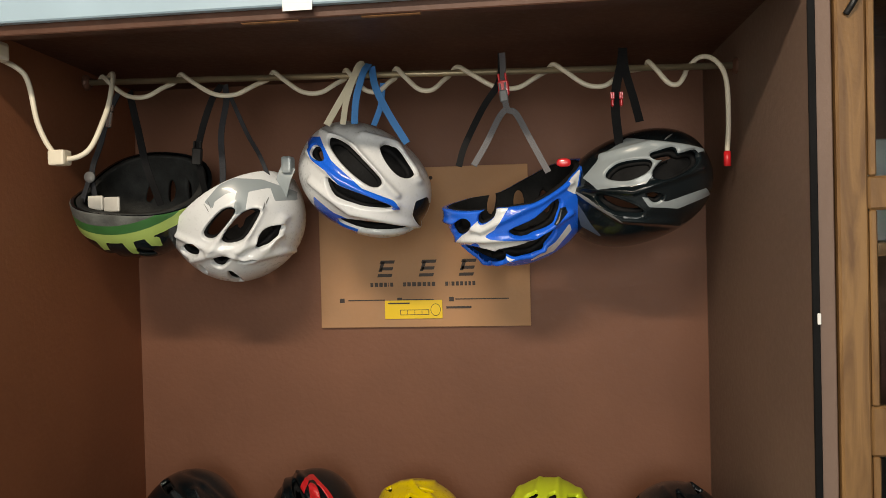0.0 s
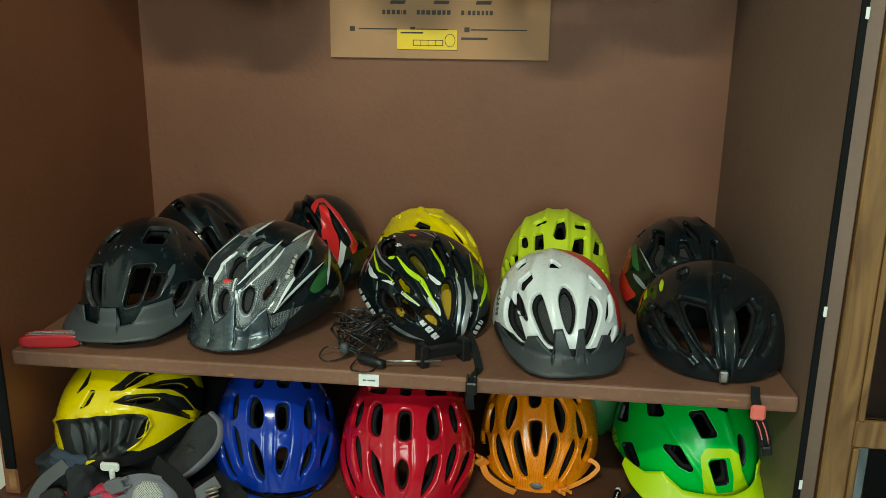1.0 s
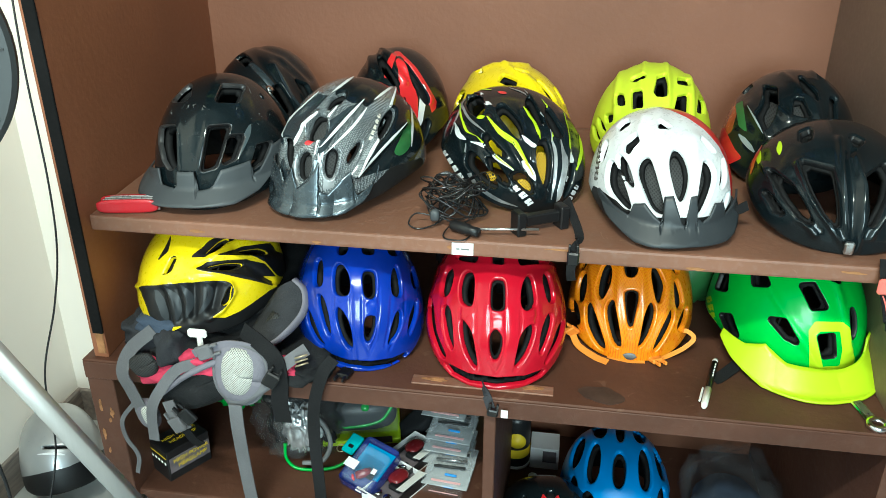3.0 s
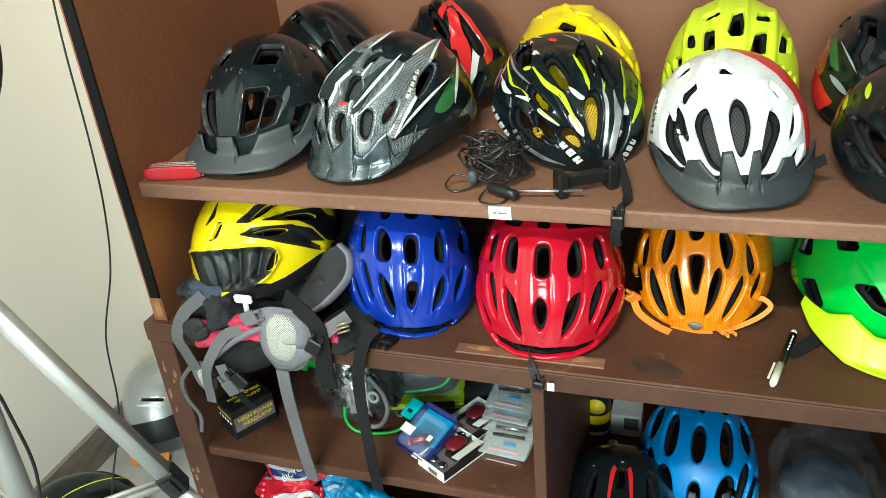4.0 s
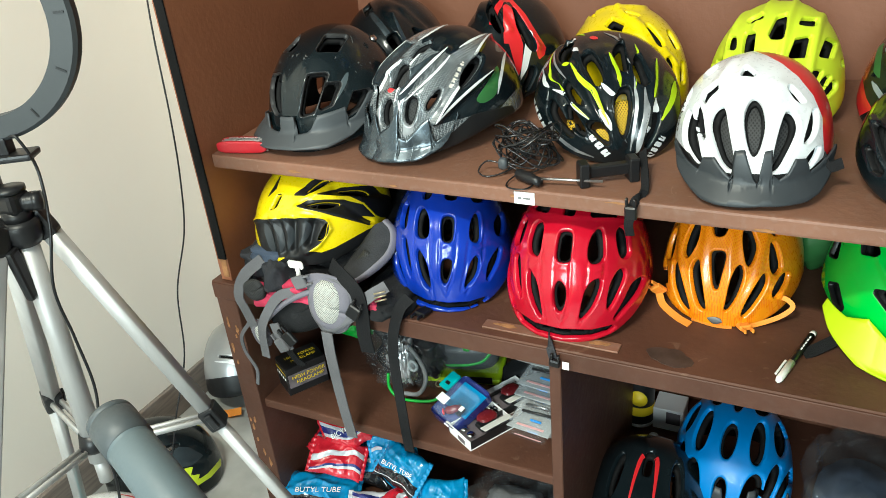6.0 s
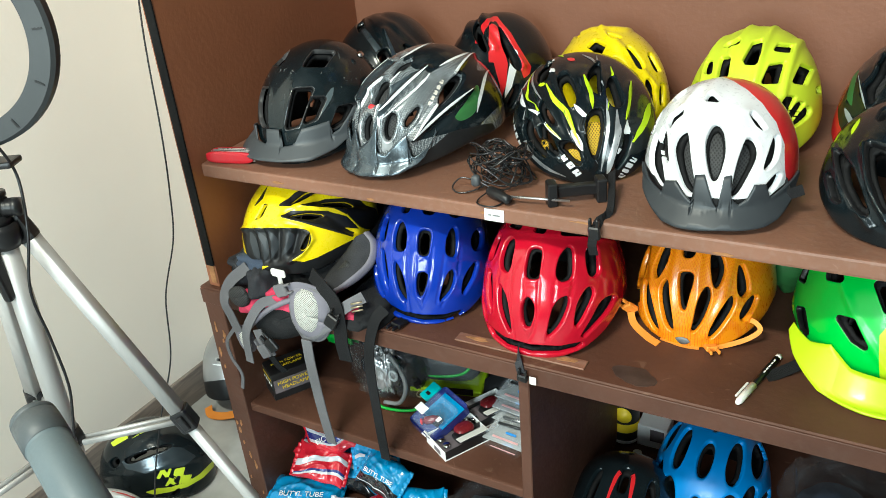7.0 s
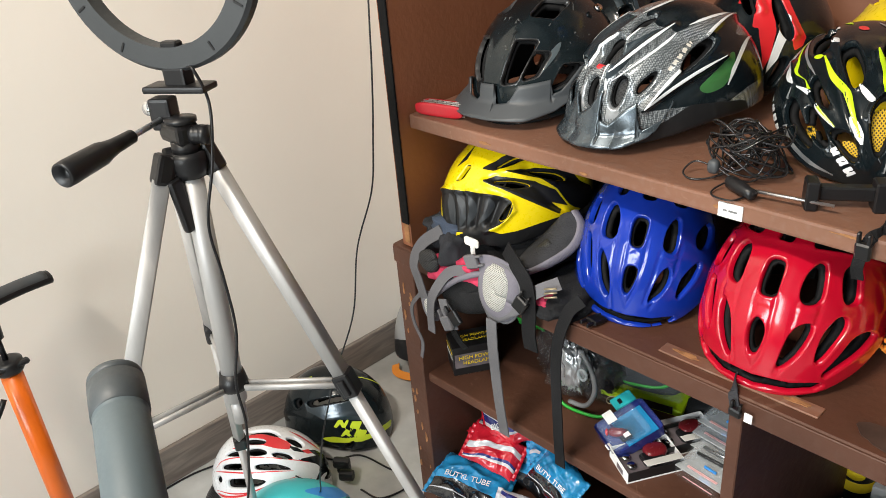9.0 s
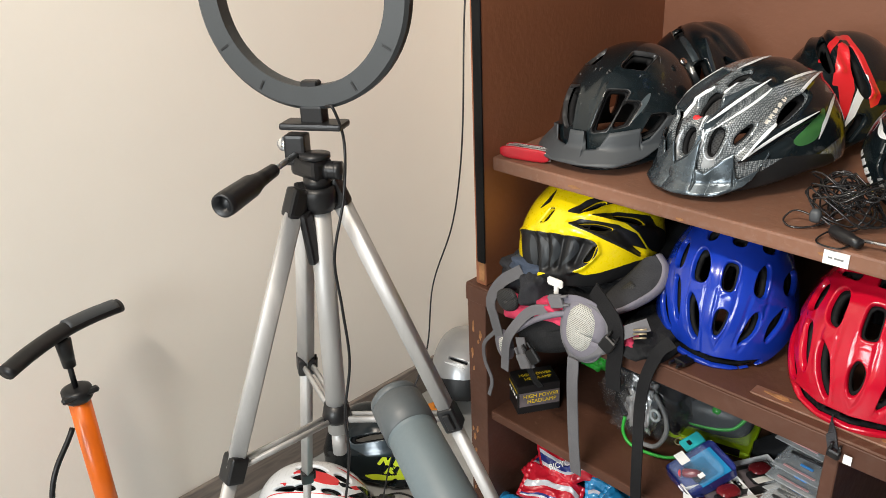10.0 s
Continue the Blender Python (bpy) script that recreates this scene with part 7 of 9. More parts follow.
h = helmet("black and silver helmet hung by black straps", p, (112, 70, 0), (0.190, 0.262, 0.138, 2.2, 0.0),
           [("S", [(-0.44, 0.15), (-0.32, 0.32), (-0.09, 0.37), (0.07, 0.35), (0.01, 0.2), (-0.21, 0.09)]),
        ("S", [(0.12, 0.48), (0.36, 0.54), (0.4, 0.47), (0.19, 0.4)]),
        ("S", [(0.13, 0.15), (0.28, 0.37), (0.66, 0.5), (0.68, 0.33), (0.3, 0.09)]),
        ("S", [(-0.55, -0.17), (-0.21, -0.32), (-0.04, -0.46), (-0.34, -0.4)]),
        ("S", [(0.06, -0.18), (0.21, -0.21), (0.13, -0.28)])],
           BLK, HANG, decals=[([("P", [(-0.72, 0.15), (-0.49, 0.48), (-0.15, 0.78), (0.11, 0.69), (0.75, 0.57), (0.84, 0.52), (0.29, 0.44), (0.13, 0.21), (0.01, -0), (-0.54, -0.06)], 0.01), ("P", [(-0.02, -0.22), (0.27, -0.3), (0.83, -0.08), (0.93, -0.16), (0.43, -0.39), (0.06, -0.36)], 0.01)], GREY_PAINT),
                            ([("P", [(-0.86, -0.16), (-0.64, -0.63), (-0.52, -0.8), (-0.75, -0.63)], 0.01)], CLOTH_BLUE), ([("L", [(-0.82, -0.05), (-0.55, -0.32), (-0.26, -0.56)], 0.05)], GREY_MID), ([("L", [(0.35, 0.25), (0.63, 0.4)], 0.025), ("L", [(0.29, 0.7), (0.42, 0.82)], 0.025)], SILVER)],
           ridges=[([(-0.75, -0.03), (-0.14, -0.13), (0.74, 0.22)], 0.05, 0.006),
        ([(-0.82, -0.07), (-0.27, -0.54), (0.47, -0.62)], 0.05, 0.006),
        ([(-0.49, 0.48), (0.1, 0.64), (0.78, 0.53)], 0.05, 0.006)], rest=False, group=hung, res=150, edge=(0.02, 0.003), grow=0.03,
           # Added black sheets make the vents look dark inside.
           pads=[([("S", [(-0.5, 0.12), (-0.34, 0.38), (-0.09, 0.44), (0.15, 0.41), (0.06, 0.15), (-0.21, 0.02)]),
        ("S", [(0.06, 0.11), (0.26, 0.43), (0.75, 0.59), (0.74, 0.3), (0.3, 0.02)])], FOAM)])
strap(h, [(0.388, 0.285, 1.685), (0.382, 0.275, 1.74), (0.385, 0.285, 1.78), (0.395, 0.30, 1.82), (0.400, 0.312, 1.85)], WEB_BLK, 0.0144)
strap(h, [(0.420, 0.27, 1.720), (0.412, 0.28, 1.76), (0.402, 0.30, 1.81), (0.400, 0.312, 1.85)], WEB_BLK, 0.0130)
for dx in (-0.007, 0.007):
    buckle(h, (0.384 + dx, 0.270, 1.752), (0, 0, 0), RED_DEC, 0.005, 0.012, "red buckle catch")

# on the floor beside the cabinet
p = (-1.01, 0.04, 0.0)
helmet("black smooth-sided helmet with lime piping on the floor", p, (0, 0, -58), (0.204, 0.278, 0.158, 2.2, 0.12),
       [("S", [(-0.49, 0.23), (-0.13, 0.23), (0.28, 0.17), (0.2, 0.1), (-0.2, 0.11), (-0.44, 0.12)]),
        ("S", [(-0.75, 0.31), (-0.64, 0.35), (-0.61, 0.24), (-0.71, 0.17)]),
        ("S", [(0.03, -0.84), (0.18, -0.78), (0.13, -0.89), (-0.03, -0.87)])], BLK, (1.38, -0.82, 1.32), res=150,
       decals=[([("P", [(-0.62, 0.7), (-0.36, 0.76), (-0.35, 0.65), (-0.6, 0.61)], 0.014), ("L", [(-0.27, 0.6), (-0.08, 0.63), (0.13, 0.62), (0.38, 0.57), (0.63, 0.47), (0.81, 0.34), (0.92, 0.23)], 0.019),
                 ("P", [(-0.34, -0.58), (-0.16, -0.6), (0.05, -0.69), (0.33, -0.73), (0.61, -0.67), (0.93, -0.5), (0.89, -0.62), (0.63, -0.75), (0.33, -0.8), (0.02, -0.75), (-0.22, -0.68)], 0.014),
                 ("P", [(-0.12, -0.39), (-0, -0.25), (0.05, -0.27), (0.06, -0.39), (0.13, -0.3), (0.17, -0.31), (0.08, -0.45), (0.02, -0.44), (0.01, -0.33), (-0.07, -0.42)], 0.005),
                 ("P", [(0.15, -0.48), (0.22, -0.36), (0.39, -0.4), (0.31, -0.54)], 0.005), ("P", [(-0.02, -0.6), (0.09, -0.49), (0.13, -0.53), (0.2, -0.53), (0.12, -0.57), (0.16, -0.65), (0.1, -0.64), (0.07, -0.58), (0.03, -0.62)], 0.005), ("P", [(0.2, -0.67), (0.28, -0.55), (0.46, -0.6), (0.38, -0.72)], 0.005)], LIME_Y),
               ([("P", [(-0.55, 0.22), (0.07, 0.21), (0.44, -0), (0.61, -0.26), (0.39, -0.35), (-0.25, -0.19), (-0.52, 0.05)], 0.014)], GUNMETAL)],
       ridges=[([(-0.95, 0.15), (-0.4, -0.19), (0.2, -0.23), (0.82, -0.33)], 0.07, 0.003)])
p = (-0.952, -0.196, 0.0)
h = helmet("white helmet with red and black stripes on the floor", p, (0, 0, -55), (0.206, 0.277, 0.147, 2.2, 0.12),
       [("S", [(-0.19, 0.87), (-0.02, 0.85), (0.16, 0.78), (0.28, 0.63), (0.21, 0.65), (0.02, 0.78), (-0.16, 0.83)]),
        ("S", [(0.38, 0.54), (0.5, 0.51), (0.61, 0.37), (0.6, 0.29), (0.51, 0.34), (0.41, 0.46)]),
        ("S", [(-0.31, 0.73), (-0.18, 0.74), (-0, 0.65), (0.03, 0.59), (-0.05, 0.58), (-0.24, 0.65)]),
        ("S", [(-0.28, 0.53), (-0.13, 0.51), (-0.02, 0.43), (-0.01, 0.36), (-0.15, 0.38), (-0.3, 0.45)]),
        ("S", [(-0.64, 0.57), (-0.52, 0.59), (-0.34, 0.54), (-0.35, 0.45), (-0.55, 0.52)]),
        ("S", [(0.1, 0.32), (0.21, 0.3), (0.35, 0.21), (0.4, 0.12), (0.28, 0.16), (0.13, 0.25)]),
        ("S", [(-0.76, 0.36), (-0.68, 0.38), (-0.45, 0.31), (-0.4, 0.25), (-0.44, 0.2), (-0.69, 0.3)]),
        ("S", [(-0.22, 0.17), (-0.14, 0.18), (0.12, 0.09), (0.32, -0.06), (0.24, -0.04), (-0.16, 0.1)]),
        ("S", [(-0.7, 0.04), (-0.64, 0.07), (-0.37, -0.02), (-0.15, -0.13), (-0.14, -0.17), (-0.31, -0.19), (-0.67, -0.07)]),
        ("S", [(-0.89, 0.18), (-0.83, 0.21), (-0.81, 0.13), (-0.86, 0.09), (-0.89, 0.13)]),
        ("S", [(-0.32, -0.34), (-0.15, -0.32), (0.02, -0.32), (0.03, -0.37), (-0.16, -0.39), (-0.3, -0.41)])], WHITE, (1.33, -0.59, 1.32), res=140, grow=0.012,
       decals=[([("P", [(-0.26, 0.78), (-0.15, 0.81), (0.02, 0.76), (0.23, 0.6), (0.37, 0.46), (0.42, 0.35), (0.36, 0.33), (0.18, 0.41), (-0.02, 0.55), (-0.24, 0.64)], 0.013), ("L", [(-0.66, 0.56), (-0.44, 0.61), (-0.51, 0.65)], 0.033), ("L", [(-0.85, 0.38), (-0.74, 0.47), (-0.56, 0.47), (-0.29, 0.39), (0.06, 0.25), (0.4, 0.09), (0.65, -0.04)], 0.019), ("L", [(-0.87, 0.33), (-0.7, 0.25), (-0.35, 0.1), (0.01, -0), (0.36, -0.11)], 0.025),
                 ("L", [(-0.92, -0.03), (-0.69, -0.18), (-0.42, -0.26), (-0.13, -0.25), (0.15, -0.24), (0.43, -0.23)], 0.026), ("L", [(-0.92, -0.08), (-0.8, -0.2), (-0.52, -0.28), (-0.28, -0.26)], 0.039), ("L", [(-0.05, -0.5), (0.2, -0.44), (0.45, -0.39), (0.62, -0.34)], 0.026),
                 ("L", [(0.45, 0.67), (0.6, 0.51), (0.74, 0.33), (0.87, 0.15)], 0.026), ("P", [(0.56, 0.22), (0.68, 0.21), (0.77, 0.12), (0.66, 0.14)], 0.008)], RED_DEC),
               ([("P", [(0.5, 0.06), (0.74, 0.05), (0.94, -0.03), (1.02, -0), (1.06, -0.18), (0.99, -0.28), (0.83, -0.32), (0.75, -0.39), (0.69, -0.41), (0.84, -0.21), (0.76, -0.09)], 0.013), ("P", [(0.7, 0.19), (0.78, 0.17), (1.03, -0.06), (0.92, -0.08), (0.79, 0.06)], 0.008), ("P", [(0.39, 0.37), (0.5, 0.3), (0.6, 0.18), (0.44, 0.27)], 0.008), ("P", [(1.03, -0.25), (1.06, -0.3), (0.92, -0.44), (0.83, -0.44)], 0.013)], BLK)])
for q, w in (((-0.846, -0.070, 0.062), 0.020), ((-0.830, -0.072, 0.036), 0.018), ((-0.856, -0.060, 0.034), 0.016)):
    bm = slab((-w, -0.010, -0.012), (w, 0.010, 0.012), 0.007, 2)
    bmesh.ops.transform(bm, matrix=h.matrix_world.inverted() @ pose(*q, 0, 0, 35), verts=bm.verts)
    part("retention_dial", bm, PLASTIC, h, "black retention dial and its arms")
strap(h, [(-0.975, -0.330, 0.030), (-1.020, -0.322, 0.024), (-1.048, -0.300, 0.026), (-1.062, -0.262, 0.034)], BLK_SATIN, 0.050, (-0.6, -0.5, 0.5), "peak", "short black peak")
p = (-0.748, -0.249, 0.0)
helmet("glossy turquoise helmet on the floor", p, (0, 0, -55), (0.206, 0.282, 0.154, 2.2, 0.12),
       [("S", [(0.03, 0.49), (0.15, 0.48), (0.29, 0.35), (0.35, 0.23), (0.08, 0.34)]),
        ("S", [(0.76, 0.33), (0.88, 0.33), (1.08, 0.22), (1.18, 0.08), (1, 0.16)]),
        ("S", [(-0.24, 0.47), (-0.07, 0.46), (-0.01, 0.32), (-0.18, 0.33)]),
        ("S", [(0.28, 0.11), (0.58, 0.09), (0.63, -0.03), (0.33, -0.01)])], TEAL, (1.15, -0.5, 1.31),
       decals=[([("S", [(0.15, 0.65), (0.41, 0.64), (0.7, 0.53), (0.88, 0.4), (0.94, 0.28), (0.74, 0.36), (0.51, 0.35), (0.4, 0.45)])], BLUE_SKY)])
p = (-1.040, 0.390, 0.0)
s = (0.190, 0.275, 0.150)
h = helmet("silver and black urban helmet with orange strap on the floor", p, (-18, 0, 40), s, [("L", [(-0.4, 0.1), (0.1, -0.05)], 0.04)], SILVER, (1.1, -1.2, 1.1),
           decals=[([("P", [(-1.1, -0.38), (0.0, -0.48), (1.1, -0.36), (1.1, -1.1), (-1.1, -1.1)], 0.01)], BLK_SATIN), ([("L", [(-0.55, 0.0), (-0.2, -0.1), (0.0, -0.2)], 0.05)], WHITE)], rims=(104, 100, 112))
strap(h, [(-1.085, 0.295, 0.02), (-1.065, 0.280, 0.012), (-1.025, 0.285, 0.014), (-0.985, 0.305, 0.02)], ORANGE_WEB, 0.022, (0, -0.5, 0.85))


# ---- hanging rail and its cable ----
RY, ZA, ZE = 0.318, 1.840, 1.813


def rail_z(x):
    return ZA + (ZE - ZA) * (x - XL) / (XR - XL)


rail = thing("hanging_rail", (0, 0, 0), "thin brass-coloured rail across the cabinet", "rail")
obj("rod", *tube([(XL + 0.001, RY, ZA), (XR - 0.001, RY, ZE)], 0.0055, 14), BRASS, rail)
for x in (XL, XR):
    s = 1 if x < 0 else -1
    obj("socket", *lathe([(0.0, 0), (0.014, 0), (0.014, 0.004), (0.009, 0.010), (0.0, 0.010)], 18, along((x, RY, rail_z(x)), (x + s, RY, rail_z(x)))), BROWN_WORN_SHADE, rail)
cord = thing("lamp_flex", (0, 0, 0), "yellowed white lamp cord wound round the rail", "cord")
pts = [(-0.575, 0.06, 1.838), (-0.549, 0.10, 1.820), (-0.531, 0.10, 1.794), (-0.519, 0.10, 1.735), (-0.498, 0.10, 1.692), (-0.474, 0.10, 1.676), (-0.441, 0.11, 1.690), (-0.424, 0.13, 1.745),
       (-0.430, 0.16, 1.785), (-0.470, 0.24, 1.835), (-0.530, RY + 0.012, 1.850)]
for a, b in ((-0.534, -0.416), (-0.383, -0.245), (-0.210, -0.095), (-0.078, 0.0), (0.012, 0.094), (0.120, 0.250), (0.284, 0.390), (0.442, 0.500)):
    w = b - a
    for f, y, z in ((-0.10, 0.011, 0.002), (0.0, 0.002, 0.0105), (0.18, -0.013, -0.005), (0.5, -0.021, -0.030), (0.78, -0.019, -0.032), (1.0, -0.007, -0.015), (1.10, 0.010, -0.004)):
        pts.append((a + f * w, RY + y, rail_z(a + f * w) + z))
pts += [(0.523, RY - 0.004, 1.828), (0.545, RY - 0.016, 1.822), (0.563, RY - 0.020, 1.790), (0.566, RY - 0.020, 1.72), (0.563, RY - 0.020, 1.668)]
obj("cord", *tube(curve_pts(pts, 7), 0.0042, 10), CABLE_W, cord)
obj("end_cap", *lathe([(0, 0), (0.006, 0), (0.006, 0.024), (0, 0.025)], 12, pose(0.563, RY - 0.020, 1.645)), RED_DEC, cord, "red taped end")
part("plug", slab((-0.566, 0.035, 1.822), (-0.540, 0.072, 1.852), 0.007, 2), CABLE_W, cord, "cream plug")
part("connector", slab((-0.497, 0.088, 1.666), (-0.470, 0.112, 1.690), 0.004, 2), CABLE_W, cord, "cream cord connector")

# ---- cardboard sign ----
sign = thing("cardboard_sign", (0.014, YB - 0.006, 1.520), "brown cardboard shop sign with dark print and yellow sticker", "sign")
part("board", slab((-0.219, -0.003, -0.165), (0.219, 0.003, 0.165), 0.001), CARD, sign)
obj("hole", *lathe([(0, 0), (0.004, 0), (0.004, 0.0006), (0, 0.0006)], 12, pose(0.02, -0.003, 0.143, 90, 0, 0)), INK, sign)


def bar(ob, x0, x1, z, h, m=INK, y=-0.0042, slant=0.0):
    bm = slab((x0, y, z - h / 2), (x1, y + 0.0010, z + h / 2), 0)
    for v in bm.verts:
        v.co.x += slant * (v.co.z - z)
    return part("print_bar", bm, m, ob)


ZB = -0.165
for x in (-0.075, 0.012, 0.095):
    for k, (dx, dz, w) in enumerate(((0, 0.014, 0.030), (-0.002, 0.0, 0.026), (-0.006, -0.014, 0.030))):
        bar(sign, x - w / 2 + dx, x + w / 2 + dx, ZB + 0.122 + dz, 0.0065, slant=0.35)
    bar(sign, x - 0.016, x - 0.009, ZB + 0.126, 0.020, slant=0.35)
x = -0.112
for w in (0.009, 0.010, 0.010, 0.009, 0.004, 0.009, 0.018, 0.009, 0.010, 0.011, 0.011, 0.010, 0.009, 0.010, 0.018, 0.009, 0.004, 0.009, 0.009, 0.009, 0.008, 0.008, 0.009):
    if w < 0.017:
        bar(sign, x, x + w - 0.003, ZB + 0.089, 0.0085)
    x += w
for x0, x1 in ((-0.160, -0.082), (-0.045, 0.020), (0.065, 0.175)):
    bar(sign, x0, x1, ZB + 0.057, 0.0022)
for x in (-0.178, -0.056, 0.052):
    bar(sign, x, x + 0.010, ZB + 0.057, 0.009)
bar(sign, -0.082, -0.078, ZB + 0.040, 0.008)
bar(sign, 0.046, 0.098, ZB + 0.040, 0.0045)
yst = part("sticker", slab((-0.082, -0.0062, ZB + 0.018), (0.038, -0.0046, ZB + 0.056), 0), STICKER, sign, "yellow promotional sticker")
for x0, x1, z, h in ((-0.075, -0.030, 0.050, 0.003), (-0.050, 0.010, 0.036, 0.0012), (-0.050, 0.010, 0.026, 0.0012), (-0.050, -0.0485, 0.031, 0.010), (0.009, 0.0105, 0.031, 0.010),
                     (-0.035, -0.034, 0.031, 0.010), (-0.020, -0.019, 0.031, 0.010), (-0.005, -0.004, 0.031, 0.010)):
    bar(sign, x0, x1, ZB + z, h, y=-0.0066)
obj("print_ring", *sweep([(0.024 + 0.010 * math.cos(a * 0.3), -0.0064, ZB + 0.036 + 0.012 * math.sin(a * 0.3)) for a in range(22)], [(-0.0007, -0.0004), (0.0007, -0.0004), (0.0007, 0.0004), (-0.0007, 0.0004)]), INK, sign)

# ---- small things on the upper shelf ----
MAROON_RED = mat("worn_red_plastic", (0.40, 0.008, 0.018), 0.3, coat=0.3, vary=0.15, dust=0.04)
knife = thing("pocket_knife", (-0.515, 0.026, Z1), "closed red multi-tool pocket knife on the shelf edge", "knife", (0, 0, 12))
for y in (-0.010, 0.010):
    bm = bmesh.new()
    bmesh.ops.create_uvsphere(bm, u_segments=32, v_segments=16, radius=1)
    for v in bm.verts:
        q = [math.copysign(abs(c) ** 0.55, c) for c in v.co]
        v.co = (q[0] * 0.045, y + q[1] * 0.0036, 0.0115 + q[2] * 0.0105)
    part("scale", bm, MAROON_RED, knife, "red plastic scale", True)
for k in range(5):
    bm = slab((-0.036 + 0.003 * k, -0.0066 + k * 0.0028, 0.003), (0.046 - 0.002 * k, -0.0050 + k * 0.0028, 0.0215 + 0.002 * (k % 2)), 0.0008)
    part("blade", bm, STEEL, knife, "folded steel blade")
obj("key_ring", *tube([(0.047 + 0.004 * math.cos(a), 0, 0.011 + 0.005 * math.sin(a)) for a in np.linspace(0, 6.2, 14)], 0.0008, 6), STEEL, knife)

wire = thing("tangled_wire", (-0.050, 0.080, Z1), "tangle of thin black cable with a clip-on microphone", "cable")
rnd = random.Random(11)
pts = []
for k in range(170):
    a = k * 0.83
    r = 0.036 + 0.018 * math.sin(k * 0.61)
    pts.append((0.012 + r * 0.86 * math.cos(a) + rnd.uniform(-0.008, 0.008), r * 0.75 * math.sin(a) + rnd.uniform(-0.007, 0.007), 0.004 + 0.062 * abs(math.sin(a * 0.37 + k * 0.05)) * rnd.uniform(0.6, 1.0)))
obj("wire", *tube(curve_pts(pts, 6), 0.0013, 6), CABLE_BLK, wire)
obj("loose_loop", *tube(curve_pts([(-0.01, -0.03, 0.012), (-0.036, -0.034, 0.016), (-0.044, -0.048, 0.006), (-0.030, -0.056, 0.002), (-0.010, -0.046, 0.004), (0.005, -0.03, 0.01)], 8), 0.0012, 6), CABLE_BLK, wire)
obj("hanging_loop", *tube(curve_pts([(0.02, -0.04, 0.01), (0.01, -0.07, 0.004), (0.016, -0.084, 0.002), (0.04, -0.084, 0.002), (0.050, -0.06, 0.004)], 8), 0.0012, 6), PLASTIC, wire)
obj("microphone", *lathe([(0, 0), (0.006, 0), (0.008, 0.004), (0.008, 0.030), (0.0065, 0.034), (0.0065, 0.046), (0, 0.046)], 16, along((0.018, -0.052, 0.010), (0.055, -0.072, 0.010))), PLASTIC, wire, "black microphone capsule")
obj("stem", *tube([(0.045, -0.066, 0.011), (0.14, -0.055, 0.012)], 0.002, 8), STEEL, wire, "thin steel stem")
obj("clip", *crumple((-0.014, -0.05, 0.010), (0.000, -0.037, 0.028), 3, 0.1, 3, 8), VISOR_GREY, wire, "grey clip")

mount = thing("bar_mount", (0.090, 0.052, Z1), "black plastic phone bar mount bracket", "bracket", (0, 0, 32))
part("bridge", slab((-0.038, -0.006, 0.010), (0.038, 0.008, 0.026), 0.002), PLASTIC, mount)
for x in (-0.038, 0.030):
    part("jaw", slab((x - 0.004, -0.014, 0.0), (x + 0.010, 0.010, 0.034), 0.002), PLASTIC, mount)

# ---- small things on the lower shelf ----
pen = thing("marker_pen", (0.350, 0.040, Z2 - 0.0012), "black marker pen with white cap", "pen", (0, 0, -15))
obj("barrel", *lathe([(0, 0), (0.0044, 0), (0.0048, 0.002), (0.0048, 0.078), (0, 0.078)], 16, along((0, -0.010, 0.0065), (0, 1, 0.0065))), PLASTIC, pen)
obj("cap", *lathe([(0, 0), (0.003, 0), (0.0048, 0.006), (0.0052, 0.048), (0, 0.048)], 16, along((0, -0.056, 0.0065), (0, 1, 0.0065))), PLASTIC_W, pen, "white cap")
obj("tail", *lathe([(0, 0), (0.0045, 0), (0.0045, 0.008), (0, 0.008)], 12, along((0, 0.068, 0.0065), (0, 1, 0.0065))), PLASTIC_W, pen, "white end plug")
part("pocket_clip", slab((-0.009, -0.045, 0.006), (-0.006, -0.008, 0.009), 0.001), PLASTIC_W, pen)
for k in range(5):
    part("print_bar", slab((0.001, 0.020 + k * 0.008, 0.0122), (0.003, 0.025 + k * 0.008, 0.0128), 0), PAPER, pen)

wr = thing("ring_spanner", (0.560, 0.004, Z2), "chromed ring spanner under the green peak", "spanner", (0, 0, 12))
obj("ring", *sweep([(0.011 * math.cos(a), -0.022 + 0.011 * math.sin(a), 0.005) for a in np.linspace(0, 2 * math.pi, 25)], [(-0.0035, -0.004), (0.0035, -0.004), (0.0035, 0.004), (-0.0035, 0.004)], normal=(0, 0, 1)), CHROME, wr)
part("shank", slab((-0.009, -0.012, 0.001), (0.009, 0.10, 0.006), 0.002), CHROME, wr)
part("groove", slab((-0.005, 0.0, 0.0060), (0.005, 0.09, 0.0064), 0), STEEL, wr)

# ---- headlamp carton ----
box = thing("headlamp_carton", (-0.520, 0.056, Z3), "small black carton with yellow headlamp lettering", "box", (0, 0, 58))
part("carton", slab((-0.050, -0.034, 0), (0.050, 0.034, 0.074), 0.0012), CARTON_BLK, box)
part("print_panel", slab((-0.046, -0.0352, 0.020), (0.048, -0.0342, 0.056), 0), CARTON_GREY, box)
lettering("HIGH POWER", 0.0135, pose(0.004, -0.0356, 0.046, 90, 0, 0), INK_Y, box)
lettering("HEADLAMP", 0.0135, pose(0.006, -0.0356, 0.032, 90, 0, 0), INK_Y, box)
lettering("HIGH POWER", 0.0125, pose(0.004, 0.008, 0.0744), INK_Y, box)
lettering("HEADLAMP", 0.0125, pose(0.006, -0.008, 0.0744), INK_Y, box)
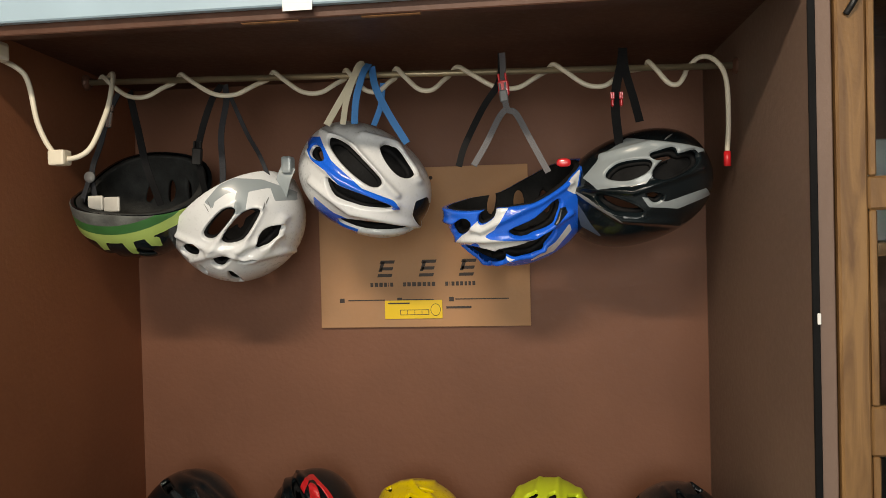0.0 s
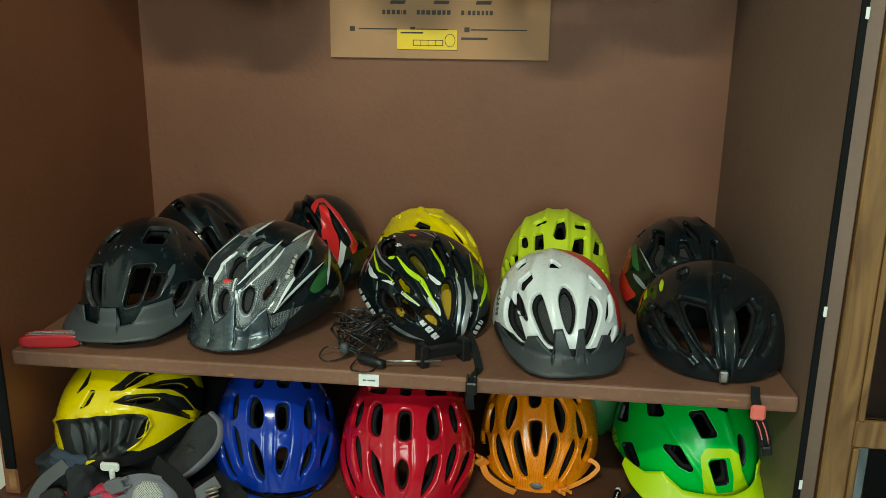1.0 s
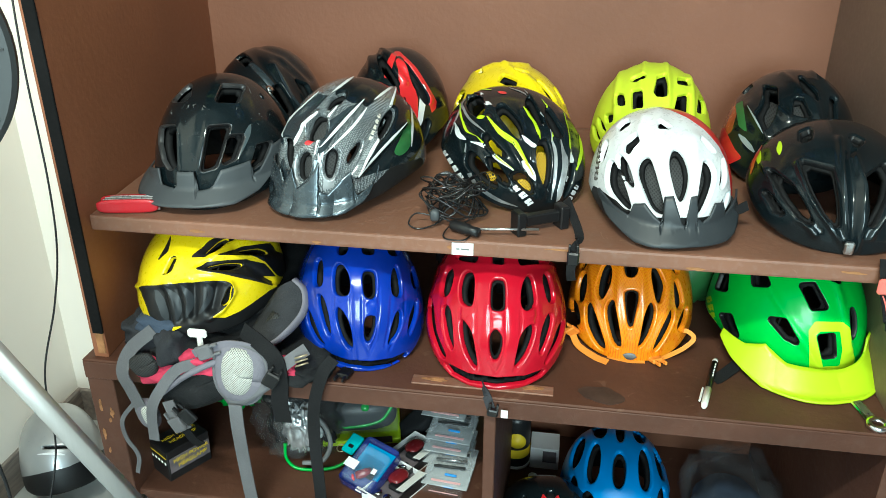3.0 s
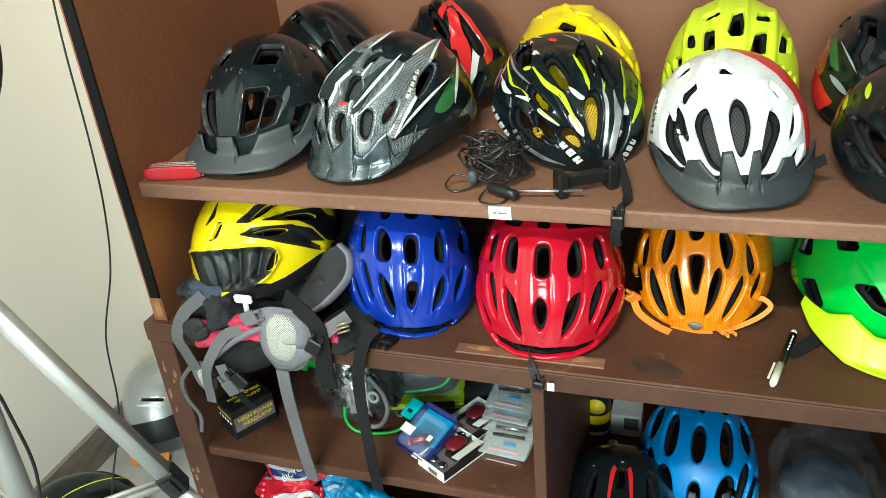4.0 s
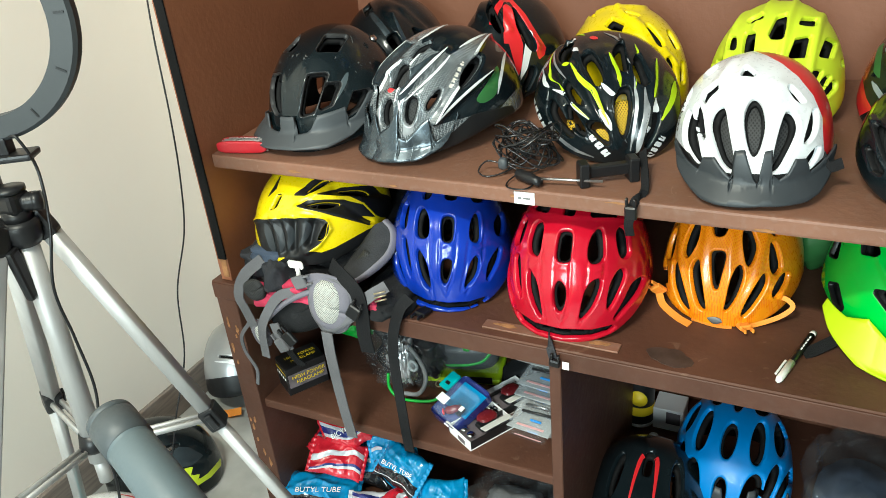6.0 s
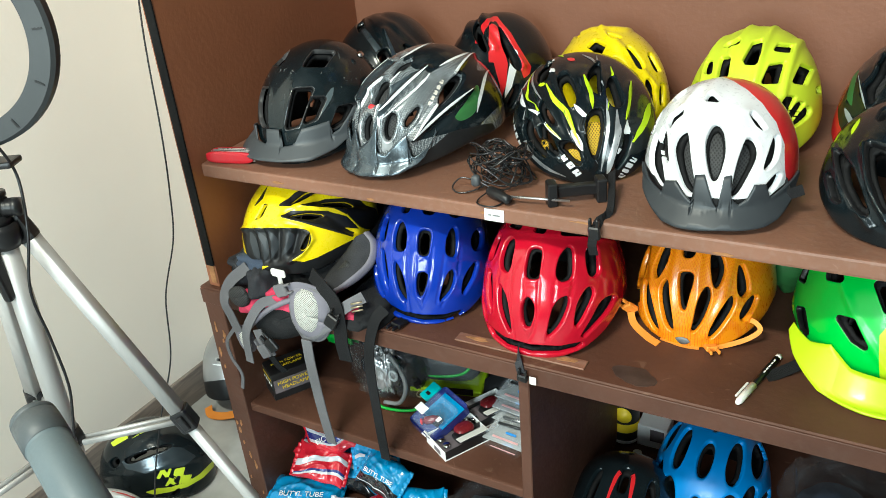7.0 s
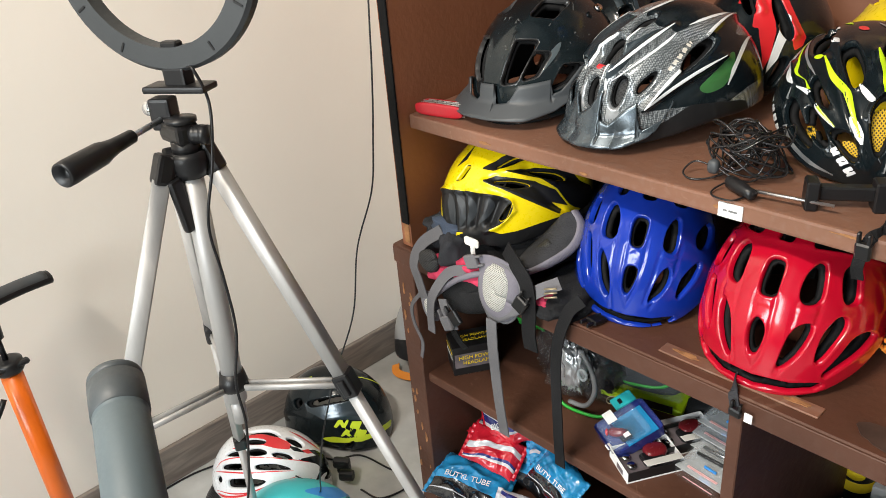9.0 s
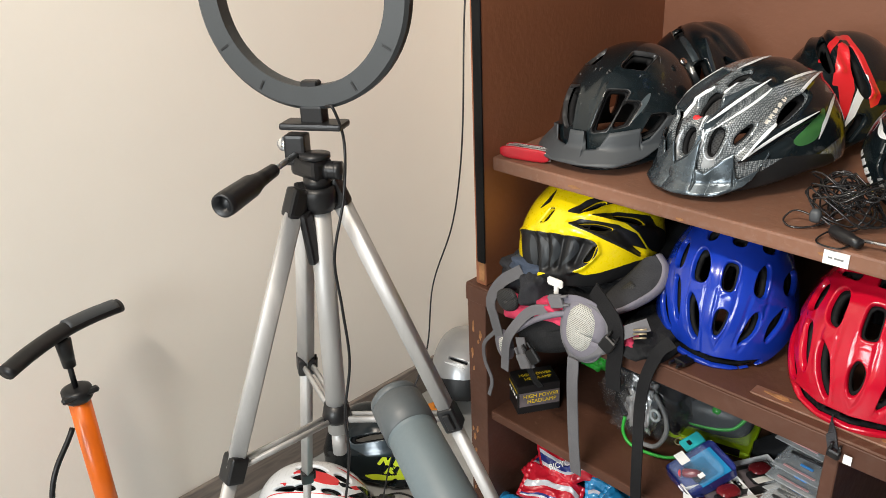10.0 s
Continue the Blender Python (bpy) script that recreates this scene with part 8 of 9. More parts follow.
for k in range(5):
    obj("print_dot", *lathe([(0, 0), (0.0035, 0), (0.0035, 0.0006), (0, 0.0006)], 12, pose(-0.0502, 0.024 - k * 0.012, 0.042, 0, -90, 0)), PAPER, box)
box.matrix_world = box.matrix_world @ Matrix.Scale(0.83, 4)
part("print_line", slab((-0.0508, -0.030, 0.056), (-0.0500, 0.030, 0.0575), 0), INK_Y, box)

# ---- backpack ----
bag = thing("backpack", (0, 0, 0), "dark backpack with crimson lining and dangling grey straps", "backpack")
obj("body", *crumple((-0.560, 0.02, Z2), (-0.300, 0.36, Z2 + 0.080), 1.7, 0.20, 7, 30, 0.6), CLOTH_BLK, bag)
obj("back_padding", *crumple((-0.520, -0.036, Z2 - 0.060), (-0.330, 0.05, Z2 + 0.040), 5.2, 0.26, 9, 28, 0.6), CLOTH_BLK, bag)
obj("side_pocket", *crumple((-0.545, -0.030, Z2 + 0.002), (-0.455, 0.10, Z2 + 0.068), 8.1, 0.28, 6, 24, 0.7), CLOTH_DARK, bag)
obj("side_flap", *crumple((-0.478, -0.050, Z2 + 0.004), (-0.432, 0.02, Z2 + 0.066), 5.9, 0.28, 5, 20, 0.7), CLOTH_DARK, bag)
obj("blue_panel", *crumple((-0.520, -0.030, Z2 + 0.046), (-0.430, 0.05, Z2 + 0.078), 3.3, 0.28, 5, 20, 0.7), CLOTH_BLUE, bag)
obj("lining", *crumple((-0.512, -0.052, Z2 - 0.030), (-0.448, 0.0, Z2 + 0.012), 4.4, 0.34, 5, 20, 0.7), CLOTH_RED, bag, "crimson lining")
obj("lining", *crumple((-0.440, -0.054, Z2 - 0.004), (-0.368, 0.0, Z2 + 0.034), 6.4, 0.32, 5, 20, 0.7), CLOTH_RED, bag, "crimson lining")
obj("lining", *crumple((-0.300, -0.048, Z2 + 0.000), (-0.250, 0.0, Z2 + 0.026), 2.4, 0.30, 8, 14, 0.7), CLOTH_RED, bag, "crimson lining")
obj("lumbar_flap", *crumple((-0.300, -0.046, Z2 - 0.012), (-0.205, 0.13, Z2 + 0.030), 7.9, 0.26, 8, 26, 0.7), CLOTH_BLK, bag)


def pad_patch(name, cx, cz, hx, hz, y, m, tilt=0.0, puff=0.010, lab=""):
    """A puffed oval panel, slightly egg-shaped."""
    def fn(u, v):
        a, r = u * 2 * math.pi, v
        ca, sa = math.cos(a), math.sin(a)
        x, z = hx * r * math.copysign(abs(ca) ** 0.75, ca) * (1 + 0.12 * sa), hz * r * math.copysign(abs(sa) ** 0.8, sa)
        c, s = math.cos(tilt), math.sin(tilt)
        return (cx + x * c - z * s, y - puff * math.sqrt(max(0.0, 1 - r ** 3)), cz + x * s + z * c)
    vs, fs = sheet(fn, 32, 6, 0.003)
    return obj(name, vs, fs, m, bag, lab)


def ring_of(cx, cz, hx, hz, y, tilt):
    """An oval piping path round a panel."""
    c, s = math.cos(tilt), math.sin(tilt)
    res = []
    for k in range(33):
        a = 2 * math.pi * k / 32
        ca, sa = math.cos(a), math.sin(a)
        x, z = hx * math.copysign(abs(ca) ** 0.75, ca) * (1 + 0.12 * sa), hz * math.copysign(abs(sa) ** 0.8, sa)
        res.append((cx + x * c - z * s, y, cz + x * s + z * c))
    return res


pad_patch("hip_wing", -0.418, 0.668, 0.075, 0.042, -0.026, CLOTH_BLK, 0.48, 0.022)
obj("hip_tail", *sheet(lambda u, v: (-0.372 + 0.080 * u + 0.018 * v * (1 - u), -0.050 - 0.004 * math.sin(u * 3), 0.668 + 0.034 * u - (0.030 - 0.012 * u) * v), 10, 4, 0.004), WEB_GREY, bag, "grey hip belt tail")
pad_patch("hip_pad", -0.338, 0.703, 0.041, 0.053, -0.046, CLOTH_GREY, -0.18, 0.012, "lilac-grey bound hip pad")
pad_patch("hip_mesh", -0.338, 0.709, 0.026, 0.041, -0.052, MESH_PALE, -0.18, 0.010, "pale air mesh panel")
obj("piping", *tube(ring_of(-0.338, 0.703, 0.0405, 0.0525, -0.050, -0.18), 0.0028, 6), WEB_GREY, bag)
pad_patch("belt_end", -0.500, 0.612, 0.017, 0.026, -0.046, CLOTH_GREY, 0.2, 0.010, "lilac-grey bound belt end")
pad_patch("belt_mesh", -0.495, 0.613, 0.008, 0.018, -0.052, MESH_PALE, 0.2, 0.008, "pale air mesh panel")
pad_patch("mesh_pocket", -0.490, 0.704, 0.022, 0.018, -0.050, MESH_G, 0.5, 0.006, "dark mesh pocket")
obj("binding", *tube(curve_pts([(-0.497, -0.052, 0.628), (-0.470, -0.054, 0.655), (-0.430, -0.056, 0.690), (-0.395, -0.054, 0.712), (-0.365, -0.050, 0.726)], 8), 0.0052, 8), CLOTH_GREY, bag)
# shoulder strap curling up beside the helmet
PAD_OUT = curve_pts([(-0.325, -0.020, 0.722), (-0.287, -0.012, 0.746), (-0.266, 0.020, 0.763), (-0.260, 0.040, 0.779), (-0.266, 0.055, 0.797), (-0.283, 0.062, 0.810)], 6)
PAD_IN = curve_pts([(-0.342, 0.000, 0.738), (-0.338, 0.020, 0.750), (-0.332, 0.036, 0.760), (-0.326, 0.048, 0.770), (-0.320, 0.056, 0.780), (-0.312, 0.062, 0.792)], 6)


def pad_between(u, v):
    """The padded web of the strap between its bound edge and the bag."""
    k = min(int(u * (len(PAD_OUT) - 1)), len(PAD_OUT) - 2)
    f = u * (len(PAD_OUT) - 1) - k
    a = Vector(PAD_OUT[k]).lerp(Vector(PAD_OUT[k + 1]), f)
    b = Vector(PAD_IN[k]).lerp(Vector(PAD_IN[k + 1]), f)
    p = a.lerp(b, v)
    return (p.x, p.y - 0.008 * math.sin(v * math.pi), p.z + 0.004 * math.sin(v * math.pi))


obj("shoulder_pad", *sheet(pad_between, 24, 8, 0.008), CLOTH_DARK, bag)
obj("shoulder_mesh", *band([(-0.322, -0.012, 0.738), (-0.312, 0.006, 0.752), (-0.302, 0.026, 0.768)], 0.016, 0.003, (-0.3, -0.85, 0.45), 6), MESH_G, bag, "dark mesh strip")
obj("binding", *sweep(PAD_OUT, [(math.cos(a) * 0.0035, math.sin(a) * 0.0085) for a in np.linspace(0, 2 * math.pi, 10, endpoint=False)], normal=(-0.3, -0.8, 0.5)), CLOTH_GREY, bag, "lilac-grey edge binding")
GS = ((WEB_GREY, 0.021, [(-0.346, -0.062, 0.655), (-0.346, -0.062, 0.60), (-0.343, -0.058, 0.50), (-0.340, -0.052, 0.425)]),
      (WEB_BLK, 0.0185, [(-0.196, -0.034, 0.735), (-0.212, -0.046, 0.712), (-0.228, -0.052, 0.64), (-0.228, -0.050, 0.50), (-0.226, -0.048, 0.424)]),
      (WEB_GREY, 0.017, [(-0.405, -0.050, 0.716), (-0.432, -0.060, 0.708), (-0.459, -0.064, 0.676), (-0.482, -0.064, 0.634), (-0.489, -0.062, 0.572)]),
      (WEB_GREY, 0.020, [(-0.478, -0.030, 0.755), (-0.510, -0.046, 0.728), (-0.525, -0.056, 0.692), (-0.517, -0.056, 0.660), (-0.505, -0.056, 0.625)]),
      (WEB_GREY, 0.007, [(-0.516, -0.056, 0.635), (-0.540, -0.058, 0.602), (-0.541, -0.056, 0.565), (-0.529, -0.052, 0.528), (-0.538, -0.050, 0.490)]),
      (CLOTH_GREY, 0.013, [(-0.410, -0.044, 0.728), (-0.385, -0.050, 0.742), (-0.350, -0.052, 0.755), (-0.318, -0.050, 0.752), (-0.300, -0.044, 0.735)]),
      (WEB_GREY, 0.019, [(-0.238, -0.030, 0.745), (-0.262, -0.050, 0.732), (-0.285, -0.058, 0.712)]),
      (WEB_BLK, 0.026, [(-0.330, -0.040, 0.775), (-0.300, -0.052, 0.762), (-0.278, -0.056, 0.740), (-0.274, -0.056, 0.70), (-0.278, -0.054, 0.66), (-0.276, -0.052, 0.625)]),
      (WEB_GREY, 0.019, [(-0.455, -0.062, 0.650), (-0.445, -0.064, 0.622), (-0.430, -0.062, 0.600)]),
      (WEB_BLK, 0.014, [(-0.432, -0.064, 0.600), (-0.424, -0.060, 0.580), (-0.415, -0.054, 0.566)]))
for m, w, pts in GS:
    obj("strap", *band(pts, w, 0.0020, (0, -1, 0.1), 8), m, bag, smooth=False)
for q, t, m in (((-0.284, -0.064, 0.708), (0, 30, 0), PLASTIC), ((-0.424, -0.066, 0.628), (0, -42, 0), PLASTIC), ((-0.442, -0.068, 0.612), (0, -28, 0), WEB_GREY), ((-0.385, -0.058, 0.742), (0, 68, 0), WEB_GREY)):
    buckle(bag, q, t, m, 0.022, 0.026, "strap buckle")
for k in range(3):
    obj("slider", *tube([(-0.250, -0.050, 0.726 + k * 0.007), (-0.232, -0.044, 0.731 + k * 0.007)], 0.0015, 8), BRASS, bag, "brass strap slider")
part("white_tab", slab((-0.418, -0.040, 0.754), (-0.388, -0.036, 0.768), 0.003), PLASTIC_W, bag, "white strap adjuster tab")
part("hook_tab", slab((-0.404, -0.042, 0.738), (-0.395, -0.037, 0.758), 0.002), PLASTIC_W, bag, "white strap adjuster tab")

# ---- small shelf: packed accessories ----
gb = thing("helmet_bag", (-0.014, -0.012, 0), "clear film bag with green trim holding dark accessories", "bag")
obj("contents", *crumple((-0.375, 0.12, Z3), (-0.235, 0.28, Z3 + 0.130), 9.2, 0.30, 9, 26, 0.7), POLY_BLK, gb, "dark packed accessory")
obj("film", *crumple((-0.392, 0.09, Z3 + 0.002), (-0.225, 0.29, Z3 + 0.150), 5.3, 0.34, 12, 34, 0.7), CLEAR_BAG, gb, "crinkled clear film")
obj("silver_print", *crumple((-0.318, 0.085, Z3 + 0.030), (-0.270, 0.13, Z3 + 0.115), 3.9, 0.5, 14, 22, 0.7), FOIL, gb, "crinkled silver film")
obj("trim", *tube(curve_pts([(-0.318, 0.088, Z3 + 0.052), (-0.316, 0.082, Z3 + 0.026), (-0.300, 0.080, Z3 + 0.008), (-0.270, 0.082, Z3 + 0.005), (-0.232, 0.088, Z3 + 0.010), (-0.205, 0.10, Z3 + 0.022)], 6), 0.0030, 8), POLY_GREEN, gb, "green film edge")
obj("trim", *crumple((-0.472, 0.14, Z3 + 0.075), (-0.392, 0.18, Z3 + 0.130), 4.6, 0.5, 11, 20), POLY_GREEN, gb, "green film edge")
obj("buckle_print", *tube(curve_pts([(-0.285, 0.080, Z3 + 0.020), (-0.250, 0.078, Z3 + 0.030), (-0.232, 0.078, Z3 + 0.065), (-0.238, 0.08, Z3 + 0.100), (-0.262, 0.085, Z3 + 0.128)], 6), 0.0042, 8), GREY_MID, gb, "grey plastic buckle")
obj("buckle_ring", *tube([(-0.250 + 0.008 * math.cos(a), 0.070, Z3 + 0.098 + 0.010 * math.sin(a)) for a in np.linspace(0, 6.28, 18)], 0.0028, 8), GREY_PAINT, gb, "white ring print")
lb = thing("goggles_box", (-0.228, 0.205, Z3), "yellow-based clear box of dark cycling glasses", "box", (0, 0, 14))
part("tray", slab((-0.072, -0.052, 0), (0.072, 0.052, 0.012), 0.002), LIME, lb, "yellow-green card tray")
part("tray_print", slab((0.000, -0.0530, 0.004), (0.056, -0.0522, 0.018), 0), CARTON_BLK, lb)
part("cover", slab((-0.068, -0.048, 0.024), (0.068, 0.048, 0.100), 0.004, 2), CLEAR, lb, "clear plastic cover")
obj("lens", *crumple((-0.066, -0.044, 0.016), (0.066, 0.044, 0.084), 1.1, 0.06, 3, 20, 0.6), VISOR_DARK, lb, "dark mirrored lens")
obj("rim", *tube(curve_pts([(-0.056, -0.036, 0.034), (-0.01, -0.042, 0.036), (0.036, -0.040, 0.046), (0.060, -0.03, 0.074)], 8), 0.0036, 8), POLY_GREEN, lb, "green frame edge")
obj("logo_dot", *lathe([(0, 0), (0.0075, 0), (0.0075, 0.001), (0, 0.001)], 14, pose(0.008, -0.038, 0.074, 70, 0, 0)), POLY_GREEN, lb)
gc = thing("green_carton", (-0.080, 0.36, Z3), "plain green carton at the back of the shelf", "box", (0, 0, 10))
part("carton", slab((-0.075, -0.06, 0), (0.075, 0.06, 0.062), 0.002), POLY_GREEN, gc)
pc = thing("black_pouch_card", (-0.108, 0.225, Z3), "black padded pouch on a pale card", "packaging", (20, 0, -42))
part("card", slab((-0.030, -0.062, 0.0), (0.030, 0.062, 0.003), 0.0006), PLASTIC_W, pc)
obj("pouch", *crumple((-0.034, -0.050, 0.004), (0.014, 0.056, 0.030), 6.1, 0.1, 4, 16, 0.6), CLOTH_BLK, pc)

bl = thing("blue_blister_pack", (-0.178, 0.066, Z3 + 0.028), "blue blister pack with a red bicycle tail light", "packaging", (20, 5, -24))
part("backing", slab((-0.042, -0.054, -0.0015), (0.042, 0.056, 0.0), 0.012, 3), POLY_NAVY, bl, "navy printed card")
part("print_panel", slab((-0.034, -0.020, 0.0002), (0.034, 0.046, 0.0010), 0), POLY_BLUE, bl)
part("blister", slab((-0.036, -0.050, 0.001), (0.036, 0.034, 0.026), 0.011, 3), CASE_CLEAR, bl, "clear blister", True)
obj("tail_light", *lathe([(0, 0), (0.007, 0), (0.009, 0.005), (0.009, 0.024), (0.006, 0.032), (0, 0.032)], 18, along((-0.008, -0.034, 0.012), (0.022, 0.0, 0.012))), MAROON, bl, "red tail light")
obj("lens", *lathe([(0, 0), (0.006, 0.0), (0.0075, 0.003), (0, 0.006)], 16, along((-0.010, -0.037, 0.011), (-0.040, -0.071, 0.011))), RED_DEC, bl, "bright red lens")
part("holder", slab((0.002, -0.026, 0.004), (0.024, -0.004, 0.014), 0.003), PLASTIC, bl, "black lamp holder")
part("price_sticker", slab((-0.040, -0.030, 0.0268), (-0.012, -0.010, 0.0274), 0), PAPER, bl, "white price sticker")
part("price_sticker", slab((0.004, -0.056, 0.001), (0.018, -0.046, 0.0016), 0), PAPER, bl, "white price sticker")
part("price_sticker", slab((0.022, -0.020, 0.0268), (0.032, -0.008, 0.0274), 0), PAPER, bl, "white price sticker")
part("hang_tab", slab((-0.080, 0.004, -0.004), (-0.050, 0.050, 0.003), 0.004, 2), TEAL, bl, "turquoise hang tab")
part("tab_slot", slab((-0.070, 0.016, 0.0028), (-0.058, 0.024, 0.0040), 0.001), PLASTIC, bl)
obj("ring", *tube([(-0.086 + 0.009 * math.cos(a), 0.010 + 0.009 * math.sin(a), -0.008) for a in np.linspace(0, 6.28, 18)], 0.0012, 6), BRASS, bl, "brass key ring")
bl.matrix_world = bl.matrix_world @ Matrix.Scale(0.84, 4)
for (x, y, z, t) in ((-0.130, 0.046, Z3, -30), (-0.118, 0.130, Z3, -30)):
    wb = thing("lamp_box", (x, y, z), "open white box with a red bicycle lamp inside", "box", (0, 0, t), group="open lamp boxes")
    for lo, hi in (((-0.032, -0.048, 0), (0.032, 0.048, 0.003)), ((-0.032, -0.048, 0.003), (0.032, -0.0465, 0.020)), ((-0.032, 0.0465, 0.003), (0.032, 0.048, 0.020)),
                   ((-0.032, -0.0465, 0.003), (-0.0305, 0.0465, 0.020))):
        part("wall", slab(lo, hi, 0.0003), PAPER, wb)
    part("wall", slab((0.0305, -0.0465, 0.003), (0.032, 0.0465, 0.020), 0.0003), CARTON_BLK, wb, "black printed side")
    part("front_print", slab((-0.004, -0.0488, 0.004), (0.016, -0.0481, 0.013), 0), CARTON_GREY, wb)
    part("insert", slab((-0.0305, -0.0465, 0.003), (0.0305, 0.0465, 0.010), 0.001), CARTON_GREY, wb)
    obj("lamp", *crumple((-0.020, -0.004, 0.010), (0.010, 0.034, 0.026), 2.0, 0.06, 3, 14), MAROON, wb, "dark red lamp")
    part("strap_mount", slab((-0.006, -0.012, 0.010), (0.020, 0.024, 0.020), 0.003), PLASTIC, wb)
    for dx in (-0.008, 0.012):
        obj("reflector", *lathe([(0, 0), (0.007, 0.002), (0.007, 0.005), (0, 0.005)], 14, pose(dx, -0.032, 0.012)), CHROME, wb, "chrome reflector")
    part("cable", slab((-0.024, -0.030, 0.011), (-0.018, 0.030, 0.014), 0.001), PLASTIC, wb)
    fl = part("flap", slab((0.016, -0.02, 0), (0.032, 0.040, 0.0006), 0), PLASTIC_W, wb, "folded leaflet")
    fl.matrix_local = pose(0.002, 0.004, 0.0205, 0, -12, 0)
CASES = ((0.0, 0.0, 0.0), (0.004, 0.006, 0.021), (-0.004, 0.066, 0.042), (0.0, 0.072, 0.063), (-0.014, 0.110, 0.084), (-0.006, 0.058, 0.0), (-0.004, 0.060, 0.021))
for k, (dx, dy, dz) in enumerate(CASES):
    cs = thing("repair_kit_case", (-0.054 + dx, 0.092 + dy, Z3 + dz), "clear plastic case with pink card and steel tools", "case", (6, 0, -6), group="stack of clear tool cases")
    part("shell", slab((-0.046, -0.044, 0.001), (0.046, 0.044, 0.019), 0.008, 3), CLEAR, cs, "clear plastic shell", True)
    part("lip", slab((-0.050, -0.048, 0.0), (0.050, 0.048, 0.0022), 0.0006), CASE_EDGE, cs, "flat clear lip")
    part("pink_card", slab((-0.030, -0.040, 0.003), (0.034, -0.036, 0.004), 0), PINK_PALE, cs)
    part("white_card", slab((-0.036, 0.028, 0.003), (0.036, 0.038, 0.004), 0), PLASTIC_W, cs)
    for y, m in ((-0.012, PLASTIC), (0.004, STEEL), (0.020, PLASTIC)):
        obj("tool", *tube([(-0.032, y, 0.010), (0.036, y + 0.004, 0.010)], 0.0026, 8), m, cs)
    cs.matrix_world = pose(-0.046 + dx, 0.092 + dy, Z3 + dz, 6, 0, -6) @ Matrix.Diagonal((0.80, 1.0, 1.0, 1.0))
    part("blue_tool", slab((-0.004, -0.028, 0.006), (0.022, -0.024, 0.010), 0.001), BLUE_SKY, cs)

# ---- bottom shelf: packed inner tubes ----
def tube_pack(place, turn, w, d, t, look_of, label, seed, words=""):
    """A sealed film pack: a creased pillow with printed bands, a crimped seal at each end and its print."""
    pk = thing("inner_tube_pack", place, label, "packet", turn, group="inner tube packs")
    nu, nv = 64, 46
    vs, fs, idx = [], [], []
    for sgn in (1, -1):
        for i in range(nu + 1):
            for k in range(nv + 1):
                u, v = -1 + 2 * i / nu, -1 + 2 * k / nv
                puff = (max(0.0, 1 - abs(u) ** 3.2) * max(0.0, 1 - abs(v) ** 2.6)) ** 0.55
                q = Vector((u * 2.2 + seed, v * 2.0, sgn * 0.7))
                fold = noise.noise(q * 0.8) * 0.34 - abs(noise.noise(q * 0.9 + Vector((0, seed, 0)))) * 0.55 - abs(noise.noise(Vector((u * 1.1 + v * 2.6, seed, sgn)))) * 0.30 - abs(noise.noise(Vector((u * 3.4 - v * 1.3, seed + 5.0, sgn)))) * 0.16
                bend = (1 - v * v) * (0.12 * math.sin(u * 3 + seed) - look_of[2] * u + 0.25 * noise.noise(Vector((u * 1.3 + seed, 0.0, sgn * 2.0))))
                side = 1 - 0.10 * (1 - abs(v) ** 2) * noise.noise(Vector((seed, v * 1.5, 3.1)))
                vs.append((u * w / 2 * side, (v + bend) * d / 2 * (1 - 0.08 * (1 - u * u)) + 0.006 * noise.noise(Vector((u * 1.8, seed, 1.7))), sgn * puff * t / 2 * (1 + fold)))
    row = nv + 1
    for sd, sgn in enumerate((1, -1)):
        b = sd * (nu + 1) * row
        for i in range(nu):
            for k in range(nv):
                f = (b + i * row + k, b + (i + 1) * row + k, b + (i + 1) * row + k + 1, b + i * row + k + 1)
                fs.append(f if sgn > 0 else f[::-1])
                u, v = -1 + 2 * (i + 0.5) / nu, -1 + 2 * (k + 0.5) / nv
                m = 0
                for n, lo, hi in look_of[1]:
                    if lo < v < hi:
                        m = n
                idx.append(m)
    obj("film", vs, fs, look_of[0], pk, "", idx)
    for sg in (-1, 1):
        seal = sheet(lambda u, v: (sg * (w / 2 - 0.003 + 0.010 * v), (u - 0.5) * d * 0.94, 0.0016 * math.sin(u * 40 + seed)), 30, 2, 0.0008)
        obj("end_seal", *seal, look_of[0][0], pk, "crimped end seal")
    if words:
        lettering(words, d * 0.16, pose(0, -d * 0.06, t * 0.50, 0, 0, 4), PAPER, pk)
    return pk


RED_NAVY = ([POLY_RED, POLY_WHITE, POLY_NAVY], [(1, -0.42, -0.30), (2, -0.30, -0.02), (1, -0.02, 0.16), (1, 0.56, 0.64), (2, 0.64, 0.86)], 0.4)
RED_WHITE = ([POLY_RED, POLY_WHITE, POLY_NAVY], [(1, 0.05, 0.36), (1, -0.66, -0.52), (2, -0.52, -0.40)], -0.35)
BLUE_BLACK = ([POLY_BLUE, POLY_BLK, POLY_WHITE], [(1, -1.5, -0.30), (2, -0.80, -0.72)], 0.06)
BLUE_WHITE = ([POLY_BLUE, POLY_WHITE, POLY_BLK], [(1, -0.16, 0.02), (2, -1.5, -0.55)], 0.25)
WHITE_NAVY = ([POLY_WHITE, POLY_NAVY, POLY_RED], [(1, -0.30, 0.05), (2, -1.5, -0.60), (1, 0.45, 0.70)], 0.3)
tube_pack((-0.484, -0.008, 0.188), (10, 2, 18), 0.150, 0.105, 0.056, BLUE_BLACK, "light blue and black pack of an inner tube", 2.1, "BUTYL TUBE")
tube_pack((-0.345, -0.002, 0.192), (20, 3, 24), 0.120, 0.090, 0.046, WHITE_NAVY, "white, navy and red pack of an inner tube", 5.3)
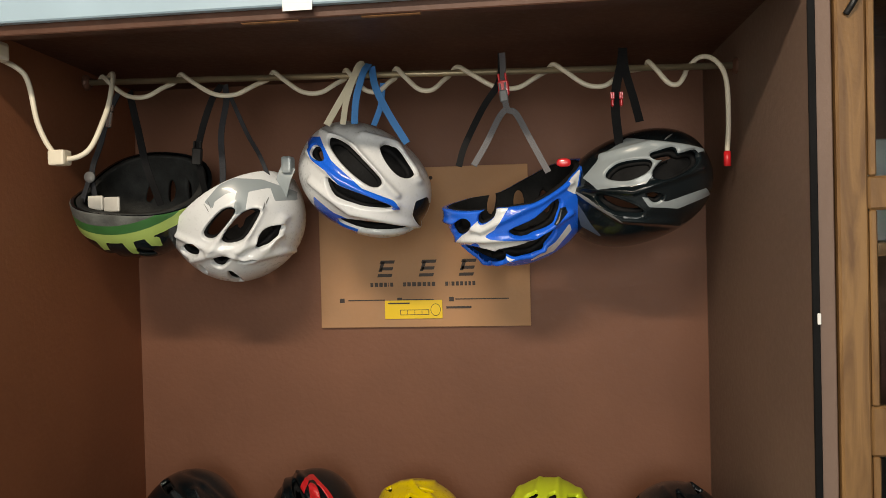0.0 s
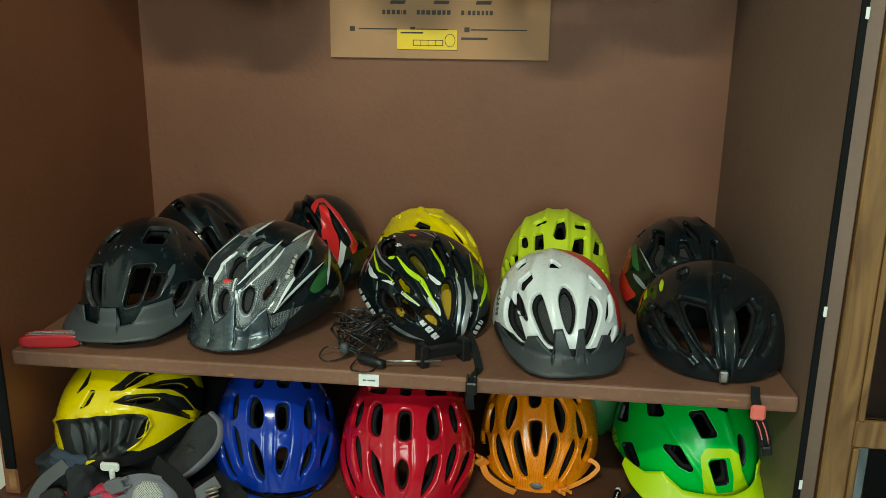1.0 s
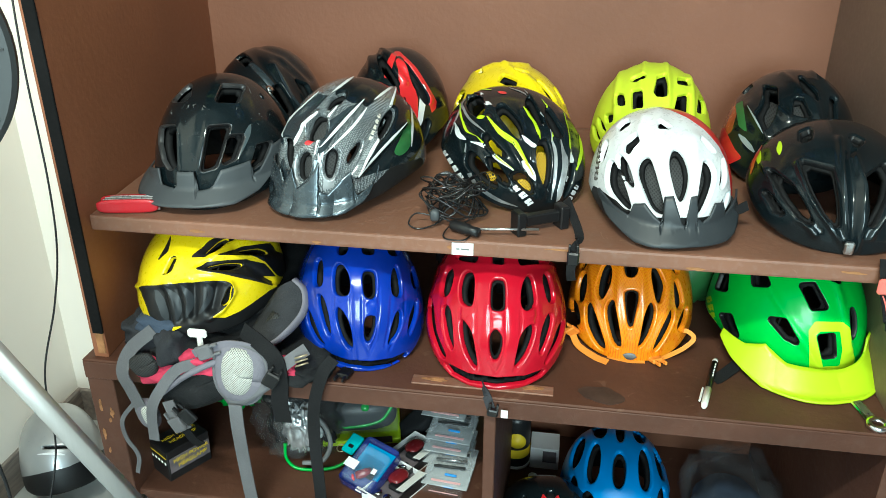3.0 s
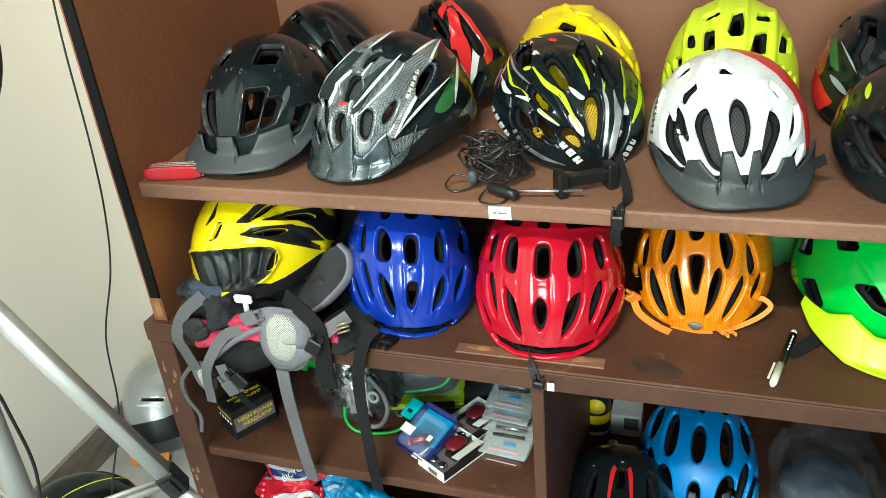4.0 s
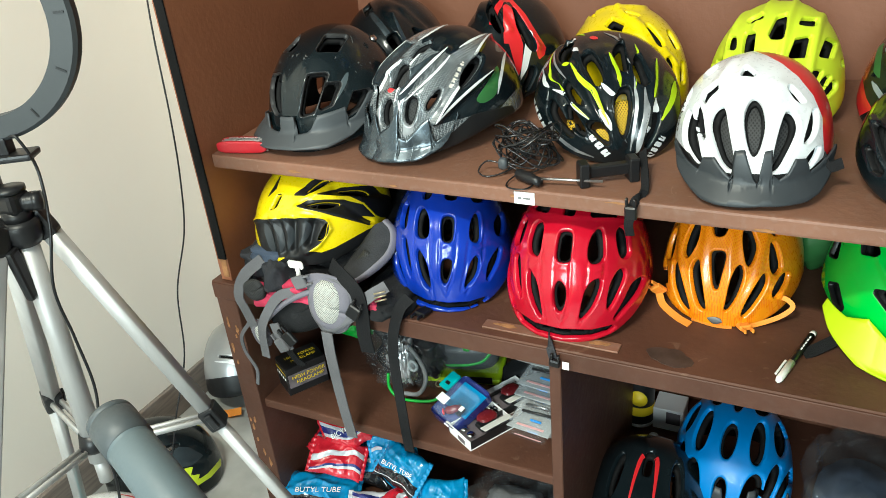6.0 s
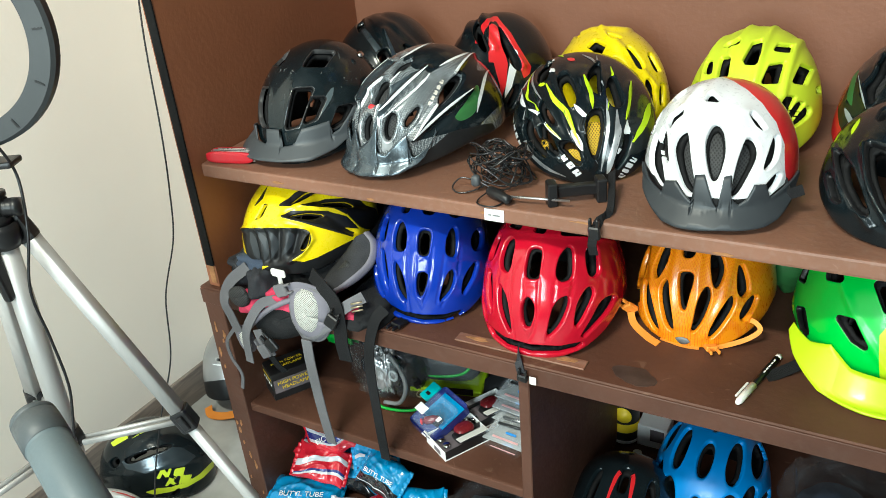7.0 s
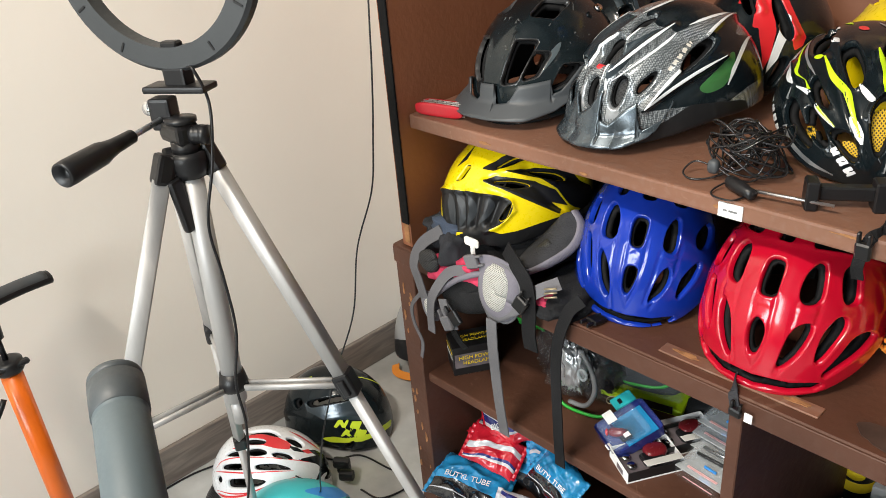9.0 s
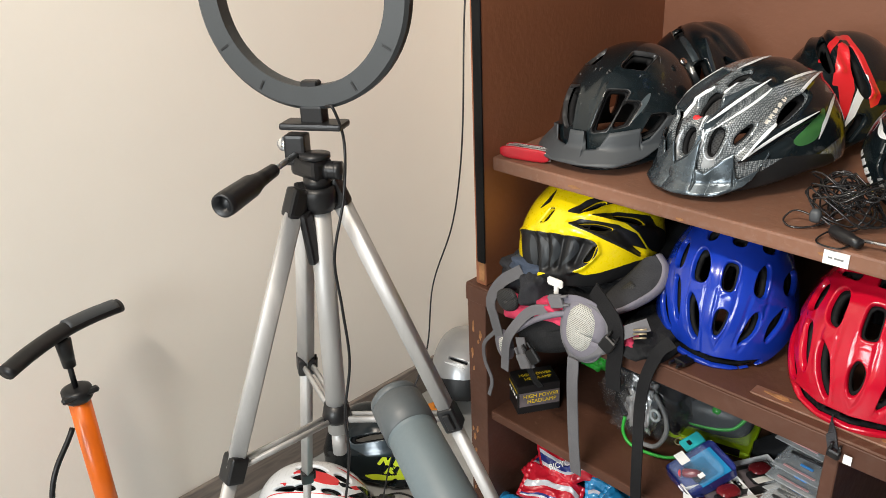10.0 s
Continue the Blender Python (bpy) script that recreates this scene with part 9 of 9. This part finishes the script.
tube_pack((-0.300, 0.030, 0.200), (24, 0, 70), 0.110, 0.085, 0.045, RED_WHITE, "red and white pack of an inner tube", 8.7)
tube_pack((-0.232, 0.050, 0.205), (40, 0, 20), 0.085, 0.095, 0.040, BLUE_BLACK, "light blue foil pack of an inner tube", 3.3, "BUTYL")
tube_pack((-0.425, 0.100, 0.212), (30, 8, 6), 0.150, 0.110, 0.060, BLUE_WHITE, "light blue foil pack of an inner tube", 6.4)
tube_pack((-0.462, 0.040, 0.252), (34, 14, 20), 0.105, 0.075, 0.042, RED_WHITE, "crumpled red and white foil pack of an inner tube", 1.2)
tube_pack((-0.462, 0.085, 0.298), (50, -22, 30), 0.095, 0.095, 0.045, RED_NAVY, "crumpled red and navy foil pack of an inner tube", 4.6, "BICYCLE")
tube_pack((-0.500, 0.080, 0.246), (30, 10, -12), 0.085, 0.075, 0.040, RED_NAVY, "crumpled red and navy foil pack of an inner tube", 9.1)
tube_pack((-0.322, 0.060, 0.258), (44, 12, -10), 0.100, 0.080, 0.042, BLUE_BLACK, "light blue and black pack of an inner tube", 7.2, "BUTYL TUBE")
tube_pack((-0.362, 0.095, 0.268), (44, -10, 30), 0.085, 0.080, 0.040, BLUE_WHITE, "light blue foil pack of an inner tube", 2.8)
cb = thing("clear_bag", (0, 0, 0), "crinkled clear plastic bag on the bottom shelf", "bag")
obj("film", *crumple((-0.180, 0.01, Z4), (-0.010, 0.16, Z4 + 0.09), 3.1, 0.4, 11, 28), CLEAR_BAG, cb)
obj("contents", *crumple((-0.160, 0.03, Z4), (-0.030, 0.14, Z4 + 0.06), 3.8, 0.3, 7, 18), GREY_MID, cb, "grey packed parts")
wl = thing("shelf_tag", (0.034, YF - 0.0066, Z4 + 0.115), "small white label on the divider edge", "label")
part("card", slab((-0.010, -0.0006, -0.006), (0.010, 0.0, 0.006), 0), PAPER, wl)

can = thing("spray_can", (0.052, 0.470, Z4), "black and gold aerosol can at the back of the shelf", "can")
obj("body", *lathe([(0, 0), (0.030, 0), (0.032, 0.003), (0.032, 0.125), (0.026, 0.138), (0, 0.138)], 28), CARTON_BLK, can)
obj("gold_print", *lathe([(0.0322, 0.030), (0.0326, 0.031), (0.0326, 0.052), (0.0322, 0.053)], 28), INK_Y, can)
obj("bottom_rim", *lathe([(0.031, 0.0), (0.0335, 0.001), (0.0335, 0.006), (0.032, 0.008)], 28), PAPER, can, "white bottom rim")
obj("emblem", *lathe([(0, 0), (0.020, 0), (0.020, 0.001), (0, 0.001)], 20, pose(0.004, -0.0325, 0.080, 90, 0, 0)), INK_Y, can, "round gold emblem")
wb = thing("white_carton", (0.118, 0.480, Z4), "small white carton with dark window", "box")
part("carton", slab((-0.032, -0.03, 0), (0.032, 0.03, 0.056), 0.0015), PAPER, wb)
part("window", slab((-0.004, -0.0312, 0.020), (0.026, -0.0302, 0.050), 0), CARTON_GREY, wb)
coin = thing("round_token", (0.095, 0.423, Z4), "small white round token lying flat", "token")
obj("disc", *lathe([(0, 0), (0.010, 0), (0.010, 0.0015), (0, 0.0015)], 20), PLASTIC_W, coin)
pb = thing("bagged_helmet", (0, 0, 0), "dark blue helmet wrapped in crinkled clear film", "helmet")
obj("film", *crumple((0.395, 0.17, Z4), (0.575, 0.40, Z4 + 0.19), 5.1, 0.28, 9, 30), CLEAR_BAG, pb)
obj("shell", *crumple((0.410, 0.19, Z4), (0.560, 0.38, Z4 + 0.13), 1.5, 0.12, 5, 24, 0.9), CLOTH_BLUE, pb, "dark blue shell")
rb = thing("dark_accessory_pouch", (0, 0, 0), "dark blue crinkled pack behind the blue helmet", "packet")
obj("film", *crumple((-0.110, 0.32, Z2), (-0.060, 0.42, Z2 + 0.15), 4.1, 0.4, 10, 20), POLY_BLK, rb)
gh = thing("green_pouch", (0, 0, 0), "deep green cloth pouch behind the orange helmet", "pouch")
obj("cloth", *crumple((0.320, 0.28, Z2), (0.400, 0.40, Z2 + 0.12), 2.7, 0.25, 7, 18), GREEN_DEEP, gh)

# ---- tripod with ring light ----
HUB = 1.014
UPRIGHT = pose(-0.435, -0.472, 0.0, -2.7, -1.3, 0).inverted()
tri = thing("tripod", (-0.435, -0.472, 0.0), "silver aluminium tripod with black joints and pan handle", "tripod", (-2.7, -1.3, 0))
obj("centre_column", *tube([(0, 0, 0.68), (0, 0, HUB + 0.02)], 0.0135, 18), ALU, tri)
obj("lower_column", *tube([(0, 0, 0.645), (0, 0, 0.685)], 0.0095, 18), ALU, tri)
obj("crown", *lathe([(0, HUB - 0.024), (0.017, HUB - 0.022), (0.021, HUB - 0.014), (0.022, HUB - 0.004), (0.022, HUB + 0.002), (0.020, HUB + 0.008), (0.0, HUB + 0.008)], 28), PLASTIC, tri)
obj("brace_hub", *lathe([(0, 0.699), (0.018, 0.699), (0.0195, 0.705), (0.0155, 0.724), (0.0, 0.724)], 24), PLASTIC, tri)
for head_at, foot_at in (((-0.456, -0.403), (-0.071, -0.198)), ((-0.466, -0.438), (-0.856, -0.290)), ((-0.462, -0.450), (-0.453, -0.901))):
    top, foot = UPRIGHT @ Vector((*head_at, HUB + 0.002)), UPRIGHT @ Vector((*foot_at, 0.006))
    d = Vector((foot.x - top.x, foot.y - top.y, 0)).normalized()
    knee, low = top.lerp(foot, 0.308), top.lerp(foot, 0.615)
    ax = (top - foot).to_track_quat("Z", "Y").to_matrix().to_4x4()
    sec = [(a * 0.0102, b * 0.0088) for a, b in ((-1, -0.8), (-0.8, -1), (0.8, -1), (1, -0.8), (1, 0.8), (0.8, 1), (-0.8, 1), (-1, 0.8))]
    up = part("shoulder", slab((-0.0115, -0.0108, -0.028), (0.0115, 0.0108, 0.008), 0.005, 2), PLASTIC, tri)
    up.matrix_local = Matrix.Translation(top) @ ax
    obj("yoke", *sweep([d * 0.008 + Vector((0, 0, HUB - 0.002)), top - Vector((0, 0, 0.002))], [(-0.010, -0.010), (0.010, -0.010), (0.010, 0.008), (-0.010, 0.008)], normal=(0, 0, 1)), PLASTIC, tri)
    leg = obj("leg", *sweep([top.lerp(foot, 0.02), knee], sec), ALU, tri)
    obj("lower_leg", *sweep([knee, low], [(a * 0.8, b * 0.8) for a, b in sec]), ALU, leg)
    obj("foot_tube", *sweep([low, foot.lerp(top, 0.02)], [(a * 0.6, b * 0.6) for a, b in sec]), ALU, leg)
    for q, t in ((knee, 0.0128), (low, 0.0108)):
        cl = part("leg_clamp", slab((-t, -t * 0.95, -0.020), (t, t * 0.95, 0.016), 0.005, 3), PLASTIC, tri)
        cl.matrix_local = Matrix.Translation(q) @ ax
        part("lever", slab((t, -0.005, -0.014), (t + 0.004, 0.005, 0.010), 0.0015), PLASTIC, cl)
    obj("rubber_foot", *lathe([(0, 0), (0.013, 0), (0.013, 0.010), (0.009, 0.022), (0, 0.022)], 16, UPRIGHT @ Matrix.Translation((*foot_at, 0.0))), PLASTIC, tri)
    side = Vector((-d.y, d.x, 0)) * 0.006
    for sg in (-1, 1):
        obj("brace", *sweep([d * 0.018 + side * sg + Vector((0, 0, 0.703)), knee + side * sg + Vector((0, 0, -0.001))], [(-0.002, -0.0038), (0.002, -0.0038), (0.002, 0.0038), (-0.002, 0.0038)]), ALU, tri)
crank = part("crank", slab((-0.005, -0.009, -0.062), (0.005, 0.009, 0.006), 0.004, 2), PLASTIC, tri)
crank.matrix_local = pose(0.006, -0.024, HUB - 0.024, 10, 0, 20)
head = obj("pan_head", *lathe([(0, HUB + 0.006), (0.016, HUB + 0.006), (0.016, HUB + 0.020), (0, HUB + 0.020)], 24), PLASTIC, tri)
part("pan_block", slab((-0.034, -0.014, HUB + 0.018), (0.016, 0.014, HUB + 0.042), 0.006, 2), PLASTIC, head)
obj("pan_disc", *lathe([(0, HUB + 0.042), (0.018, HUB + 0.042), (0.018, HUB + 0.047), (0, HUB + 0.048)], 28), PLASTIC, head)
obj("axle", *tube([(0.010, 0.006, HUB + 0.032), (0.022, 0.016, HUB + 0.032)], 0.007, 14), PLASTIC, head)
obj("knob", *lathe([(0, -0.018), (0.007, -0.018), (0.007, 0), (0.0105, 0), (0.0105, 0.004), (0.0095, 0.006), (0.011, 0.008), (0.0095, 0.010), (0.011, 0.013), (0.011, 0.020), (0, 0.021)], 20, along((0.011, 0.005, HUB + 0.028), (1.0, 0.75, HUB + 0.028))), PLASTIC, head)
tb = part("tilt_block", slab((-0.012, -0.012, HUB + 0.036), (0.014, 0.012, HUB + 0.073), 0.004, 2), PLASTIC, head)
tb.matrix_local = pose(-0.030, -0.004, -0.006, 0, 0, 35)
obj("tilt_screw", *lathe([(0, 0), (0.0085, 0), (0.0085, 0.004), (0, 0.005)], 16, along((-0.036, -0.016, HUB + 0.056), (-0.036 + 0.75, -0.70, HUB + 0.056))), CHROME, head, "chrome tilt screw")
pl = part("plate", slab((-0.038, -0.017, 0.002), (0.038, 0.019, 0.010), 0.003, 2), PLASTIC, head)
pl.matrix_local = pose(-0.016, 0.014, HUB + 0.070, 0, 0, 34)
pv = part("plate_lever", slab((0.006, -0.022, -0.006), (0.037, -0.014, 0.007), 0.003, 2), PLASTIC, head)
pv.matrix_local = pl.matrix_local
h0, h1 = Vector((-0.020, -0.014, HUB + 0.044)), Vector((0.052, -0.150, HUB + 0.034))
obj("pan_rod", *tube([h0, h0.lerp(h1, 0.4)], 0.0035, 10), STEEL, tri)
obj("pan_handle", *lathe([(0, 0), (0.0075, 0), (0.0085, 0.028), (0.010, 0.040), (0.0125, 0.050), (0.0135, 0.098), (0.0130, 0.105), (0.0105, 0.107), (0.0095, 0.095), (0, 0.095)], 20, along(h0.lerp(h1, 0.33), h1)), PLASTIC, tri, "ribbed black pan handle")

ring = thing("ring_light", (-0.477, -0.404, 1.089), "dark grey ring light head, switched off", "lamp", (-2.0, -1.0, 28))
part("socket", slab((-0.014, -0.010, 0.0), (0.014, 0.010, 0.022), 0.003, 2), PLASTIC, ring)
RC, RO, RI = 0.146, 0.129, 0.102
rim = [(RI, -0.010), (RO - 0.004, -0.010), (RO, -0.006), (RO, 0.006), (RO - 0.004, 0.010), (RI, 0.010), (RI, -0.010)]
rv, rf = lathe(rim, 72, Matrix.Translation((0, 0, RC)) @ pose(0, 0, 0, 90, 0, 0))
obj("body", rv, rf[:-2], RING_GREY, ring, smooth=False)
part("hot_shoe", slab((-0.011, -0.008, RC - RI - 0.002), (0.011, 0.006, RC - RI + 0.006), 0.002), PLASTIC, ring)
for k in range(12):
    if k == 6:
        continue
    a = 2 * math.pi * k / 12
    bm = slab((-0.0012, -0.0110, -0.005), (0.0012, -0.0099, 0.006), 0)
    bmesh.ops.transform(bm, matrix=Matrix.Translation((0, 0, RC)) @ pose(0, 0, 0, 0, math.degrees(a), 0) @ Matrix.Translation((0, 0, (RO + RI) / 2)), verts=bm.verts)
    part("slot", bm, PLASTIC, ring)
lead = thing("ring_light_cable", (0, 0, 0), "thin black cable hanging from the ring light", "cable")
obj("cable", *tube(curve_pts([(-0.455, -0.402, 1.112), (-0.443, -0.401, 1.110), (-0.438, -0.394, 1.070), (-0.425, -0.412, 1.010), (-0.426, -0.433, 0.940), (-0.424, -0.431, 0.870), (-0.415, -0.435, 0.800), (-0.413, -0.452, 0.730), (-0.416, -0.451, 0.660), (-0.431, -0.460, 0.560), (-0.452, -0.474, 0.460), (-0.473, -0.488, 0.300), (-0.50, -0.46, 0.08), (-0.58, -0.40, 0.004), (-0.78, -0.34, 0.004)], 10), 0.0018, 8), PLASTIC, lead)
wc = thing("hanging_cable", (0, 0, 0), "thin black cable hanging loose beside the cabinet corner", "cable")
obj("cable", *tube(curve_pts([(-0.668, 0.106, 1.90), (-0.646, 0.067, 1.50), (-0.624, 0.020, 1.30), (-0.602, -0.022, 1.15), (-0.580, -0.054, 1.00), (-0.580, -0.067, 0.90), (-0.611, -0.060, 0.80), (-0.627, -0.094, 0.70), (-0.603, -0.138, 0.60), (-0.608, -0.189, 0.50), (-0.626, -0.225, 0.38), (-0.650, -0.235, 0.27), (-0.710, -0.210, 0.168), (-0.752, -0.205, 0.160), (-0.795, -0.213, 0.158)], 10), 0.0015, 8), PLASTIC, wc)
fc = thing("floor_cable", (0, 0, 0), "thin black cable lying on the floor", "cable")
obj("cable", *tube(curve_pts([(-1.148, -0.46, 0.003), (-1.148, -0.32, 0.003), (-1.13, -0.242, 0.003), (-1.11, -0.15, 0.003), (-1.02, -0.075, 0.003), (-0.93, -0.045, 0.003), (-0.89, 0.010, 0.003), (-0.80, 0.028, 0.003), (-0.753, 0.043, 0.003), (-0.726, 0.014, 0.003), (-0.745, -0.047, 0.003), (-0.80, -0.06, 0.003)], 10), 0.0024, 8), PLASTIC, fc)

# ---- track pump ----
pump = thing("track_pump", (-1.03, -0.592, 0.0), "orange bicycle track pump with black T-handle", "pump")
PZ = 0.552
part("base", slab((-0.035, -0.11, 0.0), (0.035, 0.11, 0.022), 0.006, 2), PLASTIC, pump)
obj("barrel", *lathe([(0, 0.02), (0.019, 0.02), (0.019, PZ - 0.012), (0, PZ - 0.012)], 28), ORANGE_PUMP, pump, "orange enamelled barrel")
obj("cap", *lathe([(0, PZ - 0.022), (0.022, PZ - 0.022), (0.026, PZ - 0.016), (0.026, PZ), (0.018, PZ + 0.004), (0, PZ + 0.004)], 24), PLASTIC, pump)
part("cap_tab", slab((0.01, -0.032, PZ - 0.010), (0.024, 0.032, PZ), 0.003), PLASTIC, pump)
obj("piston", *tube([(0, 0, PZ), (0, 0, PZ + 0.07)], 0.005, 12), PLASTIC, pump)
obj("neck", *lathe([(0, PZ + 0.048), (0.011, PZ + 0.048), (0.014, PZ + 0.100), (0, PZ + 0.105)], 20), PLASTIC, pump)
sec = [(math.cos(a) * 0.015, math.sin(a) * 0.011) for a in np.linspace(0, 2 * math.pi, 14, endpoint=False)]
obj("handle", *sweep(curve_pts([(0.060, -0.108, PZ + 0.113), (0.030, -0.06, PZ + 0.115), (0, 0, PZ + 0.116), (-0.024, 0.06, PZ + 0.111), (-0.042, 0.120, PZ + 0.103)], 8), sec), PLASTIC, pump, "black T-handle")
obj("grip_pad", *sweep(curve_pts([(-0.006, 0.012, PZ + 0.120), (-0.024, 0.06, PZ + 0.115), (-0.040, 0.112, PZ + 0.108)], 6), [(a * 0.9, b * 0.9) for a, b in sec]), VISOR_GREY, pump, "grey rubber pad")
obj("hose", *tube(curve_pts([(0.02, 0.0, 0.03), (0.07, -0.04, 0.02), (0.09, -0.12, 0.15), (0.06, -0.10, 0.4), (0.03, -0.03, 0.5)], 10), 0.005, 10), PLASTIC, pump)

# ---- handlebar in the foreground ----
bike = thing("handlebar", (0, 0, 0), "bicycle handlebar with worn grey rubber grip", "handlebar")
A = Vector((-0.0196, -0.685, 1.0697))
D = Vector((0.913, -0.338, -0.227)).normalized()
obj("grip", *lathe([(0.0, 0.0), (0.010, 0.0004), (0.0132, 0.0022), (0.0142, 0.006), (0.0144, 0.030), (0.0140, 0.031), (0.0140, 0.033), (0.0144, 0.034), (0.0148, 0.098), (0.0142, 0.099), (0.0142, 0.101), (0.0148, 0.102), (0.0148, 0.130), (0.0142, 0.135), (0.0, 0.135)], 48, along(A, A + D)), GRIP_GREY, bike, "worn grey rubber grip")
obj("grip_rim", *lathe([(0.0128, 0.0016), (0.0146, 0.0030), (0.0149, 0.0050), (0.0146, 0.0068), (0.0140, 0.0074)], 48, along(A, A + D)), GRIP_DARK, bike, "dark rounded end rim")
cuff = lathe([(0.0138, 0.0072), (0.0151, 0.0080), (0.0152, 0.020), (0.0151, 0.0295), (0.0138, 0.0305)], 48, along(A, A + D))
obj("grip_collar", *cuff, GRIP_DARK, bike, "darker smooth grip collar")
obj("bar", *tube([A + D * 0.13, A + D * 0.42, A + D * 0.50 + Vector((0.05, -0.06, -0.02)), A + D * 0.55 + Vector((0.12, -0.25, -0.06))], 0.011, 18), PLASTIC, bike, "black handlebar tube")
obj("stand_tube", *tube([A + D * 0.55 + Vector((0.12, -0.25, -0.06)), (0.62, -1.45, 0.7), (0.62, -1.5, 0.0)], 0.018, 18), PLASTIC, bike, "black steerer and fork tube")
